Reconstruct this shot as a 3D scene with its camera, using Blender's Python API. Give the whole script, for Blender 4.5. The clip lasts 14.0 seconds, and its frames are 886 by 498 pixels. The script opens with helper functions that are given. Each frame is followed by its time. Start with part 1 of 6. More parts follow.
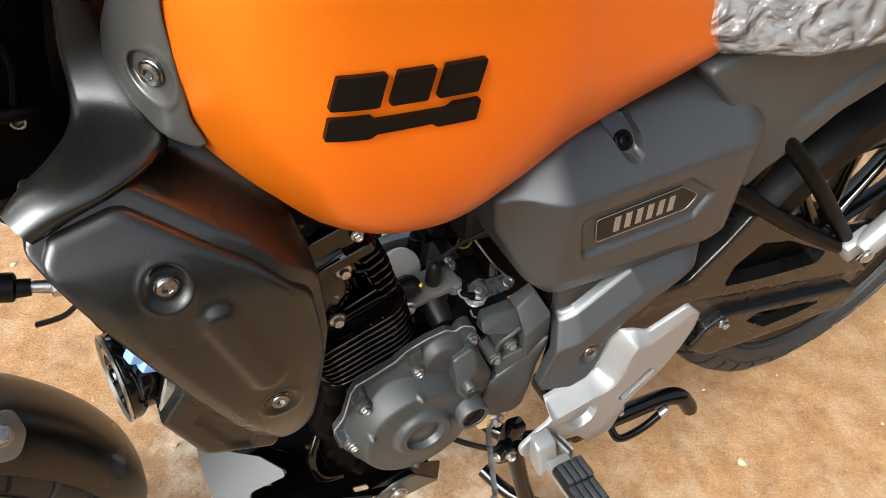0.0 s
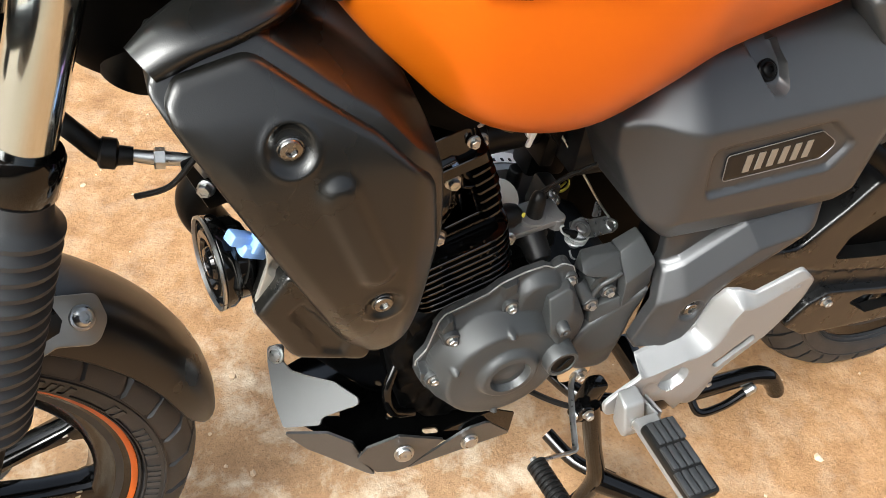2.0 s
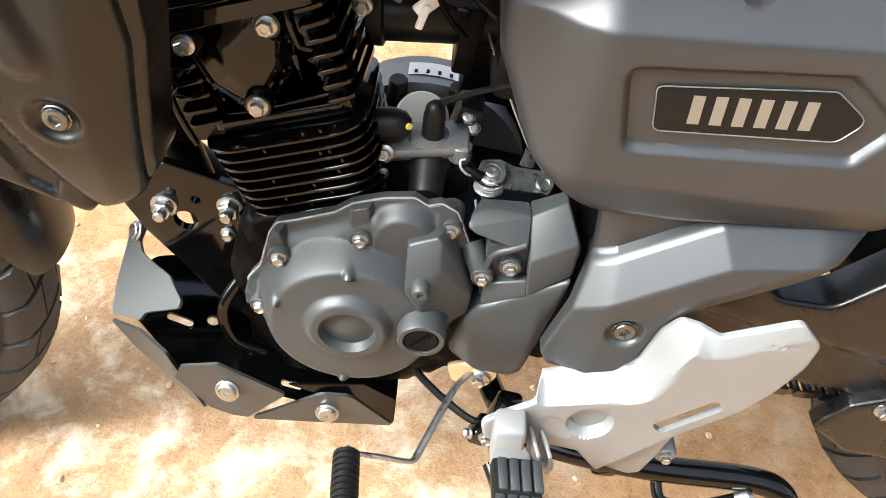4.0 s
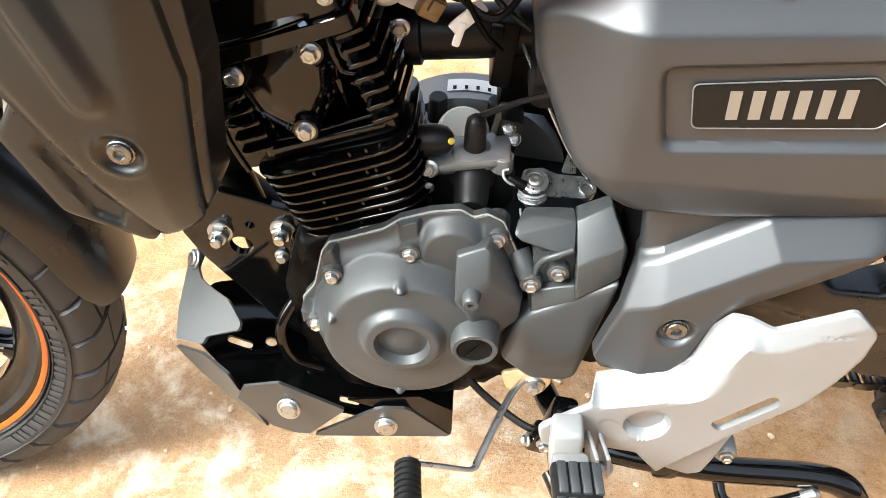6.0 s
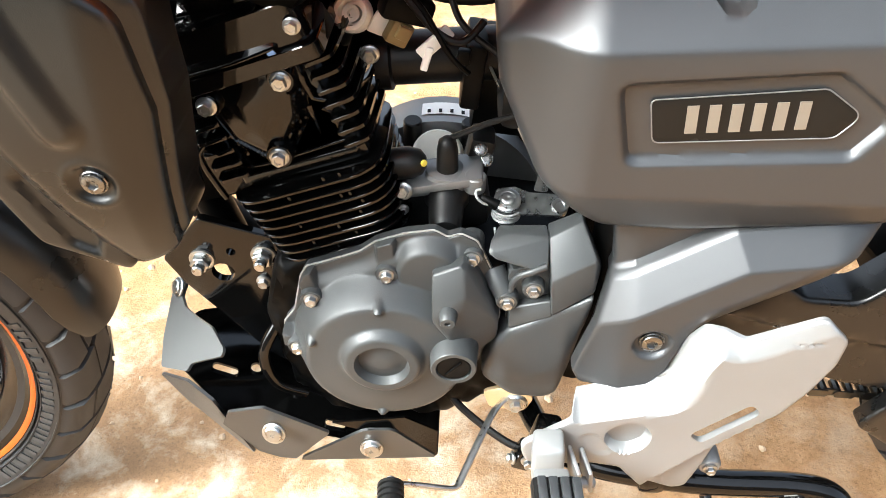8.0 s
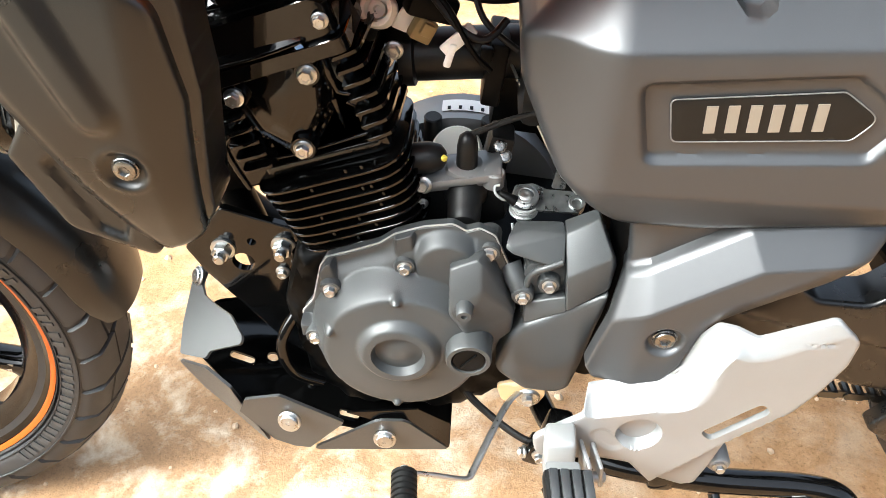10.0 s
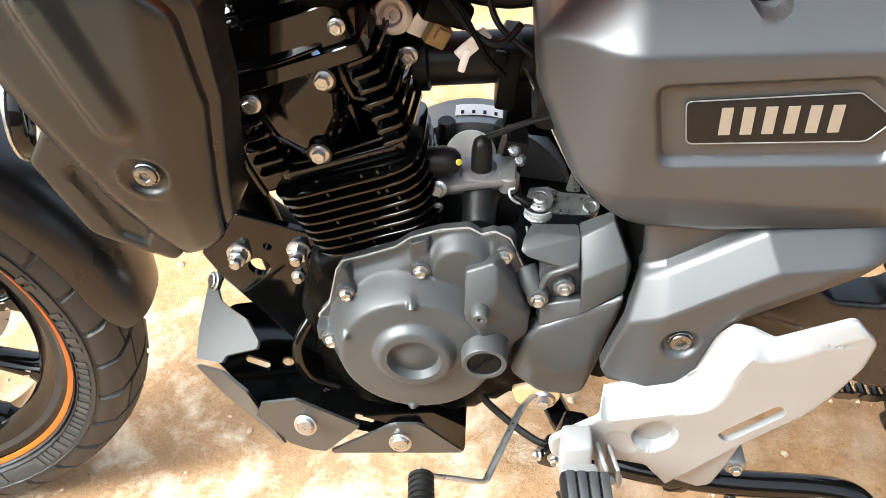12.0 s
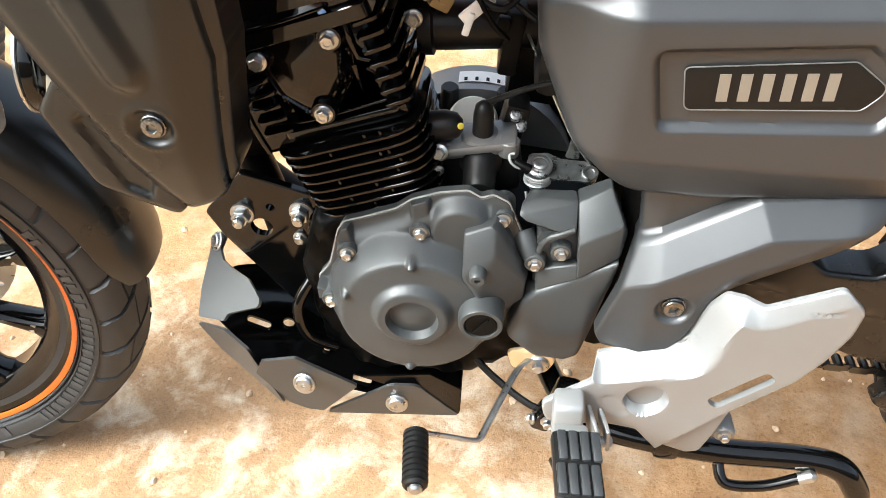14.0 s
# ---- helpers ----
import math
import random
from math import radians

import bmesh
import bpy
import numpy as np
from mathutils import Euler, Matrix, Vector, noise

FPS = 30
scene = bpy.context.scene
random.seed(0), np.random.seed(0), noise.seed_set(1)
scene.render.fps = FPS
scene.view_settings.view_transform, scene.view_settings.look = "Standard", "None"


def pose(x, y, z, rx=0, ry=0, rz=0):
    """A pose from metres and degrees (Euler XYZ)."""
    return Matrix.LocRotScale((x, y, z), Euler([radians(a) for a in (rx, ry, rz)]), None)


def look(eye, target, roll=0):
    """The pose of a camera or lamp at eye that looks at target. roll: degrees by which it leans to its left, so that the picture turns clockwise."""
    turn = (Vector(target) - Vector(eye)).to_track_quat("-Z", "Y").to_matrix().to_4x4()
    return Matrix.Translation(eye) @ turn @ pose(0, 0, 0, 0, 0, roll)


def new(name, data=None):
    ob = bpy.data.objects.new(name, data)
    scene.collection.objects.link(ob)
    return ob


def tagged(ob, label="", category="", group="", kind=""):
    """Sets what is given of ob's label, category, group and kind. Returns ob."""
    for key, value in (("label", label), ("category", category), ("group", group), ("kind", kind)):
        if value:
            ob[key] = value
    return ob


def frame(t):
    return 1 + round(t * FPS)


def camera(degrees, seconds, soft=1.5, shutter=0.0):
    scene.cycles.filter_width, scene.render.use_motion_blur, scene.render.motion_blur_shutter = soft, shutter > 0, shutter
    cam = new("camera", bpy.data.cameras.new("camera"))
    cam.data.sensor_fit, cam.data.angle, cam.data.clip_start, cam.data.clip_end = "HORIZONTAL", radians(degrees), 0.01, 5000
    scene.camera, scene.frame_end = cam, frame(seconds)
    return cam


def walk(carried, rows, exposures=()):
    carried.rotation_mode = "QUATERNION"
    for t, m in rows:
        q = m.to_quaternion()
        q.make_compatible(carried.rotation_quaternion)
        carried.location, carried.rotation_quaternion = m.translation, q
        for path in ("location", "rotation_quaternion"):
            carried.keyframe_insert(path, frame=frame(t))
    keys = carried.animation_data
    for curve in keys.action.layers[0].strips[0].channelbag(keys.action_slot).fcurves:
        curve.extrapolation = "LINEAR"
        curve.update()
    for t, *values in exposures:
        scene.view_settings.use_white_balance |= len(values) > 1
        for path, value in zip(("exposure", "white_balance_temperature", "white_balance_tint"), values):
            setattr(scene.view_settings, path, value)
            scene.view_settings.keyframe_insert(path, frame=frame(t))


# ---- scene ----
cam = camera(59.5, 14.0, soft=0.55, shutter=0.0)
PATH = [
    (0, (0.103, -0.564, 1.152), (0.852, 0.698, -0.206), 5.7),
    (0.5, (0.042, -0.506, 1.144), (0.76, 0.762, -0.226), 3.3),
    (0.6, (0.017, -0.489, 1.14), (0.751, 0.771, -0.228), 2.7),
    (0.8, (-0.036, -0.463, 1.138), (0.757, 0.749, -0.242), 1.4),
    (1, (-0.083, -0.444, 1.131), (0.796, 0.694, -0.26), 1.4),
    (1.2, (-0.107, -0.442, 1.131), (0.818, 0.653, -0.264), 1.3),
    (1.5, (-0.1, -0.465, 1.124), (0.845, 0.606, -0.276), 1.7),
    (1.8, (-0.033, -0.525, 1.089), (0.808, 0.644, -0.299), 6.0),
    (2, (0.047, -0.549, 1.062), (0.701, 0.739, -0.321), 8.5),
    (2.3, (0.152, -0.537, 1.025), (0.641, 0.82, -0.361), 8.2),
    (2.5, (0.211, -0.512, 1.008), (0.667, 0.859, -0.376), 9.3),
    (2.7, (0.266, -0.486, 0.993), (0.705, 0.904, -0.377), 10.0),
    (3, (0.351, -0.492, 0.966), (0.644, 0.935, -0.404), 8.6),
    (3.2, (0.394, -0.51, 0.935), (0.603, 0.915, -0.452), 8.5),
    (3.5, (0.4, -0.538, 0.891), (0.543, 0.901, -0.49), 9.8),
    (4, (0.396, -0.538, 0.899), (0.491, 0.899, -0.488), 9.6),
    (6.5, (0.393, -0.556, 0.906), (0.356, 0.92, -0.443), 1.9),
    (7, (0.39, -0.558, 0.908), (0.352, 0.932, -0.425), 1.2),
    (7.5, (0.396, -0.556, 0.906), (0.357, 0.946, -0.414), 1.1),
    (8, (0.414, -0.561, 0.908), (0.385, 0.946, -0.407), 1.4),
    (10.5, (0.404, -0.574, 0.913), (0.346, 0.931, -0.402), 2.1),
    (11, (0.401, -0.576, 0.917), (0.332, 0.93, -0.397), 1.7),
    (11.5, (0.4, -0.578, 0.921), (0.33, 0.935, -0.386), 1.3),
    (12, (0.401, -0.577, 0.912), (0.328, 0.937, -0.393), 1.2),
    (12.5, (0.399, -0.578, 0.911), (0.325, 0.935, -0.395), 1.1),
    (13, (0.392, -0.587, 0.92), (0.312, 0.927, -0.385), 1.6),
    (13.5, (0.399, -0.591, 0.913), (0.321, 0.91, -0.407), 2.5),
    (14, (0.405, -0.595, 0.908), (0.329, 0.885, -0.435), 2.5),
]
EXPOSURES = [(0.0, 0.80, 6150, 4), (2.0, 0.94, 6150, 4), (2.5, 1.27, 6100, 4), (3.0, 1.70, 6050, 3), (3.5, 1.62, 6000, 2), (6.5, 1.86, 6000, 2), (10.5, 1.92, 6000, 2), (13.0, 1.95, 6000, 2), (14.0, 1.60, 6000, 2)]
walk(cam, [(t, look(eye, target, roll)) for t, eye, target, roll in PATH], EXPOSURES)
import mathutils


# ---- light: a bright open sky over a yard, one soft sun ----
SUN_HEIGHT, SUN_TURN = 41.0, 246.0
world = bpy.data.worlds.new("sky")
scene.world = world
world.use_nodes = True
wn = world.node_tree.nodes
sky = wn.new("ShaderNodeTexSky")
sky.sky_type, sky.sun_disc = "NISHITA", False
sky.sun_elevation, sky.sun_rotation = radians(SUN_HEIGHT), radians(SUN_TURN)
sky.air_density, sky.dust_density = 0.6, 9.0
haze = wn.new("ShaderNodeHueSaturation")     # a hazy, whitish sky
haze.inputs["Saturation"].default_value = 0.5
world.node_tree.links.new(sky.outputs["Color"], haze.inputs["Color"])
world.node_tree.links.new(haze.outputs["Color"], wn["Background"].inputs["Color"])
wn["Background"].inputs["Strength"].default_value = 0.21
sun = new("sun", bpy.data.lights.new("sun", "SUN"))
sun.data.energy, sun.data.angle, sun.data.color = 1.25, radians(24), (1.0, 0.97, 0.92)
# sun_rotation turns clockwise from +y when seen from above
sa, se = radians(SUN_TURN), radians(SUN_HEIGHT)
to_sun = Vector((math.sin(sa) * math.cos(se), math.cos(sa) * math.cos(se), math.sin(se)))
sun.matrix_world = look(to_sun * 8, (0, 0, 0))


# ---- materials ----
def material(name, color, rough=0.5, metal=0.0, grain=0.0, grain_size=900.0, spread=0.06, wear=0.1, wear_size=18.0, coat=0.0, spec=0.5, bump=0.0002):
    """Principled material with variation at two scales: fine grain (bump) and broad wear (colour, roughness)."""
    m = bpy.data.materials.new(name)
    m.use_nodes = True
    nt, b = m.node_tree, m.node_tree.nodes["Principled BSDF"]
    tc = nt.nodes.new("ShaderNodeTexCoord")
    broad = nt.nodes.new("ShaderNodeTexNoise")
    broad.inputs["Scale"].default_value, broad.inputs["Detail"].default_value = wear_size, 5
    fine = nt.nodes.new("ShaderNodeTexNoise")
    fine.inputs["Scale"].default_value, fine.inputs["Detail"].default_value = grain_size, 2
    for n in (broad, fine):
        nt.links.new(tc.outputs["Object"], n.inputs["Vector"])
    mix = nt.nodes.new("ShaderNodeMix")
    mix.data_type = "RGBA"
    lo = [c * (1 - spread * 2) for c in color]
    hi = [min(1, c * (1 + spread * 2)) for c in color]
    mix.inputs[6].default_value, mix.inputs[7].default_value = (*lo, 1), (*hi, 1)
    nt.links.new(broad.outputs["Fac"], mix.inputs[0])
    nt.links.new(mix.outputs[2], b.inputs["Base Color"])
    mr = nt.nodes.new("ShaderNodeMapRange")
    mr.inputs["From Min"].default_value, mr.inputs["From Max"].default_value = 0.3, 0.7
    mr.inputs["To Min"].default_value, mr.inputs["To Max"].default_value = max(0.02, rough - wear * 0.5), min(1, rough + wear * 0.5)
    nt.links.new(broad.outputs["Fac"], mr.inputs["Value"])
    nt.links.new(mr.outputs["Result"], b.inputs["Roughness"])
    b.inputs["Metallic"].default_value = metal
    b.inputs["Specular IOR Level"].default_value = spec
    b.inputs["Coat Weight"].default_value = coat
    b.inputs["Coat Roughness"].default_value = 0.12
    if grain:
        bp = nt.nodes.new("ShaderNodeBump")
        bp.inputs["Strength"].default_value, bp.inputs["Distance"].default_value = grain, bump
        nt.links.new(fine.outputs["Fac"], bp.inputs["Height"])
        nt.links.new(bp.outputs["Normal"], b.inputs["Normal"])
    return m


ORANGE = material("orange_satin_paint", (0.76, 0.168, 0.004), 0.33, 0.60, 0.12, 2600, 0.03, 0.04, 6, 0.0, 0.5)
PLASTIC = material("grained_black_plastic", (0.0050, 0.0050, 0.0045), 0.29, 0, 0.4, 1100, 0.14, 0.08, 12, 0.0, 0.58)
GREY_PAINT = material("dark_grey_matt_paint", (0.074, 0.076, 0.079), 0.38, 0.7, 0.2, 1900, 0.05, 0.06, 9)
WING = material("dark_grey_sheet_paint", (0.085, 0.087, 0.088), 0.45, 0.3, 0.3, 1200, 0.06, 0.08, 20, 0.0, 0.3)
COVER_GREY = material("tank_cover_grey_paint", (0.078, 0.077, 0.074), 0.36, 0.6, 0.2, 1900, 0.05, 0.06, 9)
ENGINE = material("charcoal_engine_paint", (0.050, 0.053, 0.054), 0.42, 0.3, 0.5, 1200, 0.1, 0.12, 25, 0.0, 0.4)
GLOSS = material("gloss_black_paint", (0.0018, 0.0018, 0.0018), 0.09, 0, 0.12, 420, 0.1, 0.08, 40, 0.0, 0.45)
SATIN = material("satin_black_metal", (0.0014, 0.0014, 0.0014), 0.45, 0, 0.25, 900, 0.15, 0.15, 30, 0.0, 0.10)
SILVER = material("satin_silver_paint", (0.243, 0.245, 0.246), 0.36, 0.45, 0.35, 1300, 0.04, 0.12, 30)
CHAMPAGNE = material("champagne_metal_paint", (0.34, 0.325, 0.285), 0.38, 0.6, 0.25, 1800, 0.04, 0.08, 20)
CHROME = material("hard_chrome", (0.64, 0.68, 0.66), 0.13, 1.0, 0, 900, 0.01, 0.01, 30)
ZINC = material("zinc_plated_steel", (0.46, 0.47, 0.47), 0.34, 1.0, 0.4, 700, 0.12, 0.2, 150)
SCREW = material("dull_dark_screw_steel", (0.22, 0.22, 0.215), 0.26, 1.0, 0.3, 900, 0.12, 0.15, 90)
DARK_STEEL = material("oiled_chain_steel", (0.10, 0.098, 0.092), 0.35, 1.0, 0.4, 900, 0.15, 0.2, 60)
STEEL = material("brushed_steel", (0.50, 0.50, 0.48), 0.34, 1.0, 0.4, 900, 0.12, 0.2, 60)
RUBBER = material("black_rubber", (0.005, 0.005, 0.005), 0.45, 0, 0.5, 700, 0.15, 0.15, 60, 0.0, 0.28)
GAITER = material("weathered_black_rubber", (0.022, 0.024, 0.026), 0.48, 0, 0.4, 700, 0.12, 0.12, 60, 0.0, 0.5)
ARM = material("glossy_black_arm_paint", (0.004, 0.004, 0.004), 0.30, 0, 0.2, 900, 0.12, 0.12, 30, 0.0, 0.5)
TYRE = material("tyre_rubber", (0.019, 0.020, 0.0215), 0.55, 0, 0.6, 500, 0.2, 0.15, 30)
# near-black with hardly any sheen: shade put into the colour
SHADE_BLACK = material("shade_black", (0.0012, 0.0012, 0.0012), 0.5, 0, 0.2, 700, 0.15, 0.1, 30, 0.0, 0.03)
TYRE_PRINT = material("tyre_moulded_print", (0.030, 0.032, 0.034), 0.5, 0, 0.3, 500, 0.1, 0.1, 30)
STRIPE = material("orange_rim_stripe", (0.50, 0.09, 0.005), 0.4, 0, 0.1, 900, 0.05, 0.1, 30)
LENS = material("clear_indicator_lens", (0.40, 0.40, 0.39), 0.15, 0, 0.6, 260, 0.08, 0.1, 60, 0.6)
BLUE = material("pale_blue_connector", (0.22, 0.38, 0.70), 0.45, 0, 0.2, 600, 0.08, 0.1, 60)
PURPLE = material("lilac_wire", (0.45, 0.28, 0.55), 0.5, 0, 0.2, 600, 0.1, 0.1, 60)
CREAM = material("cream_plastic_cap", (0.78, 0.77, 0.68), 0.45, 0, 0.2, 600, 0.05, 0.1, 60)
WHITE = material("white_label", (0.78, 0.77, 0.74), 0.5, 0, 0.2, 600, 0.04, 0.1, 60)
YELLOW = material("yellow_mark", (0.72, 0.60, 0.08), 0.5, 0, 0.2, 600, 0.05, 0.1, 60)
DULL_ZINC = material("dull_zinc_plate", (0.36, 0.37, 0.365), 0.34, 0.5, 0.4, 500, 0.2, 0.2, 120)
WORN_ZINC = material("worn_zinc_plate", (0.17, 0.178, 0.178), 0.34, 0.8, 0.4, 500, 0.3, 0.25, 130)
OCHRE = material("ochre_plug", (0.20, 0.135, 0.050), 0.45, 0, 0.3, 900, 0.1, 0.1, 60)
EMBLEM = material("black_emblem_lacquer", (0.0015, 0.0015, 0.0015), 0.22, 0, 0.1, 900, 0.1, 0.08, 60, 0.0, 0.16)
TAN = material("tan_plated_bracket", (0.62, 0.45, 0.26), 0.4, 0.4, 0.3, 900, 0.08, 0.15, 60)
PAD = material("dark_nameplate", (0.006, 0.0058, 0.0055), 0.35, 0, 0.1, 900, 0.08, 0.08, 40, 0.0, 0.25)
PRINT = material("silver_print", (0.27, 0.255, 0.225), 0.35, 0.6, 0.1, 900, 0.04, 0.08, 60)
SEAT = material("black_seat_vinyl", (0.02, 0.02, 0.02), 0.5, 0, 0.5, 900, 0.1, 0.1, 20)
GREY_CAST = material("grey_cast_aluminium", (0.20, 0.20, 0.20), 0.45, 0.6, 0.5, 900, 0.08, 0.15, 40)

# dull brown of the added wall that blocks the low sky
DARK_WALL = material("dark_wall_brown", (0.16, 0.13, 0.10), 0.8, 0, 0.5, 90, 0.15, 0.1, 1.2)

# clear crinkled film
FILM = bpy.data.materials.new("clear_plastic_film")
FILM.use_nodes = True
nt = FILM.node_tree
b = nt.nodes["Principled BSDF"]
tr = nt.nodes.new("ShaderNodeBsdfTransparent")
ms = nt.nodes.new("ShaderNodeMixShader")
ms.inputs[0].default_value = 0.30
nz = nt.nodes.new("ShaderNodeTexNoise")
nz.inputs["Scale"].default_value, nz.inputs["Detail"].default_value = 24, 3
fc = nt.nodes.new("ShaderNodeTexCoord")
nt.links.new(fc.outputs["Object"], nz.inputs["Vector"])
nz.inputs["Distortion"].default_value = 1.2
bp = nt.nodes.new("ShaderNodeBump")
bp.inputs["Distance"].default_value = 0.035
b.inputs["Base Color"].default_value, b.inputs["Roughness"].default_value = (0.58, 0.58, 0.59, 1), 0.06
b.inputs["Specular IOR Level"].default_value = 1.0
nt.links.new(nz.outputs["Fac"], bp.inputs["Height"])
nt.links.new(bp.outputs["Normal"], b.inputs["Normal"])
nt.links.new(tr.outputs[0], ms.inputs[1])
nt.links.new(b.outputs[0], ms.inputs[2])
nt.links.new(ms.outputs[0], nt.nodes["Material Output"].inputs["Surface"])

# packed reddish earth with pale patches, dappled sunlight put into its colour
EARTH = bpy.data.materials.new("packed_red_earth")
EARTH.use_nodes = True
nt = EARTH.node_tree
b = nt.nodes["Principled BSDF"]
tc = nt.nodes.new("ShaderNodeTexCoord")


def noise_node(scale, detail=6, rough=0.6, distort=0.0):
    n = nt.nodes.new("ShaderNodeTexNoise")
    n.inputs["Scale"].default_value, n.inputs["Detail"].default_value = scale, detail
    n.inputs["Roughness"].default_value, n.inputs["Distortion"].default_value = rough, distort
    nt.links.new(tc.outputs["Object"], n.inputs["Vector"])
    return n


def ramp_node(src, stops):
    r = nt.nodes.new("ShaderNodeValToRGB")
    while len(r.color_ramp.elements) < len(stops):
        r.color_ramp.elements.new(0.5)
    for e, (p, c) in zip(r.color_ramp.elements, stops):
        e.position, e.color = p, (*c, 1)
    nt.links.new(src, r.inputs[0])
    return r


def mix_node(fac, a, c, blend="MIX"):
    m = nt.nodes.new("ShaderNodeMix")
    m.data_type, m.blend_type = "RGBA", blend
    nt.links.new(fac, m.inputs[0])
    nt.links.new(a, m.inputs[6])
    nt.links.new(c, m.inputs[7])
    return m


soil = ramp_node(noise_node(16, 12, 0.74).outputs["Fac"], [(0.30, (0.205, 0.103, 0.042)), (0.5, (0.310, 0.168, 0.073)), (0.70, (0.425, 0.252, 0.125))])
specks = ramp_node(noise_node(210, 5, 0.7).outputs["Fac"], [(0.33, (0.45, 0.42, 0.38)), (0.46, (0.98, 0.98, 0.98)), (0.62, (1, 1, 1)), (0.70, (1.5, 1.5, 1.45))])
one = nt.nodes.new("ShaderNodeValue")
one.outputs[0].default_value = 0.75
grainy = mix_node(one.outputs[0], soil.outputs[0], specks.outputs[0], "MULTIPLY")
pale = nt.nodes.new("ShaderNodeRGB")
pale.outputs[0].default_value = (0.63, 0.53, 0.40, 1)
dapple_mask = ramp_node(noise_node(13, 9, 0.66, 0.25).outputs["Fac"], [(0.475, (0.10, 0.10, 0.10)), (0.56, (0.46, 0.46, 0.46)), (0.68, (1, 1, 1))])
# the painted sunlight lies along the near side of the machine and ahead of it
gm = nt.nodes.new("ShaderNodeMapping")
gm.inputs["Location"].default_value, gm.inputs["Scale"].default_value = (-0.05, 0.05, 0), (1.1, 1.7, 1)
gs = nt.nodes.new("ShaderNodeTexGradient")
gs.gradient_type = "SPHERICAL"
nt.links.new(tc.outputs["Object"], gm.inputs["Vector"])
nt.links.new(gm.outputs["Vector"], gs.inputs["Vector"])
near = ramp_node(gs.outputs["Fac"], [(0.25, (0.25, 0.25, 0.25)), (0.6, (1, 1, 1))])
am = nt.nodes.new("ShaderNodeMath")
am.operation = "MULTIPLY"
nt.links.new(dapple_mask.outputs[0], am.inputs[0])
nt.links.new(near.outputs[0], am.inputs[1])
dappled_soil = mix_node(am.outputs[0], grainy.outputs[2], pale.outputs[0])
# beside the machine, towards the open yard, unseen earth is paled to brighten reflections
dot = nt.nodes.new("ShaderNodeVectorMath")
dot.operation = "DOT_PRODUCT"
dot.inputs[1].default_value = (-0.95, -0.6, 0)
nt.links.new(tc.outputs["Object"], dot.inputs[0])
yard = nt.nodes.new("ShaderNodeMapRange")
yard.inputs["From Min"].default_value, yard.inputs["From Max"].default_value = 0.4, 2.6
nt.links.new(dot.outputs["Value"], yard.inputs["Value"])
bounce_soil = ramp_node(noise_node(7, 8, 0.7).outputs["Fac"], [(0.35, (0.27, 0.205, 0.135)), (0.65, (0.40, 0.32, 0.23))])
whole = mix_node(yard.outputs["Result"], dappled_soil.outputs[2], bounce_soil.outputs[0])
nt.links.new(whole.outputs[2], b.inputs["Base Color"])
b.inputs["Roughness"].default_value = 0.9
b.inputs["Specular IOR Level"].default_value = 0.25
bp = nt.nodes.new("ShaderNodeBump")
bp.inputs["Strength"].default_value, bp.inputs["Distance"].default_value = 0.7, 0.006
nt.links.new(noise_node(90, 10, 0.75).outputs["Fac"], bp.inputs["Height"])
nt.links.new(bp.outputs["Normal"], b.inputs["Normal"])
PEBBLE = material("pale_pebble", (0.52, 0.38, 0.25), 0.8, 0, 0.6, 300, 0.3, 0.1, 60)


# ---- mesh helpers ----
def part(name, bm, mat, parent=None, label="", sharp=38):
    """Links a bmesh as one mesh object, its origin at its middle, under a thing or a part."""
    me = bpy.data.meshes.new(name)
    bmesh.ops.recalc_face_normals(bm, faces=bm.faces)
    lo = Vector([min(v.co[i] for v in bm.verts) for i in range(3)])
    hi = Vector([max(v.co[i] for v in bm.verts) for i in range(3)])
    mid = (lo + hi) / 2
    for v in bm.verts:
        v.co -= mid
    for f in bm.faces:
        f.smooth = True
    bm.to_mesh(me)
    bm.free()
    me.set_sharp_from_angle(angle=radians(sharp))
    me.materials.append(mat)
    ob = new(name, me)
    ob.location = mid
    if parent:
        hang(ob, parent)
    if label:
        tagged(ob, label)
    return ob


def hang(ob, parent):
    """Parents ob, which stands at its place in the world; no parent here is turned or scaled."""
    base, p = Vector((0, 0, 0)), parent
    while p:
        base += p.location
        p = p.parent
    ob.parent = parent
    ob.location = ob.location - base


def smooth_line(pts, n=8, closed=False):
    """Catmull-Rom curve through points of any dimension."""
    P = [np.array(p, float) for p in pts]
    out, k = [], len(P)
    for i in range(k if closed else k - 1):
        a, b0, c, d = (P[(i + j) % k] if closed else P[min(max(i + j, 0), k - 1)] for j in (-1, 0, 1, 2))
        for s in range(n):
            u = s / n
            out.append(0.5 * ((2 * b0) + (c - a) * u + (2 * a - 5 * b0 + 4 * c - d) * u * u + (3 * b0 - a - 3 * c + d) * u ** 3))
    if not closed:
        out.append(P[-1])
    return out


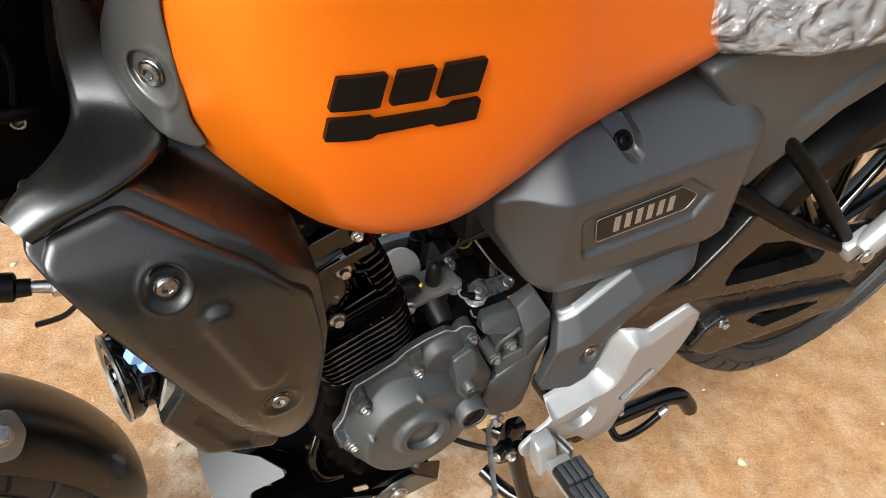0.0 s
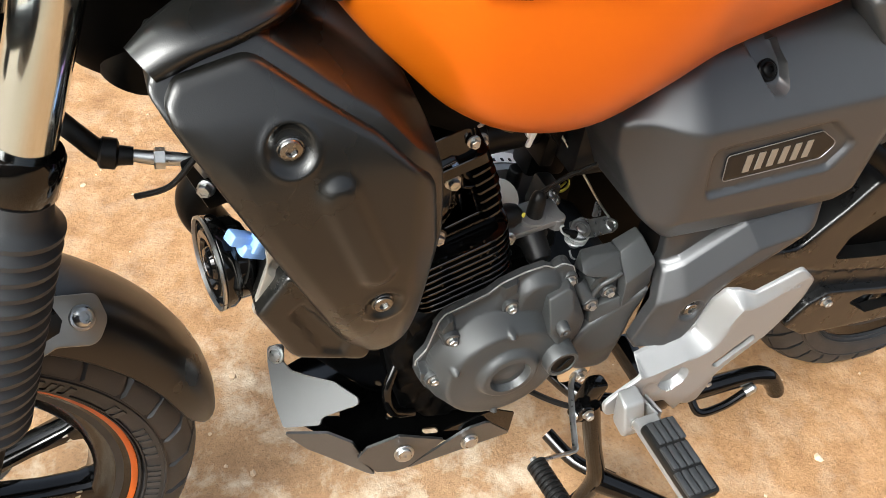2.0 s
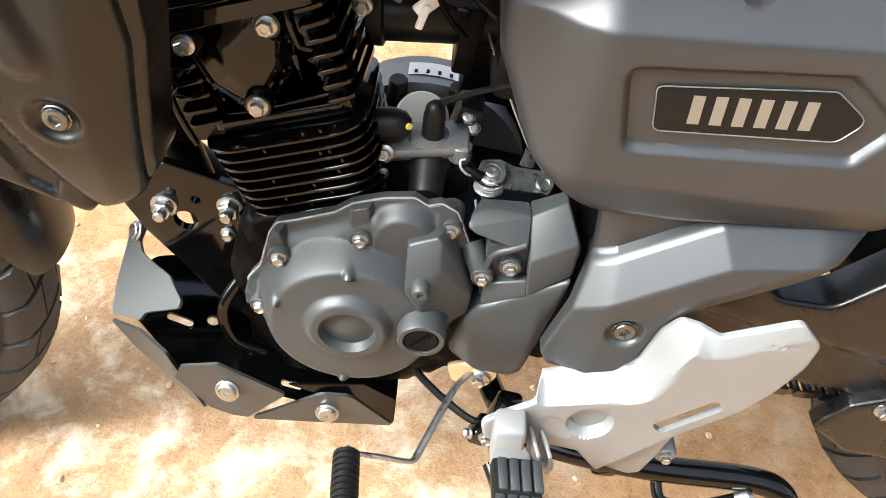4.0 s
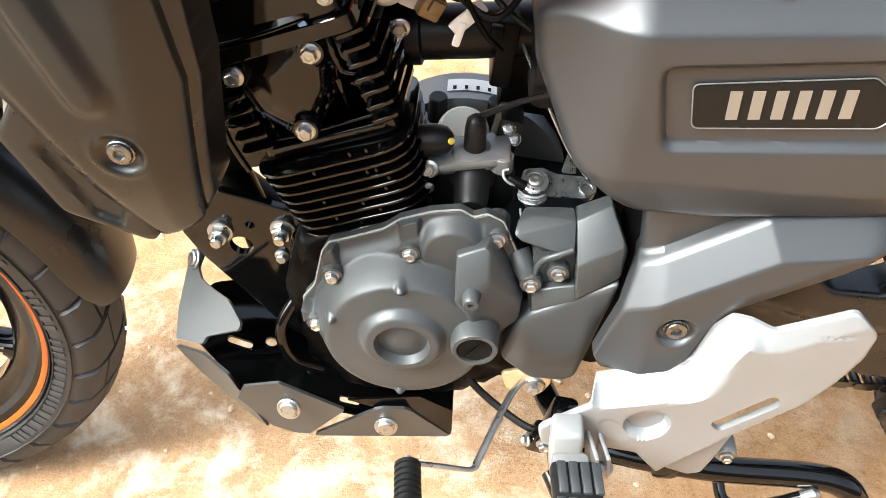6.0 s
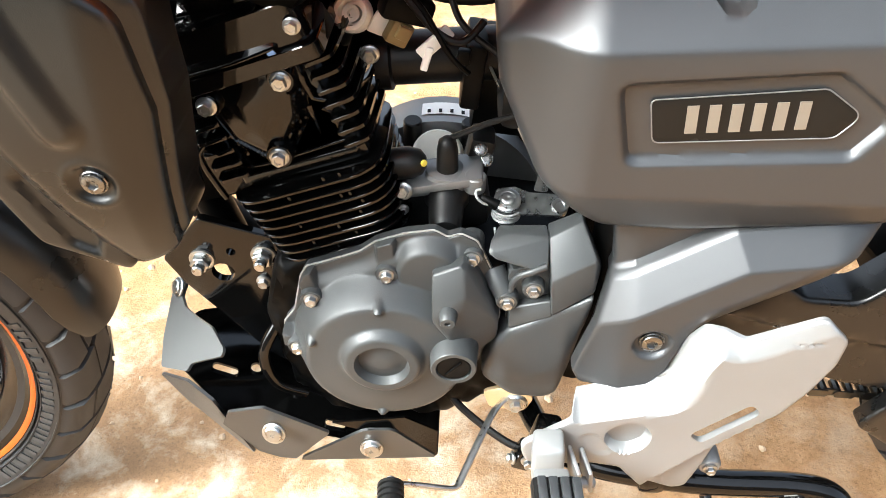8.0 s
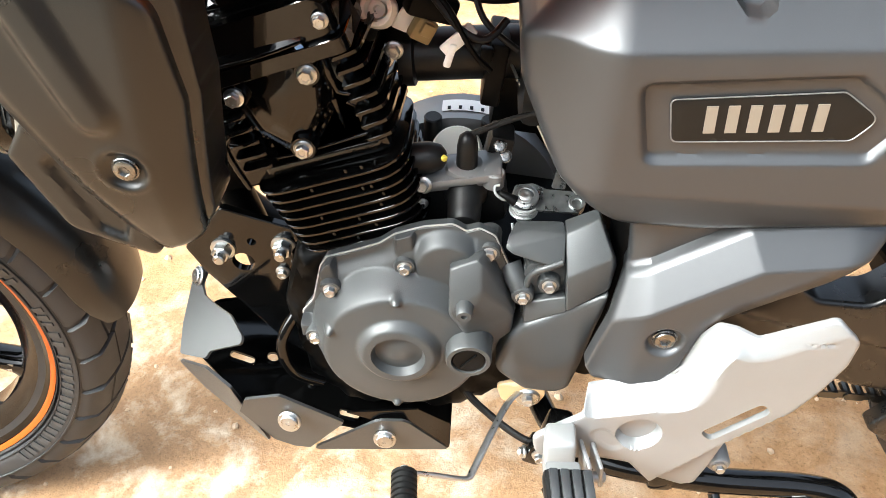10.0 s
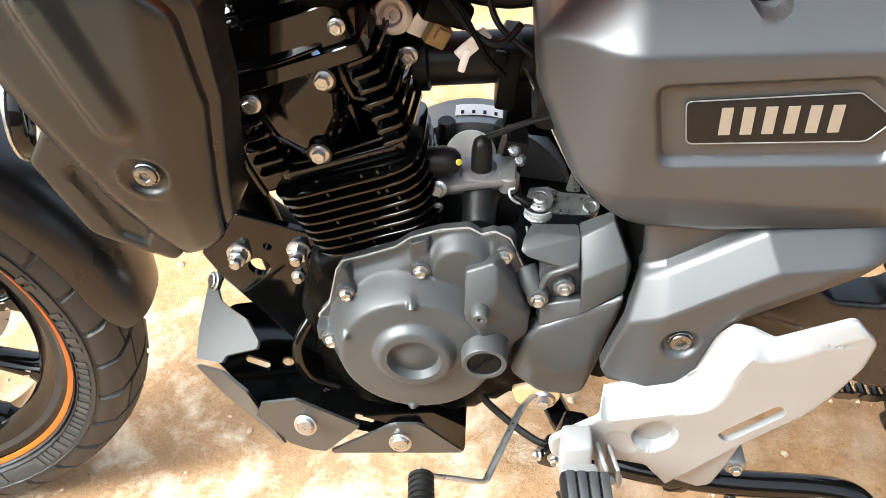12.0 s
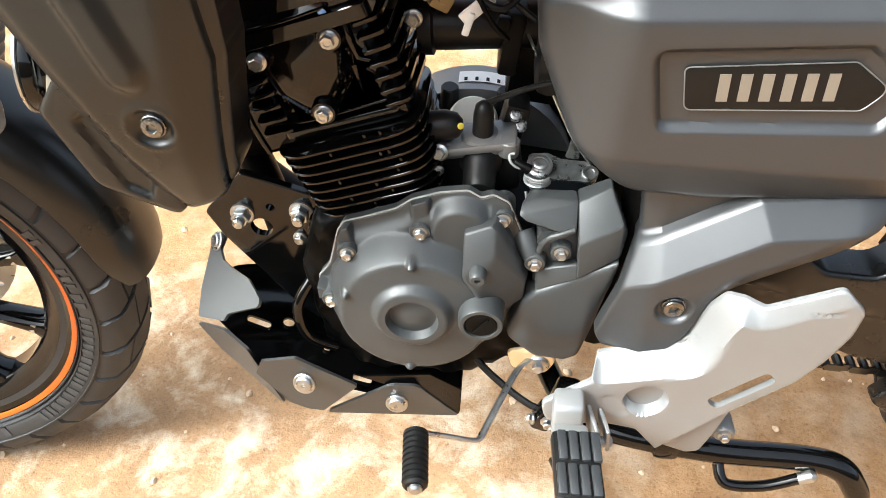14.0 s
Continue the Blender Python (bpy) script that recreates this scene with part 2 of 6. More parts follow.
def rounded(outline, radius=0.008, n=5):
    """Closed outline with every corner turned into an arc; a corner may bring its own radius as a third number."""
    pts = [np.array(p[:2], float) for p in outline]
    rad = [p[2] if len(p) > 2 else radius for p in outline]
    out = []
    for i, p in enumerate(pts):
        a, c = pts[i - 1] - p, pts[(i + 1) % len(pts)] - p
        la, lc = np.linalg.norm(a), np.linalg.norm(c)
        a, c = a / la, c / lc
        ang = math.acos(max(-1, min(1, float(a @ c))))
        if ang > 3.05 or rad[i] <= 0:
            out.append(p)
            continue
        cut = min(rad[i] / math.tan(ang / 2), la * 0.45, lc * 0.45)
        for s in range(n + 1):
            u = s / n
            out.append((1 - u) ** 2 * (p + a * cut) + 2 * u * (1 - u) * p + u * u * (p + c * cut))
    return out


def resample(loop, step):
    out = []
    for i, p in enumerate(loop):
        q = loop[(i + 1) % len(loop)]
        k = max(1, int(np.linalg.norm(q - p) / step))
        out += [p + (q - p) * s / k for s in range(k)]
    return out


def gap_to(P, loop):
    """Distance of points P (n, 2) to a closed loop."""
    A = np.array(loop)
    B = np.roll(A, -1, 0)
    best = np.full(len(P), 9.0)
    for a, c in zip(A, B):
        d = c - a
        t = np.clip(((P - a) @ d) / max(d @ d, 1e-12), 0, 1)
        best = np.minimum(best, np.linalg.norm(P - a - t[:, None] * d, axis=1))
    return best


def inside(P, loop):
    A = np.array(loop)
    B = np.roll(A, -1, 0)
    odd = np.zeros(len(P), bool)
    for (ax, az), (cx, cz) in zip(A, B):
        if az == cz:
            continue
        hit = ((az > P[:, 1]) != (cz > P[:, 1])) & (P[:, 0] < (cx - ax) * (P[:, 1] - az) / (cz - az) + ax)
        odd ^= hit
    return odd


def shell(outline, depth, back, step=0.006, radius=0.008, roll=0.005, holes=(), place=None, cap=True, bm=None, fine=(), lines=()):
    """A moulded or pressed piece: an outline in x and z, filled with a fine mesh whose y is depth(x, z), its rim rolled over and
    drawn back to y = back. Smaller y is outward. place turns (x, y, z) into other axes."""
    bm = bm or bmesh.new()
    loops = [resample(rounded(outline, radius), step)] + [resample([np.array(q, float) for q in h], step * 0.8) for h in holes]
    X = np.array(loops[0])
    lo, hi = X.min(0), X.max(0)
    gx, gz = np.meshgrid(np.arange(lo[0], hi[0], step), np.arange(lo[1], hi[1], step * 0.9))
    gx = gx + (np.arange(gx.shape[0])[:, None] % 2) * step / 2
    cand = np.c_[gx.ravel(), gz.ravel()]
    cand = cand[inside(cand, loops[0])]
    keep = gap_to(cand, loops[0]) > max(step * 0.55, roll * 1.15)
    for h in loops[1:]:
        keep &= ~inside(cand, h) & (gap_to(cand, h) > step * 0.5)
    for cx, cz, r in fine:
        keep &= np.hypot(cand[:, 0] - cx, cand[:, 1] - cz) > r
    cand = cand[keep]
    rings = []
    for line in lines:      # creases get rows of points along them
        line = np.array(line, float)
        far = np.concatenate([[0], np.cumsum(np.linalg.norm(np.diff(line, axis=0), axis=1))])
        at = np.arange(0, far[-1], step * 0.8)
        row = np.c_[np.interp(at, far, line[:, 0]), np.interp(at, far, line[:, 1])]
        row = row[inside(row, loops[0])]
        row = row[gap_to(row, loops[0]) > max(roll * 1.2, step * 0.6)]
        if len(row):
            rings.append(row)
            cand = cand[np.min(np.hypot(cand[:, None, 0] - row[None, :, 0], cand[:, None, 1] - row[None, :, 1]), axis=1) > step * 0.62]
    for cx, cz, r in fine:      # round details get rings of their own
        for k in range(1, 13):
            ring = np.array(circle(cx, cz, r * k / 12, 12 + 2 * k))
            ring = ring[inside(ring, loops[0])]
            rings.append(ring[gap_to(ring, loops[0]) > roll * 1.1])
    if roll > 0:
        L = np.array(loops[0])
        t = np.roll(L, -1, 0) - np.roll(L, 1, 0)
        nrm = np.c_[-t[:, 1], t[:, 0]] / np.maximum(np.linalg.norm(t, axis=1), 1e-9)[:, None]
        probe = L + nrm * 1e-4
        nrm[~inside(probe, loops[0])] *= -1
        for f in (0.12, 0.4, 1.0):
            r = L + nrm * roll * f
            r = r[inside(r, loops[0])]
            r = r[gap_to(r, loops[0]) > roll * f * 0.9]
            rings.append(r)
    verts = [Vector(p) for p in np.concatenate([np.array(l) for l in loops] + [cand] + rings)]
    edges, k = [], 0
    for l in loops:
        edges += [(k + i, k + (i + 1) % len(l)) for i in range(len(l))]
        k += len(l)
    vo, _, fo, *_ = mathutils.geometry.delaunay_2d_cdt(verts, edges, [], 0, 1e-6)
    V = np.array([tuple(v) for v in vo])
    F = np.array([f for f in fo if len(f) == 3])
    C = V[F].mean(1)
    ok = inside(C, loops[0])
    for h in loops[1:]:
        ok &= ~inside(C, h)
    F = F[ok]
    d = gap_to(V, loops[0])
    Y = depth(V[:, 0], V[:, 1]) + np.zeros(len(V))
    if roll > 0:
        q = np.clip(1 - d / roll, 0, 1)
        Y = Y + roll * (1 - np.sqrt(1 - q * q))
    put = place or (lambda x, y, z: (x, y, z))
    bv = [bm.verts.new(put(V[i, 0], Y[i], V[i, 1])) for i in range(len(V))]
    for f in F:
        try:
            bm.faces.new([bv[i] for i in f])
        except ValueError:
            pass
    look_up = {(round(v[0], 6), round(v[1], 6)): i for i, v in enumerate(V)}
    for li, l in enumerate(loops):
        idx = [look_up.get((round(p[0], 6), round(p[1], 6))) for p in l]
        idx = [i for i in idx if i is not None]
        bk = back(V[idx, 0], V[idx, 1]) if callable(back) else np.full(len(idx), back)
        rear = [bm.verts.new(put(V[i, 0], y, V[i, 1])) for i, y in zip(idx, bk)]
        m = len(idx)
        for a in range(m):
            c = (a + 1) % m
            try:
                bm.faces.new((bv[idx[a]], bv[idx[c]], rear[c], rear[a]))
            except ValueError:
                pass
        if li == 0 and cap and not holes:
            bm.faces.new(rear)
    loose = [v for v in bm.verts if not v.link_faces]
    for v in loose:
        bm.verts.remove(v)
    return bm


def curve(x, ks, vs):
    """A smooth line through keys, read at x."""
    L = np.array(smooth_line(list(zip(ks, vs)), 8))
    return np.interp(x, L[:, 0], L[:, 1])


def ss(a, c, v):
    """Smooth step from 0 at a to 1 at c."""
    t = np.clip((v - a) / (c - a), 0, 1)
    return t * t * (3 - 2 * t)


def disc(x, z, cx, cz, r, soft):
    return 1 - ss(r - soft / 2, r + soft / 2, np.hypot(x - cx, z - cz))


def capsule(x, z, a, c, r, soft):
    a, c = np.array(a), np.array(c)
    d = c - a
    t = np.clip(((x - a[0]) * d[0] + (z - a[1]) * d[1]) / (d @ d), 0, 1)
    return 1 - ss(r - soft / 2, r + soft / 2, np.hypot(x - a[0] - t * d[0], z - a[1] - t * d[1]))


def side(x, z, a, c):
    """Signed distance to the line from a to c, positive on its left as seen from the near side (x right, z up)."""
    d = np.array(c, float) - np.array(a, float)
    n = np.array((-d[1], d[0])) / np.linalg.norm(d)
    return (x - a[0]) * n[0] + (z - a[1]) * n[1]


def circle(cx, cz, r, n=20, squash=1.0):
    return [(cx + r * math.cos(2 * math.pi * i / n), cz + r * squash * math.sin(2 * math.pi * i / n)) for i in range(n)]


def frame_of(axis):
    w = Vector(axis).normalized()
    u = w.orthogonal().normalized()
    return u, w.cross(u), w


def lathe(bm, base, axis, profile, n=24, up=None, caps=True):
    """A turned piece: profile of (radius, distance along axis)."""
    u, v, w = frame_of(axis)
    if up:
        u = (Vector(up) - w * Vector(up).dot(w)).normalized()
        v = w.cross(u)
    rings = []
    for r, h in profile:
        c = Vector(base) + w * h
        rings.append([bm.verts.new(c)] if r < 1e-6 else [bm.verts.new(c + (u * math.cos(a) + v * math.sin(a)) * r) for a in (2 * math.pi * i / n for i in range(n))])
    for p, q in zip(rings, rings[1:]):
        for i in range(n):
            j = (i + 1) % n
            f = [p[i % len(p)], p[j % len(p)], q[j % len(q)], q[i % len(q)]]
            f = list(dict.fromkeys(f))
            if len(f) > 2:
                bm.faces.new(f)
    for ring in (rings[0], rings[-1]):
        if caps and len(ring) > 1:
            bm.faces.new(ring)
    return bm


def rod(bm, p0, p1, r, r1=None, n=16, bevel=0.15):
    """A round bar with softened ends."""
    r1 = r if r1 is None else r1
    ax = Vector(p1) - Vector(p0)
    e = min(r, r1) * bevel
    return lathe(bm, p0, ax, [(r - e, 0), (r, e), (r1, ax.length - e), (r1 - e, ax.length)], n)


def tube(bm, pts, r, n=12, steps=6, flat=1.0):
    """A bent tube or cable along a smooth line; r may be a list."""
    L = [Vector(p) for p in smooth_line(pts, steps)]
    R = np.interp(np.linspace(0, 1, len(L)), np.linspace(0, 1, len(r)), r) if isinstance(r, (list, tuple)) else [r] * len(L)
    u = None
    rings = []
    for i, p in enumerate(L):
        w = (L[min(i + 1, len(L) - 1)] - L[max(i - 1, 0)]).normalized()
        u = (w.orthogonal() if u is None else u - w * u.dot(w)).normalized()
        v = w.cross(u)
        rings.append([bm.verts.new(p + (u * math.cos(a) + v * math.sin(a) * flat) * R[i]) for a in (2 * math.pi * k / n for k in range(n))])
    for p, q in zip(rings, rings[1:]):
        for i in range(n):
            j = (i + 1) % n
            bm.faces.new((p[i], p[j], q[j], q[i]))
    bm.faces.new(rings[0])
    bm.faces.new(rings[-1])
    return bm


def block(bm, center, size, turn=(0, 0, 0), bevel=0.002):
    """A box with rounded edges."""
    t = bmesh.new()
    bmesh.ops.create_cube(t, size=1)
    bmesh.ops.scale(t, vec=size, verts=t.verts)
    if bevel:
        bmesh.ops.bevel(t, geom=t.edges[:], offset=min(bevel, min(size) * 0.45), segments=2, profile=0.5, affect="EDGES")
    bmesh.ops.transform(t, matrix=pose(*center, *turn), verts=t.verts)
    return join(bm, t)


def join(bm, other):
    seen = {}
    for v in other.verts:
        seen[v] = bm.verts.new(v.co)
    for f in other.faces:
        bm.faces.new([seen[v] for v in f.verts])
    other.free()
    return bm


def sheet(bm, corners, thick, bevel=0.0):
    """A bent sheet panel: a flat polygon of 3D corners given a thickness."""
    P = [Vector(c) for c in corners]
    n = Vector((0, 0, 0))
    for i, p in enumerate(P):
        q = P[(i + 1) % len(P)]
        n += p.cross(q)
    n = n.normalized() * thick / 2
    top, low = [bm.verts.new(p + n) for p in P], [bm.verts.new(p - n) for p in P]
    bm.faces.new(top)
    bm.faces.new(low[::-1])
    for i in range(len(P)):
        j = (i + 1) % len(P)
        bm.faces.new((top[i], low[i], low[j], top[j]))
    return bm


def flat_plate(bm, corners, thick, radius=0.006):
    """A flat sheet cut with rounded corners, laid in the plane that suits its 3D corners best."""
    P = np.array(corners, float)
    mid = P.mean(0)
    _, _, axes = np.linalg.svd(P - mid)
    u, v, n = axes
    loop = resample(rounded([((p - mid) @ u, (p - mid) @ v) for p in P], radius, 4), 0.03)
    rows3 = [[bm.verts.new(Vector(mid + u * a + v * c + n * h)) for a, c in loop] for h in (-thick / 2, thick / 2)]
    faces = [bm.faces.new(r) for r in rows3]
    for i in range(len(loop)):
        j = (i + 1) % len(loop)
        bm.faces.new((rows3[0][i], rows3[0][j], rows3[1][j], rows3[1][i]))
    bmesh.ops.triangulate(bm, faces=faces)
    return bm


def hull(bm, pts, bevel=0.002, segments=2):
    """A convex solid round the given points, its edges rounded."""
    t = bmesh.new()
    for p in pts:
        t.verts.new(p)
    got = bmesh.ops.convex_hull(t, input=t.verts[:])
    bmesh.ops.delete(t, geom=list({e for e in got["geom_interior"] + got["geom_unused"] if isinstance(e, bmesh.types.BMVert)}), context="VERTS")
    bmesh.ops.dissolve_limit(t, angle_limit=0.06, verts=t.verts[:], edges=t.edges[:])
    if bevel:
        bmesh.ops.bevel(t, geom=t.edges[:], offset=bevel, segments=segments, profile=0.5, affect="EDGES", clamp_overlap=True)
    return join(bm, t)


def loft(bm, sections, closed_ring=False, caps=True):
    """Skins a row of sections, each a list of 3D points of equal number."""
    rings = [[bm.verts.new(p) for p in s] for s in sections]
    n = len(rings[0])
    for p, q in zip(rings, rings[1:]):
        for i in range(n if closed_ring else n - 1):
            j = (i + 1) % n
            bm.faces.new((p[i], p[j], q[j], q[i]))
    if caps and closed_ring:
        bm.faces.new(rings[0])
        bm.faces.new(rings[-1])
    return bm


# ---- fasteners: one mesh of each kind, shared ----
def fastener(kind):
    bm = bmesh.new()
    if kind == "hex":      # flanged hex bolt head, pointing to -y
        lathe(bm, (0, 0.001, 0), (0, -1, 0), [(0.0078, 0), (0.0078, 0.0018), (0.0066, 0.0026), (0.0060, 0.0028)], 20)
        lathe(bm, (0, -0.001, 0), (0, -1, 0), [(0.0056, 0), (0.0056, 0.0052), (0.0050, 0.0060), (0.0030, 0.0060), (0.0026, 0.0053), (0, 0.0053)], 6)
    elif kind == "socket":  # dished washer, button head with a hexagon socket
        lathe(bm, (0, 0.002, 0), (0, -1, 0), [(0.0098, 0), (0.0098, 0.0026), (0.0090, 0.0032)], 30)
        lathe(bm, (0, 0, 0), (0, -1, 0), [(0.0088, 0), (0.0087, 0.0018), (0.0079, 0.0030), (0.0060, 0.0036), (0.0042, 0.0037)], 30, caps=False)
        lathe(bm, (0, -0.0037, 0), (0, -1, 0), [(0.0043, 0), (0.0040, -0.0003), (0.0038, -0.0062), (0, -0.0064)], 6, caps=False)
    elif kind == "pan":     # broad pan head with a cross recess
        lathe(bm, (0, 0.001, 0), (0, -1, 0), [(0.0115, 0), (0.0115, 0.0016), (0.0106, 0.0022), (0.0092, 0.0022)], 28)
        lathe(bm, (0, -0.001, 0), (0, -1, 0), [(0.0088, 0), (0.0086, 0.0022), (0.0072, 0.0034), (0.0022, 0.0038), (0.0020, 0.0026), (0, 0.0026)], 18)
        block(bm, (0, -0.0044, 0), (0.0075, 0.0012, 0.0013), bevel=0.0002)
    elif kind == "nut":     # stud with nut and washer
        lathe(bm, (0, 0.001, 0), (0, -1, 0), [(0.0112, 0), (0.0112, 0.0022), (0.0105, 0.0026), (0.009, 0.0026)], 24)
        lathe(bm, (0, -0.001, 0), (0, -1, 0), [(0.0088, 0), (0.0088, 0.0072), (0.0078, 0.0084), (0.0052, 0.0084)], 6)
        lathe(bm, (0, -0.006, 0), (0, -1, 0), [(0.0052, 0), (0.0052, 0.0095), (0.0042, 0.0108), (0, 0.0108)], 16)
    elif kind == "cone":    # shouldered cap with a socket
        lathe(bm, (0, 0.001, 0), (0, -1, 0), [(0.0125, 0), (0.0125, 0.002), (0.0118, 0.0026), (0.0105, 0.003)], 28)
        lathe(bm, (0, -0.001, 0), (0, -1, 0), [(0.0102, 0), (0.0088, 0.0052), (0.0062, 0.0078), (0.0036, 0.0080), (0.0034, 0.0045), (0, 0.0045)], 24)
    me = bpy.data.meshes.new("bolt")
    bmesh.ops.recalc_face_normals(bm, faces=bm.faces)
    for f in bm.faces:
        f.smooth = True
    bm.to_mesh(me)
    bm.free()
    me.set_sharp_from_angle(angle=radians(32))
    me.materials.append(SCREW if kind == "socket" else ZINC)
    return me


FASTENERS = {k: fastener(k) for k in ("hex", "socket", "pan", "nut", "cone")}


def bolt(kind, at, parent, size=1.0, aim=(0, -1, 0), name="bolt"):
    ob = new(name, FASTENERS[kind])
    q = Vector((0, -1, 0)).rotation_difference(Vector(aim))
    ob.rotation_mode = "QUATERNION"
    ob.rotation_quaternion = q @ Euler((0, random.uniform(0, 3), 0)).to_quaternion()
    ob.scale = (size,) * 3
    ob.location = at
    hang(ob, parent)
    return ob

# ---- the ground ----
def relief(x, y):
    far = min(1.0, max(0.0, (math.hypot(x - 0.4, y) - 2.5) / 6))
    h = 0.006 * noise.noise((x * 2.1, y * 2.1, 0.3)) + 0.0035 * noise.noise((x * 9, y * 9, 1.7)) + 0.0016 * noise.noise((x * 31, y * 31, 4.1))
    return h * (1 - far) - 0.004


bm = bmesh.new()
grid = sorted(set([round(v, 3) for v in np.concatenate([np.arange(-1.4, 2.8, 0.025), [-1500, -300, -60, -15, -6, -3, -2, 3.4, 5, 9, 20, 60, 300, 1500]])]))
gridy = sorted(set([round(v, 3) for v in np.concatenate([np.arange(-1.0, 2.2, 0.025), [-1500, -300, -60, -15, -6, -3, -1.8, 2.8, 4, 9, 20, 60, 300, 1500]])]))
rows = [[bm.verts.new((x, y, relief(x, y))) for x in grid] for y in gridy]
for p, q in zip(rows, rows[1:]):
    for i in range(len(grid) - 1):
        bm.faces.new((p[i], p[i + 1], q[i + 1], q[i]))
ground = tagged(part("ground", bm, EARTH, None, "", 60), "packed reddish-brown earth with sunlit patches painted in pale", "ground", kind="structure")

# unseen plain wall, added on the open side to darken reflections
bm = block(bmesh.new(), (2.0, -5.6, 1.5), (26.0, 0.23, 3.2), (0, 0, 0), 0.01)
tagged(part("unseen_wall", bm, DARK_WALL), "plain unseen wall added to darken reflections", "wall", kind="structure")

# ---- the motorcycle: an empty at its base, all parts below it ----
bike = new("motorcycle")
bike.location = (0.39, -0.03, 0)
tagged(bike, "orange and matt black motorcycle on its side stand, seat wrapped", "motorcycle")
YC = -0.03   # the machine's middle plane


# fuel tank
def tank_section(x):
    ks = [0.10, 0.14, 0.165, 0.19, 0.215, 0.25, 0.30, 0.36, 0.42, 0.48, 0.55, 0.62, 0.665]
    w = curve(x, ks, [0.015, 0.035, 0.082, 0.112, 0.132, 0.146, 0.151, 0.151, 0.141, 0.120, 0.100, 0.082, 0.070])
    lo = curve(x, ks, [0.90, 0.862, 0.835, 0.806, 0.783, 0.752, 0.728, 0.724, 0.744, 0.761, 0.772, 0.782, 0.790])
    top = curve(x, ks, [0.975, 1.00, 1.01, 1.02, 1.03, 1.04, 1.045, 1.04, 1.02, 0.985, 0.945, 0.905, 0.875])
    h = top - lo
    half = [(0, lo + 0.02), (0.40 * w, lo + 0.004), (0.62 * w, lo), (0.78 * w, lo + 0.035 * h), (0.92 * w, lo + 0.16 * h), (w, lo + 0.34 * h), (0.99 * w, lo + 0.52 * h),
            (0.93 * w, lo + 0.72 * h), (0.76 * w, lo + 0.89 * h), (0.42 * w, lo + 0.985 * h), (0, top)]
    near = smooth_line([(-a, z) for a, z in half], 5)
    away = smooth_line([(a, z) for a, z in half[::-1]], 5)[1:-1]
    return [(x, YC + p[0], p[1]) for p in near + away]


bm = bmesh.new()
loft(bm, [tank_section(float(x[0])) for x in smooth_line([(0.152,), (0.17,), (0.2,), (0.3,), (0.4,), (0.5,), (0.6,), (0.665,)], 10)], True)
tank = part("fuel_tank", bm, ORANGE, bike, "satin orange fuel tank", 60)

# raised black emblem on the tank: plain slanted blocks over a tapering bar
def on_tank(x, z, out=0.0):
    sec = tank_section(x)
    best = min((p for p in sec if p[1] < YC - 0.05), key=lambda p: abs(p[2] - z))
    k = sec.index(best)
    a, c = sec[max(k - 1, 0)], sec[k + 1]
    y = np.interp(z, [min(a[2], c[2]), max(a[2], c[2])], [a[1], c[1]] if a[2] < c[2] else [c[1], a[1]])
    return (x, y - out, z)


def emblem(name, outline):
    bm = bmesh.new()
    loop = resample(rounded(outline, 0.0015, 2), 0.004)
    top = [bm.verts.new(Vector(on_tank(x, z, 0.0045))) for x, z in loop]
    low = [bm.verts.new(Vector(on_tank(x, z, -0.003))) for x, z in loop]
    f = bm.faces.new(top)
    for i in range(len(loop)):
        j = (i + 1) % len(loop)
        bm.faces.new((top[i], low[i], low[j], top[j]))
    bmesh.ops.triangulate(bm, faces=[f])
    return part(name, bm, EMBLEM, tank, "gloss black raised emblem piece")


BX, BZ = 0.241, 0.884   # lower left of the emblem


def slant(u, v):
    return (BX + u + 0.2 * v, BZ + v - 0.02 * u)


# three plain slanted blocks stand for the model's name
for u0, u1 in ((0.000, 0.034), (0.039, 0.067), (0.072, 0.104)):
    emblem("emblem_block", [slant(u0, 0.0), slant(u1 - 0.002, 0.0), slant(u1, 0.022), slant(u0 + 0.002, 0.022)])
emblem("emblem_bar", [slant(*p) for p in [(0.001, -0.022), (0.030, -0.022), (0.034, -0.019), (0.072, -0.018), (0.077, -0.021), (0.106, -0.021), (0.106, -0.006), (0.086, -0.006), (0.081, -0.009), (0.032, -0.009), (0.028, -0.006), (0.001, -0.006)]])

# grey cover at the tank's front flank
def cover_y(x, z):
    y = curve(x, [0.122, 0.130, 0.140, 0.151, 0.160, 0.168, 0.180], [-0.036, -0.053, -0.079, -0.101, -0.110, -0.115, -0.118])
    d = np.hypot((x - 0.151) / 0.62, z - 0.883)          # sunk seat of the bolt
    return y + 0.0105 * (1 - ss(0.0125, 0.0185, d)) - 0.0012 * (ss(0.0180, 0.0200, d) - ss(0.0215, 0.0250, d))


bm = shell([(0.150, 1.01), (0.142, 0.940), (0.132, 0.900, 0.012), (0.128, 0.874, 0.010), (0.138, 0.852, 0.02), (0.150, 0.839, 0.02), (0.171, 0.833, 0.004), (0.177, 0.836, 0.004), (0.169, 0.856, 0.02), (0.1675, 0.880, 0.02), (0.165, 0.900, 0.02), (0.163, 0.925, 0.02), (0.164, 1.01)], cover_y, lambda x, z: cover_y(x, z) + 0.010, 0.0017, 0.01, 0.0022, lines=[[(0.151 + 0.62 * p[0], 0.883 + p[1]) for p in circle(0, 0, r, 72)] for r in (0.0125, 0.0145, 0.0165, 0.0185, 0.0200, 0.0225, 0.0250)])
tank_cover = part("tank_side_cover", bm, COVER_GREY, bike, "matt grey tank side cover", 60)
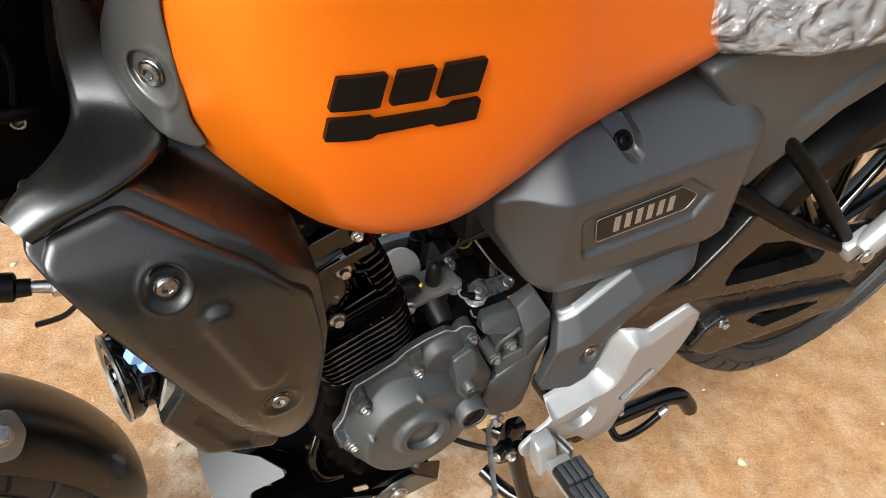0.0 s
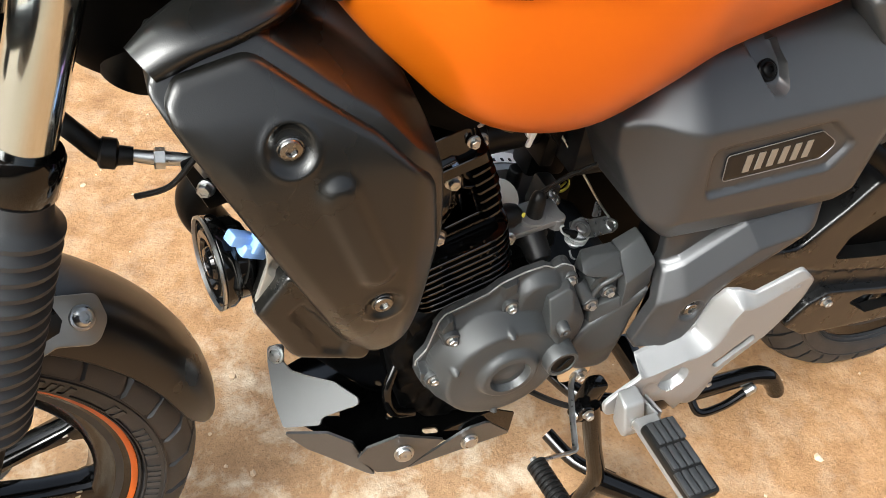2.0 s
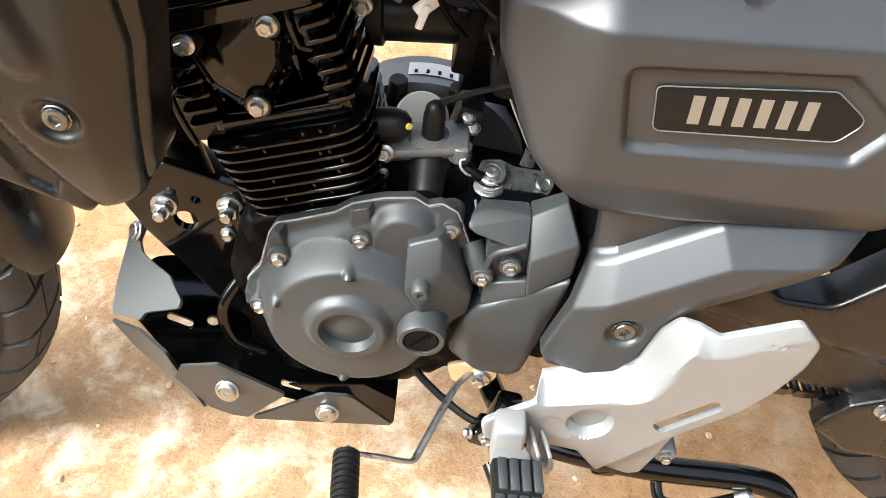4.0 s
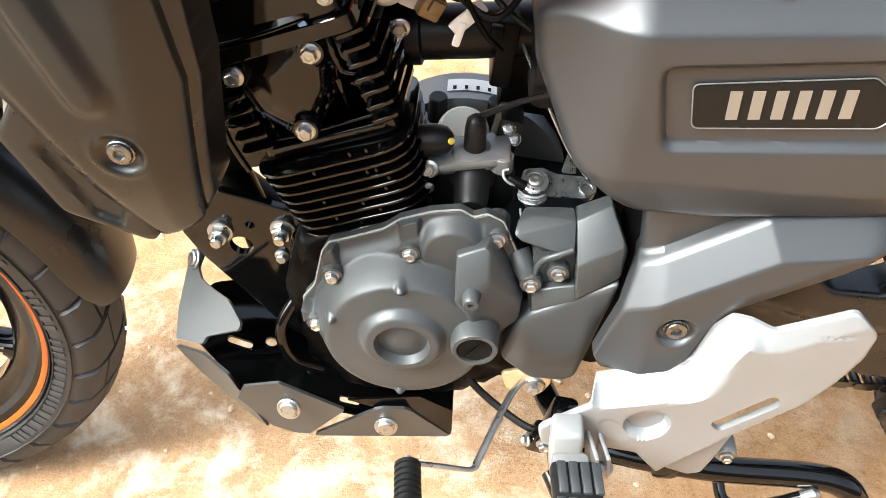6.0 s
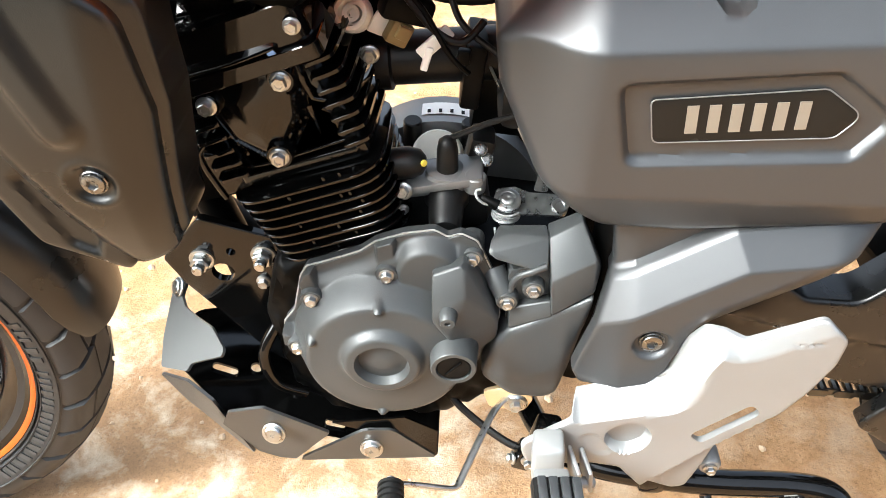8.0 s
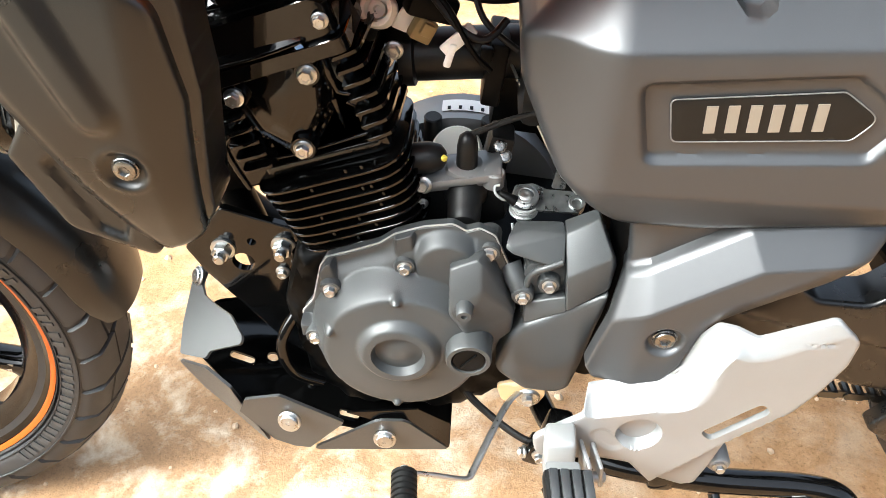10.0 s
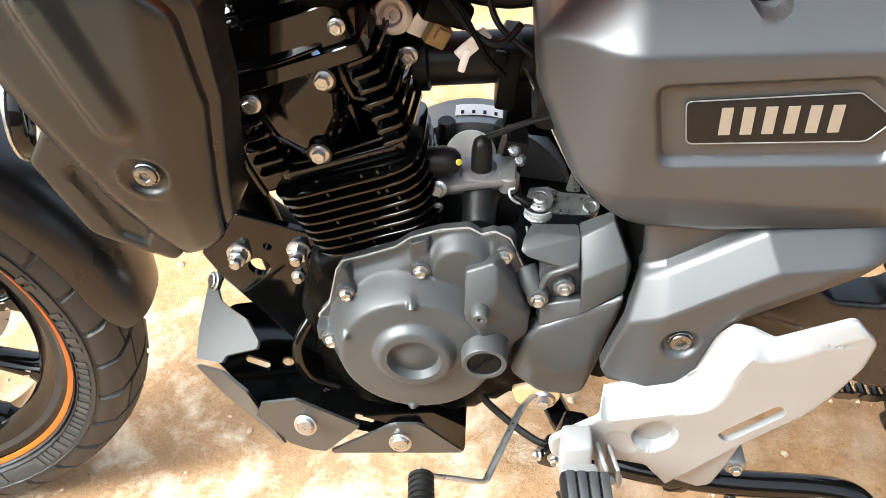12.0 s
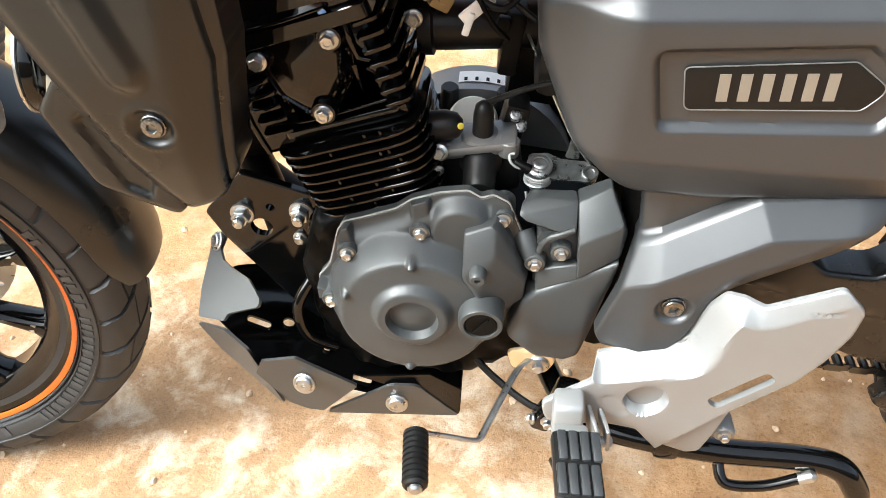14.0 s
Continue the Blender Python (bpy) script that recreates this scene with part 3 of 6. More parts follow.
bolt("socket", (0.1515, -0.0945, 0.883), tank_cover, 0.95, (-0.72, -0.69, 0.05))

# side cowl: base moulding with its shoulder, outer panel and the lower box
def cowl_line(z):
    return curve(z, [0.50, 0.53, 0.56, 0.60, 0.66, 0.72, 0.755, 0.785, 0.805, 0.840, 0.87], [-0.150, -0.160, -0.171, -0.181, -0.186, -0.184, -0.179, -0.165, -0.149, -0.124, -0.100])


PANEL = [(0.058, 0.797, 0.008), (0.066, 0.808, 0.010), (0.111, 0.817, 0.022), (0.184, 0.770, 0.05), (0.226, 0.726, 0.03), (0.234, 0.665), (0.224, 0.550, 0.016), (0.181, 0.527, 0.010), (0.132, 0.637), (0.061, 0.786, 0.008)]
PANEL_LOOP = rounded(PANEL, 0.014)


def offset(loop, d):
    """The loop moved outward by d."""
    L = np.array(loop)
    t = np.roll(L, -1, 0) - np.roll(L, 1, 0)
    n = np.c_[-t[:, 1], t[:, 0]] / np.maximum(np.linalg.norm(t, axis=1), 1e-9)[:, None]
    n[inside(L + n * 1e-4, loop)] *= -1
    return [tuple(p) for p in np.concatenate([L + n * d, (L + n * d)[:1]])]


def base_y(x, z):
    P = np.c_[np.ravel(x), np.ravel(z)]
    out = np.where(inside(P, PANEL_LOOP), 0.0, gap_to(P, PANEL_LOOP))
    return cowl_line(z) + 0.0085 + 0.016 * ss(0.203, 0.243, x) + 0.048 * ss(0.0085, 0.022, out)


bm = shell([(0.050, 0.801, 0.010), (0.056, 0.816, 0.010), (0.108, 0.829, 0.02), (0.160, 0.832, 0.02), (0.207, 0.800, 0.03), (0.236, 0.742, 0.03), (0.241, 0.665), (0.230, 0.558, 0.018), (0.196, 0.548), (0.142, 0.645), (0.066, 0.772, 0.02)],
           base_y, lambda x, z: base_y(x, z) + 0.040, 0.0030, 0.012, 0.003, lines=[offset(PANEL_LOOP, d) for d in (-0.002, 0.003, 0.0085, 0.0105, 0.0125, 0.0145, 0.0165, 0.0185, 0.0205, 0.0225)])
cowl = part("side_cowl", bm, PLASTIC, bike, "matt black plastic side cowl")
# shoulder: a shelf that runs in from the lip and sweeps up into the neck
FRONT = [(0.043, -0.117, 0.816), (0.058, -0.106, 0.826), (0.076, -0.093, 0.833), (0.090, -0.074, 0.837), (0.0975, -0.059, 0.843), (0.101, -0.047, 0.857), (0.1015, -0.038, 0.880), (0.105, -0.033, 0.910), (0.112, -0.028, 0.970), (0.118, -0.022, 1.060)]
CREASE = [(0.056, -0.142, 0.808), (0.080, -0.141, 0.821), (0.107, -0.136, 0.828), (0.134, -0.122, 0.834), (0.150, -0.102, 0.838), (0.147, -0.080, 0.844), (0.141, -0.056, 0.860), (0.138, -0.036, 0.890), (0.145, -0.020, 0.950), (0.155, -0.010, 1.060)]
BULGE = [0.004, 0.005, 0.003, 0.001, 0.0, -0.002, 0.0, 0.004, 0.007, 0.007]
rows9 = []
for f, c, g in zip(smooth_line(FRONT, 5), smooth_line(CREASE, 5), smooth_line([(v,) for v in BULGE], 5)):
    f, c = np.array(f), np.array(c)
    up9 = float(np.clip((f[2] - 0.838) / 0.050, 0, 1))
    out = (1 - up9) * np.array((-0.35, -0.45, 0.82)) + up9 * np.array((-0.30, -0.95, 0.05))
    row = [f + (0.014, 0.030, -0.030 * (1 - up9)), f + (0.004, 0.010, -0.010 * (1 - up9)), f + out * -0.002, f + (c - f) * 0.05 + out * 0.0025]
    row += [f + (c - f) * u + out * (0.003 + float(g[0]) * math.sin(u * math.pi)) for u in (0.15, 0.3, 0.45, 0.6, 0.75, 0.88)]
    row += [f + (c - f) * 0.96 + out * 0.0018, c, c + (0.002, 0.004, -0.006), c + (0.006, 0.024, -0.020)]
    rows9.append([tuple(p) for p in row])
part("cowl_shoulder", loft(bmesh.new(), rows9, False, False), PLASTIC, cowl, "", 100)


def panel_y(x, z):
    inward = -side(x, z, (0.181, 0.527), (0.060, 0.788))
    y = cowl_line(z) + 0.016 * ss(0.203, 0.243, x)
    strip = 0.0165 - inward          # a flat bevel along the slanting front edge
    y = y + 0.55 * 0.5 * (strip + np.sqrt(strip * strip + 0.0018 ** 2)) * ss(0.80, 0.74, z)
    y = y - 0.006 * capsule(x, z, (0.154, 0.735), (0.182, 0.662), 0.0115, 0.012)
    for cx, cz in ((0.126, 0.769), (0.190, 0.620)):
        y = y - 0.001 * (disc(x, z, cx, cz, 0.0190, 0.004) - disc(x, z, cx, cz, 0.0145, 0.004)) + 0.0038 * disc(x, z, cx, cz, 0.0135, 0.008)
    return y


bm = shell(PANEL,
           panel_y, lambda x, z: panel_y(x, z) + 0.030, 0.0026, 0.014, 0.0045, fine=[(0.126, 0.769, 0.021), (0.190, 0.620, 0.021)])
panel = part("outer_panel", bm, PLASTIC, cowl)
for x, z in ((0.126, 0.769), (0.190, 0.620)):
    bolt("socket", (x, float(panel_y(np.array([x]), np.array([z]))[0]) - 0.001, z), cowl, 0.9)

# lower box: a bevelled pod with a sunk field
POD = [(0.122, 0.606), (0.133, 0.616), (0.171, 0.556), (0.166, 0.540), (0.147, 0.550)]


def pod_y(x, z):
    sunk = np.minimum.reduce([side(x, z, p, q) for p, q in zip(POD, POD[1:] + POD[:1])])
    sunk = np.maximum(sunk, np.minimum.reduce([-side(x, z, p, q) for p, q in zip(POD, POD[1:] + POD[:1])]))
    low = side(x, z, (0.120, 0.549), (0.176, 0.527)) - 0.006
    y = -0.162 + 0.0045 * ss(-0.001, 0.004, sunk)
    y = y + 0.9 * 0.5 * (-low + np.sqrt(low * low + 0.001 ** 2))
    return y + 0.5 * np.maximum(0, 0.006 - np.abs(side(x, z, (0.098, 0.609), (0.131, 0.533))))


bm = shell([(0.098, 0.609, 0.006), (0.123, 0.646, 0.006), (0.150, 0.645), (0.190, 0.535), (0.176, 0.519, 0.006), (0.131, 0.533, 0.006)], pod_y, -0.085, 0.003, 0.006, 0.004)
part("cowl_lower_box", bm, PLASTIC, cowl)
bm = shell([(0.110, 0.672, 0.006), (0.138, 0.644, 0.006), (0.148, 0.626, 0.004), (0.108, 0.582, 0.003), (0.097, 0.602, 0.006), (0.111, 0.648, 0.02)], lambda x, z: -0.148 + 0.006 * disc(x, z, 0.122, 0.644, 0.009, 0.006), -0.143, 0.0025, 0.005, 0.001)
part("cowl_stay", bm, CHAMPAGNE, cowl, "champagne metal cowl stay")

# air box cover
AIR = [(0.436, 0.682, 0.012), (0.468, 0.722, 0.02), (0.512, 0.745, 0.03), (0.60, 0.758, 0.05), (0.698, 0.768, 0.04), (0.756, 0.728, 0.06), (0.792, 0.668, 0.06), (0.796, 0.612, 0.05), (0.755, 0.566, 0.05),
       (0.690, 0.556, 0.05), (0.580, 0.540, 0.05), (0.520, 0.543, 0.03), (0.470, 0.588, 0.05), (0.440, 0.650, 0.04)]


FIELD = rounded([(0.523, 0.613), (0.672, 0.623), (0.692, 0.656), (0.645, 0.6885), (0.509, 0.675)], 0.012, 4)


POCKET = [(0.546, 0.751), (0.563, 0.722), (0.570, 0.7145), (0.580, 0.7135), (0.587, 0.719), (0.588, 0.735), (0.575, 0.757)]


def grown(loop, d):
    mid = np.mean(loop, axis=0)
    return [tuple(mid + (p - mid) * (1 - d / np.linalg.norm(p - mid))) for p in loop + loop[:1]]


def air_y(x, z):
    crease = 0.6915 + 0.075 * np.clip(x - 0.48, 0, 1) + -0.006 * ss(0.47, 0.43, x)
    y = -0.1345 + 0.95 * 0.5 * (z - crease + np.sqrt((z - crease) ** 2 + 0.0026 ** 2))
    y = y + 0.044 * ss(0.505, 0.425, x) + 0.050 * ss(0.715, 0.800, x)
    y = y + 0.50 * np.maximum(0, 0.588 - z)
    # sunk frame round the nameplate
    P = np.c_[np.ravel(x), np.ravel(z)]
    field = np.where(inside(P, FIELD), 1, -1) * gap_to(P, FIELD)
    y = y + 0.0060 * ss(-0.0005, 0.0060, field)
    # pocket of the fixing screw
    pocket = np.minimum.reduce([side(x, z, p, q) for p, q in zip(POCKET, POCKET[1:] + POCKET[:1])])
    y = y + 0.012 * ss(-0.0004, 0.0024, pocket)
    return y


bm = shell(AIR, air_y, -0.005, 0.0032, 0.03, 0.008, lines=[grown([np.array(p) for p in POCKET], d) for d in (-0.0006, 0.0006, 0.0024, 0.004)] + [[(x, 0.6915 + 0.075 * max(x - 0.48, 0) + d) for x in (0.44, 0.48, 0.60, 0.75)] for d in (-0.002, 0.0, 0.002)] + [grown(FIELD, d) for d in (-0.001, 0.001, 0.003, 0.0055, 0.008)])
airbox = part("air_box_cover", bm, GREY_PAINT, bike, "matt dark grey air box cover")
# black disc laid under the screw to paint the pocket's shade
bm = lathe(bmesh.new(), (0.5725, -0.0965, 0.7270), (0, -0.73, 0.685), [(0.0105, -0.006), (0.0105, 0.0016), (0.0095, 0.0024), (0, 0.0024)], 24)
part("pocket_shade", bm, SATIN, airbox)
bm = lathe(bmesh.new(), (0.5725, -0.0977, 0.7280), (0, -0.73, 0.685), [(0.0075, 0), (0.0072, 0.002), (0.0060, 0.0032), (0.0034, 0.0036), (0.0030, 0.0010), (0, 0.0010)], 20)
part("screw", bm, SATIN, airbox, "black screw")
bm = shell([(0.5335, 0.662, 0.004), (0.640, 0.674, 0.008), (0.6675, 0.656, 0.008), (0.655, 0.639, 0.008), (0.540, 0.6305, 0.006)], lambda x, z: -0.1306 + 0.0 * x, -0.1255, 0.006, 0.006, 0.0012)
plate = part("nameplate", bm, PAD, bike, "dark nameplate with a thin silver edge")
rim = rounded([(0.5335, 0.662, 0.004), (0.640, 0.674, 0.008), (0.6675, 0.656, 0.008), (0.655, 0.639, 0.008), (0.540, 0.6305, 0.006)], 0.006)
bm = tube(bmesh.new(), [(p[0], -0.1304, p[1]) for p in rim] + [(rim[0][0], -0.1304, rim[0][1])], 0.0005, 6, 1)
part("nameplate_edge", bm, GREY_CAST, plate)
# the maker's word is shown as six plain slanted bars
for i in range(6):
    x0 = 0.5590 + i * 0.0137
    z0 = 0.6390 + i * 0.00115
    bm = sheet(bmesh.new(), [(x0, -0.1309, z0), (x0 + 0.0072, -0.1309, z0 + 0.0006), (x0 + 0.0052, -0.1309, z0 + 0.0206), (x0 - 0.0020, -0.1309, z0 + 0.0200)], 0.0010)
    part("nameplate_bar", bm, PRINT, plate, "plain slanted silver bar")

# frame cover below it
def lip_line(d):
    return [(x, min(0.489 + 0.704 * (x - 0.540) + 1.223 * d, 0.547 + 0.17 * (x - 0.622) + d)) for x in (0.52 + 0.003 * i for i in range(72))]


def frame_cover_y(x, z):
    c1 = side(x, z, (0.540, 0.489), (0.622, 0.547))
    c2 = z - (0.547 + 0.17 * (x - 0.622))
    over = np.maximum(c1, c2)
    # recessed panel above, a sharp lip, a ledge that slopes out and rounds into the flank
    y = -0.1165 + 0.012 * ss(0.0, 0.0040, over) - 0.021 * np.clip(-over, 0, 0.024) / 0.024 + 0.06 * np.maximum(0, over)
    y = y + 0.010 * ss(0.010, -0.022, side(x, z, (0.606, 0.470), (0.70, 0.535))) * ss(0.58, 0.62, x)
    y = y + 0.018 * ss(0.56, 0.525, x) * 0.6 + 0.02 * ss(0.69, 0.75, x)
    return y + 0.006 * disc(x, z, 0.576, 0.443, 0.0150, 0.004)


bm = shell([(0.518, 0.396, 0.008), (0.526, 0.381, 0.006), (0.577, 0.389, 0.01), (0.594, 0.412, 0.006), (0.609, 0.459, 0.01), (0.628, 0.476, 0.02), (0.684, 0.512, 0.02), (0.730, 0.556, 0.008), (0.728, 0.575, 0.006), (0.60, 0.575), (0.534, 0.56, 0.006), (0.541, 0.50, 0.01)],
           lambda x, z: frame_cover_y(x, z), lambda x, z: frame_cover_y(x, z) + 0.014, 0.0020, 0.008, 0.003, fine=[(0.576, 0.443, 0.0195)], lines=[lip_line(d) for d in (-0.026, -0.024, -0.022, -0.0015, 0.0, 0.002, 0.0042)])
frame_cover = part("frame_cover", bm, GREY_PAINT, bike, "matt grey frame cover", 60)
bolt("socket", (0.576, -0.1325, 0.443), frame_cover, 1.05)

# silver heel plate with footrest
LEDGE = smooth_line([(0.524, 0.381), (0.560, 0.392), (0.588, 0.402), (0.597, 0.413), (0.604, 0.451), (0.613, 0.470), (0.626, 0.473), (0.641, 0.471), (0.665, 0.486), (0.690, 0.5015)], 24)


def ledge_width(x):
    return np.interp(x, [0.516, 0.527, 0.575, 0.597, 0.613, 0.640, 0.69], [0.008, 0.009, 0.010, 0.013, 0.014, 0.012, 0.012])


def ledge_row(k):
    """The ledge line moved down into the plate by k of its width."""
    L = np.array(LEDGE)
    t = np.gradient(L, axis=0)
    n = np.c_[t[:, 1], -t[:, 0]] / np.linalg.norm(t, axis=1)[:, None]
    return [tuple(p) for p in L + n * (k * ledge_width(L[:, 0]))[:, None]]


def heel_y(x, z):
    P = np.c_[np.ravel(x), np.ravel(z)]
    near = np.minimum.reduce([np.hypot(P[:, 0] - a, P[:, 1] - c) for a, c in LEDGE])
    wide = ledge_width(x)
    deep = np.interp(x, [0.516, 0.597, 0.613, 0.640, 0.69], [0.026, 0.028, 0.022, 0.008, 0.004])
    y = -0.163 + deep * np.clip(1.15 - near / wide, 0, 1) - 0.004 * ss(0.36, 0.30, z)
    y = y + 0.010 * disc(x, z, 0.568, 0.354, 0.0185, 0.004)
    y = y + 0.0018 * capsule(x, z, (0.536, 0.349), (0.548, 0.340), 0.008, 0.002)
    y = y + 0.008 * ss(0.001, -0.003, side(x, z, (0.597, 0.297), (0.634, 0.338)))
    return y + 0.002 * capsule(x, z, (0.672, 0.476), (0.693, 0.480), 0.0008, 0.002)


slot = rounded([(0.618, 0.362), (0.630, 0.351), (0.670, 0.394), (0.660, 0.406)], 0.0065)
HEEL = [(0.524, 0.381, 0.003), (0.588, 0.402, 0.006), (0.597, 0.413, 0.006), (0.604, 0.451, 0.010), (0.613, 0.470, 0.010), (0.626, 0.473, 0.010), (0.641, 0.471, 0.010), (0.690, 0.5015, 0.008), (0.7105, 0.483, 0.012), (0.710, 0.456, 0.03), (0.700, 0.424, 0.03), (0.682, 0.387, 0.03), (0.648, 0.342, 0.02),
        (0.634, 0.279, 0.008), (0.622, 0.275, 0.008), (0.590, 0.287, 0.01), (0.566, 0.315, 0.01), (0.540, 0.319, 0.02), (0.505, 0.315, 0.012), (0.483, 0.317, 0.012), (0.477, 0.338, 0.012), (0.514, 0.370, 0.008)]
bm = shell(HEEL, heel_y, lambda x, z: heel_y(x, z) + 0.006, 0.0026, 0.01, 0.0025, [slot], fine=[(0.568, 0.354, 0.022)], lines=[ledge_row(k) for k in (0.35, 0.75, 1.15, 1.35)])
heel = part("heel_plate", bm, SILVER, bike, "satin silver heel plate")
bm = bmesh.new()
hull(bm, [(0.486, -0.164, 0.366), (0.512, -0.164, 0.368), (0.484, -0.186, 0.362), (0.512, -0.186, 0.364), (0.487, -0.200, 0.330), (0.513, -0.200, 0.330), (0.489, -0.196, 0.314), (0.511, -0.196, 0.314), (0.488, -0.172, 0.318), (0.512, -0.172, 0.318)], 0.004, 3)
block(bm, (0.523, -0.184, 0.334), (0.004, 0.030, 0.036), (0, -8, 12), 0.002)
block(bm, (0.534, -0.180, 0.330), (0.004, 0.028, 0.030), (0, -8, 12), 0.002)
rod(bm, (0.515, -0.190, 0.326), (0.541, -0.188, 0.324), 0.005)
clevis = part("footrest_bracket", bm, SILVER, bike, "silver footrest bracket")
bolt("hex", (0.500, -0.1975, 0.340), clevis, 0.9, (0, -0.92, 0.39))
bm = bmesh.new()
block(bm, (0.501, -0.255, 0.358), (0.030, 0.105, 0.014), (3, 0, 3), 0.004)
footrest = part("footrest", bm, SILVER, bike, "silver footrest with a black rubber pad")
bm = bmesh.new()
block(bm, (0.5015, -0.264, 0.371), (0.038, 0.092, 0.014), (3, 0, 3), 0.004)
part("footrest_rubber", bm, RUBBER, footrest, "ribbed black rubber pad")
for i in range(4):
    for k in range(3):
        bm = block(bmesh.new(), (0.4888 + 0.0090 * i - 0.0012 * k, -0.2335 - 0.0295 * k, 0.3793 - 0.0015 * k), (0.0072, 0.0265, 0.005), (3, 0, 3), 0.0014)
        part("rubber_block", bm, GAITER, footrest)
bm = rod(bmesh.new(), (0.508, -0.300, 0.352), (0.510, -0.302, 0.318), 0.0045, 0.004)
part("feeler_pin", bm, ZINC, footrest)

# ---- engine ----
# crankcase
bm = shell([(0.262, 0.300, 0.02), (0.30, 0.262, 0.02), (0.41, 0.262, 0.02), (0.47, 0.312, 0.02), (0.52, 0.345, 0.02), (0.53, 0.45, 0.02), (0.50, 0.465, 0.02), (0.40, 0.475, 0.02), (0.33, 0.470, 0.01), (0.262, 0.47, 0.02), (0.245, 0.40, 0.02)],
           lambda x, z: -0.080 + 0.004 * np.sin(x * 190) * np.sin(z * 150), 0.055, 0.008, 0.02, 0.012)
crankcase = part("crankcase", bm, SATIN, bike, "black painted engine crankcase")

# generator cover
GC = (0.357, 0.396)


GEN_BOLTS = [((0.297, 0.4515), (0.290, 0.476), -0.108), ((0.360, 0.479), (0.359, 0.504), -0.105), ((0.4285, 0.494), (0.436, 0.502), -0.098), ((0.281, 0.396), (0.266, 0.399), -0.112)]


def gen_y(x, z):
    r = np.hypot(x - GC[0], z - GC[1])
    edge = gap_to(np.c_[x, z], GEN_LOOP)
    y = -0.0935 - 0.0085 * ss(0.004, 0.020, edge)
    for a, c, yb in GEN_BOLTS:                      # columns that run from the bolts out to the flange
        y = np.minimum(y, -0.0915 + (yb + 0.0965) * capsule(x, z, a, c, 0.0085, 0.005))
    y = np.minimum(y, -0.0925 - 0.0140 * disc(x, z, 0.394, 0.481, 0.0285, 0.013))      # gear hump
    drum = -0.1015 - 0.026 * (1 - 0.5 * (ss(0.062, 0.084, r) + np.clip((r - 0.0665) / 0.0135, 0, 1))) - 0.004 * (1 - ss(0.030, 0.0665, r))
    y = np.where(r < 0.0805, np.minimum(y, drum), y)
    hub = np.hypot(x - 0.357, z - 0.406)
    y = y - 0.0075 * (ss(0.0205, 0.0235, hub) * (1 - ss(0.0300, 0.0375, hub))) - 0.0035 * (1 - ss(0.004, 0.0205, hub))
    for a in (92, 158, 268):                        # small lugs round the drum
        cx, cz = GC[0] + 0.0655 * math.cos(radians(a)), GC[1] + 0.0655 * math.sin(radians(a))
        y = y - 0.005 * disc(x, z, cx, cz, 0.0036, 0.0045)
    return y


GEN = [(0.287, 0.464, 0.008), (0.293, 0.4745, 0.006), (0.309, 0.4805, 0.012), (0.338, 0.493, 0.01), (0.351, 0.504, 0.01), (0.375, 0.5135, 0.02), (0.398, 0.5175, 0.008), (0.4085, 0.511, 0.004), (0.419, 0.515, 0.006), (0.432, 0.508, 0.008), (0.448, 0.470, 0.02), (0.455, 0.425, 0.02), (0.440, 0.368, 0.02), (0.424, 0.336, 0.03), (0.392, 0.308, 0.04), (0.352, 0.302, 0.04), (0.312, 0.318, 0.04), (0.280, 0.360, 0.03), (0.268, 0.386, 0.008), (0.267, 0.408, 0.008), (0.278, 0.424, 0.02)]
GEN_LOOP = rounded(GEN, 0.01)
bm = shell(GEN, gen_y, -0.083, 0.0016, 0.01, 0.0010, lines=[circle(*GC, r, 120) for r in (0.0650, 0.0680, 0.0735, 0.0800)] + [circle(0.357, 0.406, r, 100) for r in (0.0190, 0.0205, 0.0220, 0.0235, 0.0250, 0.0285, 0.0300, 0.0320, 0.0340, 0.0360, 0.0378)])
gen = part("generator_cover", bm, ENGINE, bike, "charcoal round generator cover", 50)
# thin bright rod round its flange: the rim's highlight put into colour
bm = bmesh.new()
L = [Vector((p[0], -0.0885, p[1])) for p in resample(GEN_LOOP, 0.004) if p[1] > 0.40]
L = sorted(L, key=lambda p: math.atan2(p.z - 0.40, p.x - 0.36), reverse=True)
tube(bm, [(p.x + (p.x - 0.36) * 0.004, p.y - 0.003, p.z + (p.z - 0.41) * 0.004) for p in L], 0.0009, 6, 1)
part("edge_highlight", bm, DULL_ZINC, gen, "light grey line painted as the flange's edge highlight")
for (x, z), _, y in GEN_BOLTS:
    bm = lathe(bmesh.new(), (x, -0.07, z), (0, -1, 0), [(0.0105, 0), (0.0096, -y - 0.072), (0.0086, -y - 0.070)], 20)
    part("bolt_boss", bm, ENGINE, gen)
    bolt("hex", (x, y + 0.001, z), gen, 0.88)
# wedge-shaped case over the idle gear
bm = hull(bmesh.new(), [(0.397, -0.114, 0.490), (0.4225, -0.112, 0.501), (0.398, -0.131, 0.455), (0.424, -0.1245, 0.4755), (0.453, -0.112, 0.441), (0.4315, -0.105, 0.489), (0.412, -0.131, 0.436), (0.453, -0.111, 0.417), (0.427, -0.122, 0.399), (0.397, -0.09, 0.488), (0.424, -0.09, 0.498), (0.434, -0.088, 0.486), (0.455, -0.088, 0.441), (0.452, -0.088, 0.415), (0.400, -0.10, 0.420)], 0.0030, 3)
part("gear_case", bm, ENGINE, gen, sharp=24)
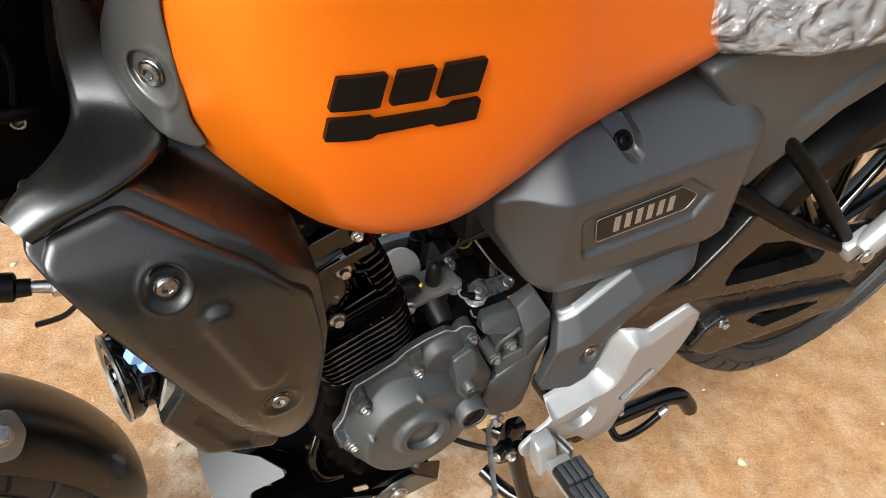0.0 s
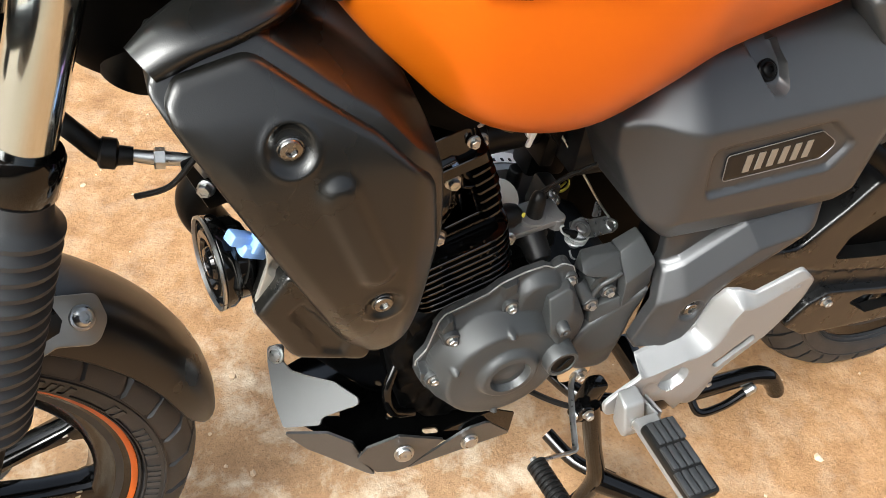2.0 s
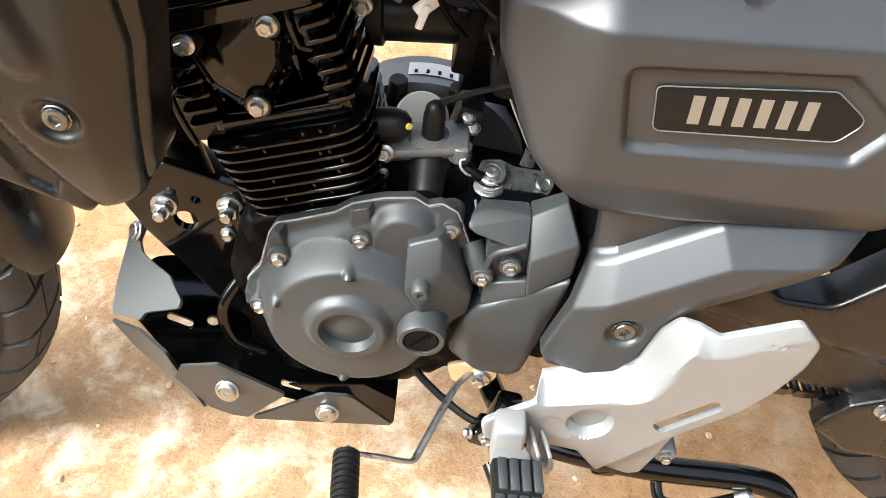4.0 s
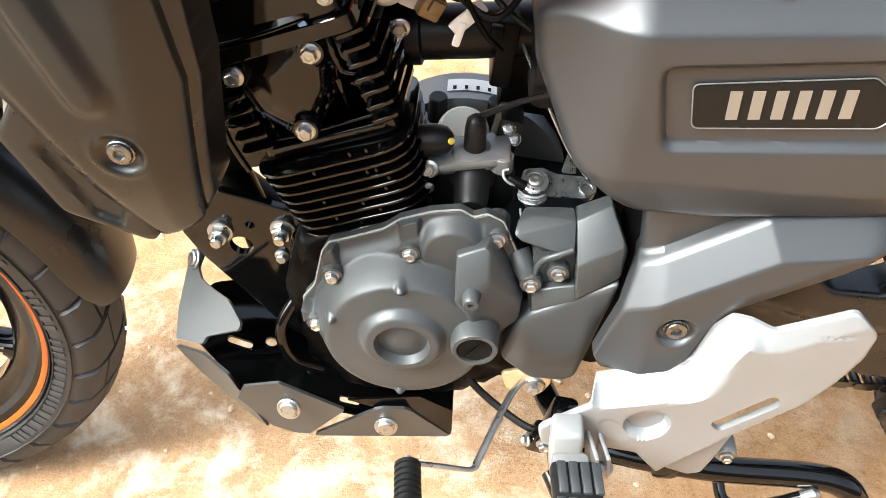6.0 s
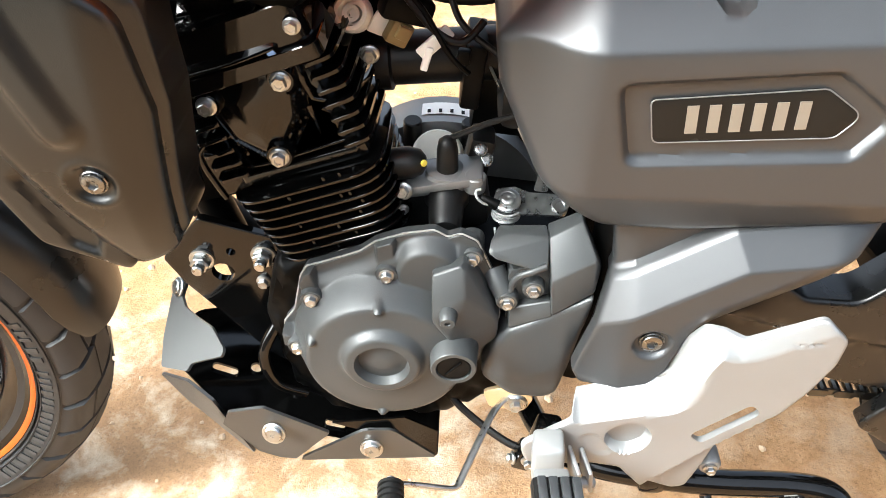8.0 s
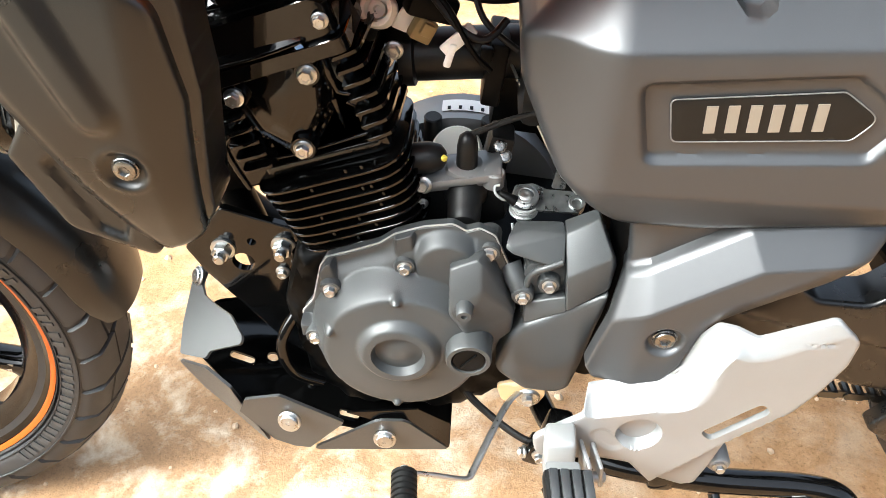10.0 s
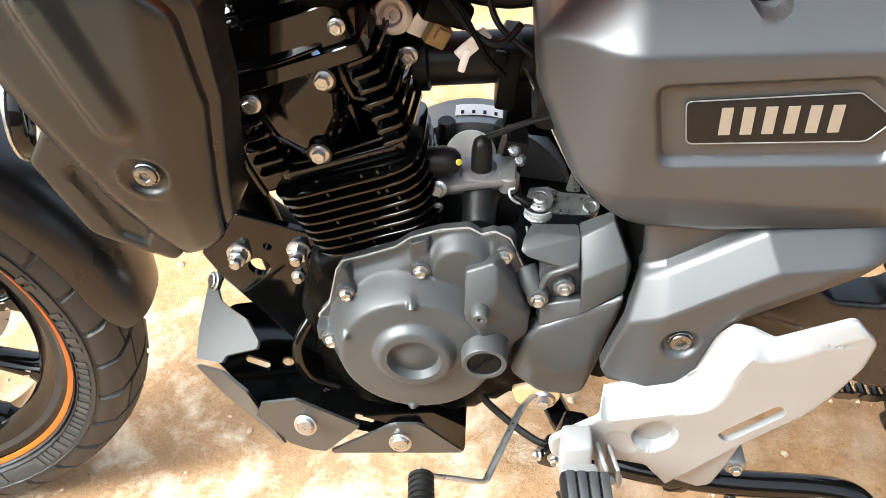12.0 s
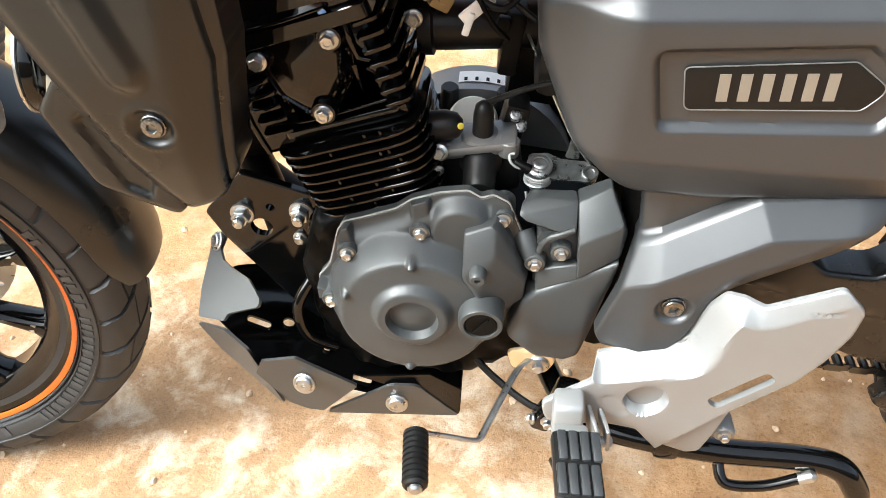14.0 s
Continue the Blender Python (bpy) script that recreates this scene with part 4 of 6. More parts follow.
# filler cap and its neck
bm = lathe(bmesh.new(), (0.416, -0.105, 0.412), (0.03, -1, -0.02), [(0.024, 0), (0.0205, 0.020), (0.0195, 0.036), (0.0185, 0.038), (0.0150, 0.038), (0.0145, 0.035), (0.0, 0.035)], 28)
part("filler_neck", bm, ENGINE, gen)
bm = lathe(bmesh.new(), (0.4171, -0.140, 0.4113), (0.03, -1, -0.02), [(0.0142, 0), (0.0142, 0.0012), (0.0132, 0.002), (0, 0.002)], 28)
block(bm, (0.4172, -0.1425, 0.4113), (0.0022, 0.0022, 0.0205), (0, 38, 0), 0.0004)
part("filler_cap", bm, SATIN, gen, "slotted black filler cap")
bm = lathe(bmesh.new(), (0.411, -0.118, 0.461), (0.0, -1, -0.1), [(0.0085, 0), (0.0074, 0.012), (0.0066, 0.0185), (0.0058, 0.0195), (0.0026, 0.0195), (0.0022, 0.017), (0, 0.017)], 20)
part("nipple", bm, ENGINE, gen)

# sprocket cover: a rounded lower bowl, an upper plate, and a square-edged block behind with the bolt pocket between
def bowl_y(x, z):
    return -0.111 - 0.004 * ss(0.03, 0.0, np.hypot(x - 0.485, z - 0.40) - 0.02) + 0.014 * ss(0.508, 0.535, x) * ss(0.46, 0.38, z)


bm = shell([(0.452, 0.415, 0.008), (0.462, 0.428, 0.010), (0.494, 0.4465, 0.02), (0.530, 0.468, 0.003), (0.527, 0.435, 0.01), (0.519, 0.375, 0.02), (0.512, 0.345, 0.010), (0.500, 0.337, 0.012), (0.470, 0.339, 0.02), (0.440, 0.366, 0.02)], bowl_y, -0.085, 0.0028, 0.008, 0.005)
spr = part("sprocket_cover", bm, ENGINE, bike, "charcoal sprocket cover", 60)
bm = hull(bmesh.new(), [(0.492, -0.112, 0.484), (0.527, -0.106, 0.504), (0.529, -0.1072, 0.470), (0.496, -0.113, 0.447), (0.515, -0.085, 0.527), (0.489, -0.0896, 0.512), (0.535, -0.090, 0.484), (0.489, -0.07, 0.512), (0.515, -0.07, 0.527), (0.535, -0.07, 0.484), (0.531, -0.07, 0.460), (0.496, -0.07, 0.447)], 0.0018, 3)
part("cover_block", bm, ENGINE, spr, sharp=24)
bm = hull(bmesh.new(), [(0.441, -0.100, 0.503), (0.448, -0.102, 0.498), (0.482, -0.106, 0.490), (0.4895, -0.104, 0.493), (0.4895, -0.088, 0.512), (0.456, -0.086, 0.512), (0.443, -0.090, 0.508), (0.446, -0.075, 0.488), (0.480, -0.075, 0.478), (0.4895, -0.075, 0.482), (0.488, -0.072, 0.512), (0.450, -0.072, 0.510)], 0.0022, 3)
part("cover_plate", bm, ENGINE, spr, sharp=24)
bm = hull(bmesh.new(), [(0.459, -0.097, 0.476), (0.492, -0.095, 0.489), (0.496, -0.097, 0.440), (0.460, -0.097, 0.426), (0.462, -0.097, 0.484), (0.459, -0.07, 0.476), (0.492, -0.07, 0.489), (0.496, -0.07, 0.436), (0.460, -0.07, 0.426)], 0.001, 2)
part("bolt_pocket", bm, ENGINE, spr)
bm = tube(bmesh.new(), [(0.488, -0.103, 0.494), (0.477, -0.105, 0.4895), (0.467, -0.104, 0.483), (0.462, -0.103, 0.472), (0.462, -0.102, 0.452)], [0.003, 0.003, 0.003, 0.0028, 0.0022], 10)
part("pocket_rim", bm, ENGINE, spr)
bm = hull(bmesh.new(), [(0.461, -0.106, 0.449), (0.495, -0.108, 0.461), (0.497, -0.112, 0.446), (0.462, -0.111, 0.428), (0.461, -0.09, 0.446), (0.495, -0.09, 0.456), (0.497, -0.09, 0.440), (0.462, -0.09, 0.425)], 0.0018, 3)
part("pocket_sill", bm, ENGINE, spr)
bm = tube(bmesh.new(), [(0.447, -0.086, 0.474), (0.452, -0.094, 0.466), (0.458, -0.100, 0.457)], [0.010, 0.0098, 0.009], 14)
part("bolt_column", bm, ENGINE, spr)
for x, z, y in ((0.480, 0.468, -0.1045), (0.459, 0.456, -0.1075)):
    bm = lathe(bmesh.new(), (x, -0.08, z), (0, -1, 0), [(0.0105, 0), (0.0095, -y - 0.082), (0.0085, -y - 0.080)], 18)
    part("bolt_boss", bm, ENGINE, spr)
    bolt("hex", (x, y + 0.001, z), spr, 0.86)

# cylinder, leaning forward: u across, v up the bore
LEAN_C = radians(20)
CU, CV = Vector((math.cos(LEAN_C), 0, math.sin(LEAN_C))), Vector((-math.sin(LEAN_C), 0, math.cos(LEAN_C)))
CO = Vector((0.322, YC, 0.478))     # middle of the cylinder's foot


def cyl(u, y, v):
    return CO + CU * u + CV * v + Vector((0, y, 0))


def slab_loop(hu, hy, r, n=6):
    return resample(rounded([(-hu, -hy, r), (hu, -hy, r), (hu, hy, r), (-hu, hy, r)], r, n), 0.02)


def slab(bm, loop, v0, v1, du=0.0, e=0.0012):
    rings = []
    for v, k in ((v0, 1 - e * 12), (v0 + e * 0.6, 1), (v1 - e * 0.6, 1), (v1, 1 - e * 12)):
        rings.append([cyl(p[0] * k + du, p[1] * k, v) for p in loop])
    return loft(bm, rings, True)


bm = slab(bmesh.new(), slab_loop(0.048, 0.040, 0.03), -0.03, 0.075)
cylinder = part("cylinder", bm, GLOSS, bike, "gloss black finned engine cylinder")
for i in range(8):
    grow = 0.060 + 0.0008 * i
    bm = slab(bmesh.new(), slab_loop(grow, 0.052 + 0.0006 * i, 0.032), 0.004 + 0.0098 * i, 0.0068 + 0.0098 * i, 0.0, 0.0008)
    for k in range(1 + i % 2):   # small casting pegs between the fins
        a = random.uniform(-0.04, 0.04)
        c = cyl(a, -0.0495 - 0.0006 * i, 0.0105 + 0.0098 * i)
        block(bm, c, (0.0025, 0.003, 0.004), (0, -20, 0), 0.0008)
    part("cooling_fin", bm, GLOSS, cylinder)

# cylinder head
bm = slab(bmesh.new(), slab_loop(0.050, 0.030, 0.012), 0.080, 0.172)
slab(bm, slab_loop(0.056, 0.036, 0.010), 0.078, 0.088)
head = part("cylinder_head", bm, GLOSS, bike, "gloss black cylinder head")
for i in range(7):
    v = 0.092 + 0.0118 * i
    bm = bmesh.new()
    loop = resample(rounded([(0.040, -0.044), (0.066 - 0.001 * abs(i - 3), -0.040, 0.012), (0.068, 0.03, 0.012), (0.040, 0.044)], 0.004), 0.012)
    slab(bm, loop, v, v + 0.003, 0, 0.0003)
    part("cooling_fin", bm, GLOSS, head)
    bm = bmesh.new()
    loop = resample(rounded([(-0.040, -0.044), (-0.040, 0.044), (-0.070, 0.03, 0.012), (-0.068, -0.046, 0.010)], 0.004), 0.012)
    slab(bm, loop, v, v + 0.003, 0, 0.0003)
    part("cooling_fin", bm, GLOSS, head)
# round side cover with three bolts
def head_cover_y(x, z):
    e = gap_to(np.c_[x, z], HC_LOOP)
    y = -0.062 - 0.003 * (ss(0.0008, 0.002, e) - ss(0.0030, 0.0045, e)) - 0.009 * ss(0.0050, 0.0080, e) - 0.004 * ss(0.008, 0.034, e)
    return y + 0.0022 * (ss(0.0085, 0.0100, e) - ss(0.0105, 0.0125, e))


HC = [(0.224, 0.632, 0.006), (0.236, 0.640, 0.006), (0.272, 0.654, 0.006), (0.288, 0.648, 0.012), (0.302, 0.626, 0.02), (0.303, 0.600, 0.03), (0.291, 0.575, 0.02), (0.281, 0.556, 0.008), (0.268, 0.558, 0.012), (0.239, 0.574, 0.02), (0.227, 0.596, 0.02), (0.220, 0.612, 0.010)]
HC_LOOP = rounded(HC, 0.01)
bm = shell(HC, head_cover_y, -0.048, 0.0016, 0.01, 0.0006)
hcov = part("head_side_cover", bm, GLOSS, bike, "glossy black round head cover")
for x, z, y in ((0.287, 0.636, -0.076), (0.279, 0.572, -0.077), (0.231, 0.614, -0.077)):
    bm = lathe(bmesh.new(), (x, -0.045, z), (0, -1, 0), [(0.0115, 0), (0.0105, -y - 0.047), (0.0095, -y - 0.045)], 18)
    part("bolt_boss", bm, GLOSS, hcov)
    bolt("hex", (x, y, z), hcov, 1.0)
# brown-black web beside it
bm = flat_plate(bmesh.new(), [(0.298, -0.057, 0.640), (0.305, -0.057, 0.615), (0.326, -0.057, 0.608), (0.342, -0.057, 0.572), (0.329, -0.057, 0.565), (0.290, -0.057, 0.556), (0.285, -0.057, 0.60)], 0.006, 0.002)
part("head_web", bm, GLOSS, head)
bm = flat_plate(bmesh.new(), [(0.238, -0.057, 0.592), (0.212, -0.057, 0.562), (0.214, -0.057, 0.546), (0.226, -0.057, 0.520), (0.290, -0.057, 0.552), (0.272, -0.057, 0.575)], 0.006, 0.002)
part("head_web", bm, GLOSS, head)
# cast ridges along its edges, sharp spurs beside the round cover, and the lip above the fins
for pts, r in (([(0.295, 0.648), (0.298, 0.635), (0.304, 0.618), (0.309, 0.614), (0.318, 0.613), (0.326, 0.608), (0.334, 0.595), (0.342, 0.572)], 0.0024),
               ([(0.232, 0.586), (0.222, 0.574), (0.212, 0.562), (0.213, 0.550), (0.218, 0.536), (0.226, 0.518)], 0.0024),
               ([(0.226, 0.540), (0.236, 0.548), (0.262, 0.5535), (0.295, 0.566), (0.329, 0.580)], 0.0022)):
    part("web_ridge", tube(bmesh.new(), [(x, -0.0605, z) for x, z in pts], r, 10), GLOSS, head)
for a, c, w in (((0.302, 0.609), (0.309, 0.582), 0.004), ((0.232, 0.576), (0.251, 0.552), 0.004), ((0.312, 0.606), (0.322, 0.600), 0.002)):
    part("web_spur", rod(bmesh.new(), (a[0], -0.0600, a[1]), (c[0], -0.0595, c[1]), w, 0.0006, 10), GLOSS, head)
# rocker cover
bm = slab(bmesh.new(), slab_loop(0.060, 0.052, 0.010), 0.170, 0.182)
slab(bm, slab_loop(0.055, 0.046, 0.014), 0.182, 0.212)
slab(bm, slab_loop(0.030, 0.030, 0.010), 0.205, 0.226)
rocker = part("rocker_cover", bm, GLOSS, bike, "gloss black ridged rocker cover")
# stepped ledges along its flank, their upper faces sloping back
for name, (x0, z0), (x1, z1), y, h in (("cover_step", (0.214, 0.637), (0.286, 0.660), -0.080, 0.0015), ("cover_step", (0.214, 0.654), (0.293, 0.679), -0.071, 0.0015), ("cover_step", (0.216, 0.672), (0.296, 0.694), -0.060, 0.003)):
    part(name, hull(bmesh.new(), [(x0, y, z0), (x1, y, z1), (x1, y, z1 + h), (x0, y, z0 + h), (x1 - 0.002, y + 0.014, z1 + h + 0.014), (x0, y + 0.014, z0 + h + 0.014), (x1, y + 0.04, z1 + 0.012), (x0, y + 0.04, z0 + 0.012)], 0.0012, 2), GLOSS, rocker)
part("plug_block", hull(bmesh.new(), [(0.286, -0.064, 0.662), (0.311, -0.062, 0.671), (0.321, -0.060, 0.659), (0.294, -0.064, 0.647), (0.286, -0.03, 0.668), (0.312, -0.03, 0.678), (0.322, -0.03, 0.660), (0.294, -0.03, 0.645)], 0.0022, 2), SATIN, rocker)
for pts, r in (([(0.218, -0.0795, 0.6375), (0.254, -0.0795, 0.649), (0.286, -0.0795, 0.6625)], 0.0014), ([(0.218, -0.0700, 0.6475), (0.245, -0.069, 0.657), (0.272, -0.066, 0.667), (0.281, -0.070, 0.664), (0.2875, -0.078, 0.6625)], 0.0016), ([(0.214, -0.055, 0.6555), (0.246, -0.054, 0.668), (0.262, -0.053, 0.675)], 0.0016)):
    part("cast_bead", tube(bmesh.new(), pts, r, 10), GLOSS, rocker)
part("cover_rib", tube(bmesh.new(), [(0.294, -0.060, 0.646), (0.300, -0.062, 0.630), (0.306, -0.060, 0.614)], [0.0045, 0.0035, 0.0025], 10), GLOSS, rocker)
bolt("hex", cyl(0.048, -0.048, 0.196), rocker, 0.8)
bm = block(bmesh.new(), (0.2850, -0.0803, 0.6585), (0.0055, 0.0012, 0.0050), (0, -35, 0), 0.0002)
part("blue_mark", bm, BLUE, rocker, "small blue paint mark")

# intake stub, throttle gear and starter behind the cylinder
bm = rod(bmesh.new(), (0.345, 0.020, 0.606), (0.470, 0.020, 0.618), 0.022, 0.022, 24)
lathe(bm, (0.345, 0.020, 0.606), (1, 0, 0.09), [(0.026, 0), (0.026, 0.012), (0.022, 0.014)], 24)
intake = part("intake_boot", bm, RUBBER, bike, "black rubber intake boot")
bolt("hex", (0.343, -0.012, 0.626), intake, 1.0)
bm = bmesh.new()
block(bm, (0.424, 0.012, 0.609), (0.016, 0.055, 0.056), (0, 6, 0), 0.003)
block(bm, (0.416, -0.018, 0.630), (0.010, 0.008, 0.012), (0, 6, 0), 0.002)
block(bm, (0.452, 0.040, 0.580), (0.05, 0.04, 0.09), (0, 6, 0), 0.006)
part("airbox_clamp", bm, SATIN, intake)

# starter top: grey plate with cream cap and two rubber boots
bm = bmesh.new()
block(bm, (0.400, -0.034, 0.531), (0.072, 0.040, 0.008), (0, -12, 0), 0.002)
block(bm, (0.400, -0.030, 0.524), (0.066, 0.036, 0.008), (0, -12, 0), 0.002)
lathe(bm, (0.405, -0.036, 0.532), (0, -0.05, 1), [(0.018, 0), (0.0165, 0.006), (0.012, 0.008)], 24)
lathe(bm, (0.429, -0.046, 0.530), (0, -0.05, 1), [(0.009, -0.004), (0.009, 0.009), (0.008, 0.010), (0, 0.010)], 18)
motor_plate = part("starter_plate", bm, GREY_CAST, bike, "grey cast plate over the starter")
bolt("hex", (0.371, -0.054, 0.527), motor_plate, 0.95, (-0.2, -0.9, 0.3))
bolt("hex", (0.371, -0.058, 0.511), motor_plate, 0.6)
bm = lathe(bmesh.new(), (0.406, -0.040, 0.512), (0, -1, -0.35), [(0.020, -0.02), (0.0185, 0.004), (0.0150, 0.008), (0.0140, 0.026), (0.011, 0.032), (0.006, 0.034), (0, 0.0345)], 28)
block(bm, (0.400, -0.020, 0.497), (0.085, 0.04, 0.05), (0, -10, 0), 0.010)
part("starter_boss", bm, RUBBER, crankcase)
bm = lathe(bmesh.new(), (0.396, 0.032, 0.500), (0, -0.65, 0.75), [(0.0235, -0.03), (0.0235, 0.018), (0.0205, 0.024), (0.010, 0.0255), (0, 0.0258)], 28)
part("cream_cap", bm, CREAM, crankcase, "cream plastic cap")
bm = lathe(bmesh.new(), (0.406, -0.038, 0.538), (-0.02, -0.05, 1), [(0.0092, 0), (0.0088, 0.020), (0.0072, 0.029), (0.003, 0.033), (0, 0.0335)], 20)
boot = part("rubber_boot", bm, RUBBER, crankcase, "black rubber terminal boot")
bm = lathe(bmesh.new(), (0.352, -0.038, 0.541), (1, -0.05, 0.17), [(0.0135, 0), (0.0135, 0.024), (0.0105, 0.033), (0.005, 0.037), (0, 0.0375)], 20)
part("rubber_boot", bm, RUBBER, crankcase)
bm = lathe(bmesh.new(), (0.3865, -0.046, 0.5500), (0.6, -0.8, 0.10), [(0.0028, 0), (0.0028, 0.002), (0, 0.003)], 10)
part("yellow_dot", bm, YELLOW, crankcase)
bm = tube(bmesh.new(), [(0.406, -0.038, 0.568), (0.420, -0.036, 0.574), (0.442, -0.035, 0.584), (0.480, -0.04, 0.60)], 0.0026, 8)
part("cable", bm, RUBBER, crankcase)

# right-hand clutch cover seen past the bore, with its paper label
bm = lathe(bmesh.new(), (0.400, 0.050, 0.430), (0, 1, 0), [(0.100, 0), (0.100, 0.045), (0.092, 0.056), (0.05, 0.062), (0, 0.062)], 40)
clutch = part("clutch_cover", bm, GREY_CAST, bike, "grey clutch cover with a white label")
bm = bmesh.new()
ring = []
for a in range(66, 104, 4):
    ring.append([Vector((0.400 + r * math.cos(radians(a)), y, 0.430 + r * math.sin(radians(a)))) for r, y in ((0.1008, 0.062), (0.1008, 0.082))])
loft(bm, ring)
part("paper_label", bm, WHITE, clutch)
for a in range(68, 100, 6):
    bm = block(bmesh.new(), (0.400 + 0.1012 * math.cos(radians(a)), 0.067, 0.430 + 0.1012 * math.sin(radians(a))), (0.003, 0.005, 0.0008), (0, 90 - a, 0), 0)
    part("label_bar", bm, SATIN, clutch)
for x in (0.372, 0.425):
    bm = rod(bmesh.new(), (x, 0.050, 0.49), (x, 0.044, 0.534), 0.0095, 0.0085)
    part("hose_stub", bm, RUBBER, clutch)
bm = bmesh.new()
block(bm, (0.432, -0.006, 0.536), (0.022, 0.030, 0.040), (0, 10, 0), 0.005)
sensor = part("sensor", bm, RUBBER, bike, "black sensor with two screws")
bolt("socket", (0.433, -0.022, 0.549), sensor, 0.6, (0, -0.7, 0.7))
bolt("socket", (0.438, -0.024, 0.540), sensor, 0.6, (0, -0.7, 0.7))

# clutch arm with its spring and cable
bm = bmesh.new()
lathe(bm, (0.457, -0.050, 0.497), (0, -0.35, 0.94), [(0.0075, 0), (0.0075, 0.016), (0.0100, 0.017), (0.0100, 0.0185), (0.0065, 0.0190)], 20)
flat_plate(bm, [(0.443, -0.062, 0.519), (0.447, -0.046, 0.526), (0.462, -0.042, 0.526), (0.474, -0.044, 0.522), (0.500, -0.040, 0.518), (0.507, -0.047, 0.513), (0.502, -0.056, 0.508), (0.470, -0.062, 0.513)], 0.0028, 0.003)
flat_plate(bm, [(0.478, -0.042, 0.523), (0.490, -0.040, 0.521), (0.489, -0.036, 0.533), (0.482, -0.036, 0.540)], 0.0024, 0.002)
arm = part("clutch_arm", bm, WORN_ZINC, bike, "worn zinc plated clutch arm with coil spring")
bm = lathe(bmesh.new(), (0.456, -0.0555, 0.5215), (0, -0.35, 0.94), [(0.0112, 0), (0.0112, 0.0022), (0.0100, 0.0030), (0.0078, 0.0030), (0.0072, 0.0022), (0.0062, 0.0024), (0.0056, 0.0044), (0.0040, 0.0052), (0.0016, 0.0050), (0, 0.0044)], 28)
part("washer", bm, ZINC, arm)
bm = lathe(bmesh.new(), (0.500, -0.048, 0.508), (0, -0.4, 0.92), [(0.0072, 0), (0.0072, 0.0085), (0.0064, 0.0095), (0.0040, 0.0095), (0.0036, 0.0080), (0, 0.0080)], 22)
part("cable_pin", bm, ZINC, arm)
bm = rod(bmesh.new(), (0.448, -0.060, 0.520), (0.434, -0.058, 0.527), 0.0048, 0.0030)
part("stop_finger", bm, SATIN, arm)
bm = bmesh.new()
pts = []
for i in range(36):
    a = i * 0.7
    pts.append((0.456 + 0.0112 * math.cos(a), -0.052 - 0.0035 * i / 36 + 0.0112 * math.sin(a), 0.503 + 0.012 * i / 36))
tube(bm, pts, 0.0012, 6, 2)
tube(bm, [(0.452, -0.058, 0.519), (0.444, -0.060, 0.521), (0.437, -0.062, 0.523), (0.431, -0.060, 0.527), (0.430, -0.056, 0.531), (0.434, -0.055, 0.532)], 0.0012, 8, 4)
tube(bm, [(0.447, -0.060, 0.497), (0.449, -0.064, 0.490), (0.454, -0.064, 0.486)], 0.0012, 6, 4)
part("spring", bm, DULL_ZINC, arm)
bm = tube(bmesh.new(), [(0.500, -0.043, 0.519), (0.480, -0.040, 0.545), (0.455, -0.020, 0.585), (0.436, 0.0, 0.615)], 0.0014, 6)
part("clutch_cable", bm, STEEL, arm)

# near-black blocks added to close gaps, standing in for shaded gearbox parts
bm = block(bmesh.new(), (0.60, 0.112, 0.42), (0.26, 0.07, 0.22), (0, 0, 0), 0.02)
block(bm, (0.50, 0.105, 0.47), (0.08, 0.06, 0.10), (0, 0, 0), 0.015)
part("gearbox_filler", bm, SHADE_BLACK, crankcase)
# block added behind the wiring, so that the gap reads as shade
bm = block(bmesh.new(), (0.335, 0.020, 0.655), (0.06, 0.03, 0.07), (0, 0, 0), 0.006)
part("gap_filler", bm, SHADE_BLACK, crankcase)

# mess of wires, plugs and clips between tank and engine
harness = part("wiring_harness", tube(bmesh.new(), [(0.30, 0.01, 0.690), (0.36, 0.0, 0.682), (0.42, 0.0, 0.672), (0.47, 0.01, 0.68)], 0.009, 10), RUBBER, bike, "black wiring loom with plugs")
for pts, r, m in (([(0.37, -0.02, 0.68), (0.395, -0.03, 0.655), (0.415, -0.03, 0.648), (0.43, -0.02, 0.66)], 0.003, RUBBER),
                  ([(0.36, -0.01, 0.69), (0.385, -0.03, 0.672), (0.405, -0.035, 0.640), (0.42, -0.03, 0.622)], 0.0022, SATIN),
                  ([(0.40, 0.0, 0.69), (0.412, -0.02, 0.66), (0.44, -0.03, 0.640)], 0.0026, RUBBER)):
    part("wire", tube(bmesh.new(), pts, r, 8), m, harness)
bm = lathe(bmesh.new(), (0.332, -0.004, 0.655), (-0.1, -0.9, 0.45), [(0.0145, 0), (0.0145, 0.012), (0.0125, 0.015), (0.0095, 0.015), (0.0088, 0.004), (0.0066, 0.004), (0.0062, 0.010), (0.0035, 0.010), (0.003, 0.004), (0, 0.004)], 26)
part("cream_ring", bm, CREAM, harness, "cream ring nut")
bm = block(bmesh.new(), (0.352, -0.012, 0.652), (0.014, 0.004, 0.022), (20, 25, 10), 0.002)
part("white_tab", bm, WHITE, harness)
bm = block(bmesh.new(), (0.366, -0.018, 0.648), (0.018, 0.012, 0.018), (0, 30, 20), 0.002)
block(bm, (0.370, -0.024, 0.650), (0.010, 0.006, 0.010), (0, 30, 20), 0.001)
part("plug", bm, OCHRE, harness)
bm = block(bmesh.new(), (0.394, -0.025, 0.644), (0.030, 0.004, 0.012), (0, -40, 15), 0.002)
block(bm, (0.388, -0.028, 0.632), (0.006, 0.004, 0.020), (0, 15, 0), 0.0015)
part("white_clip", bm, WHITE, harness)
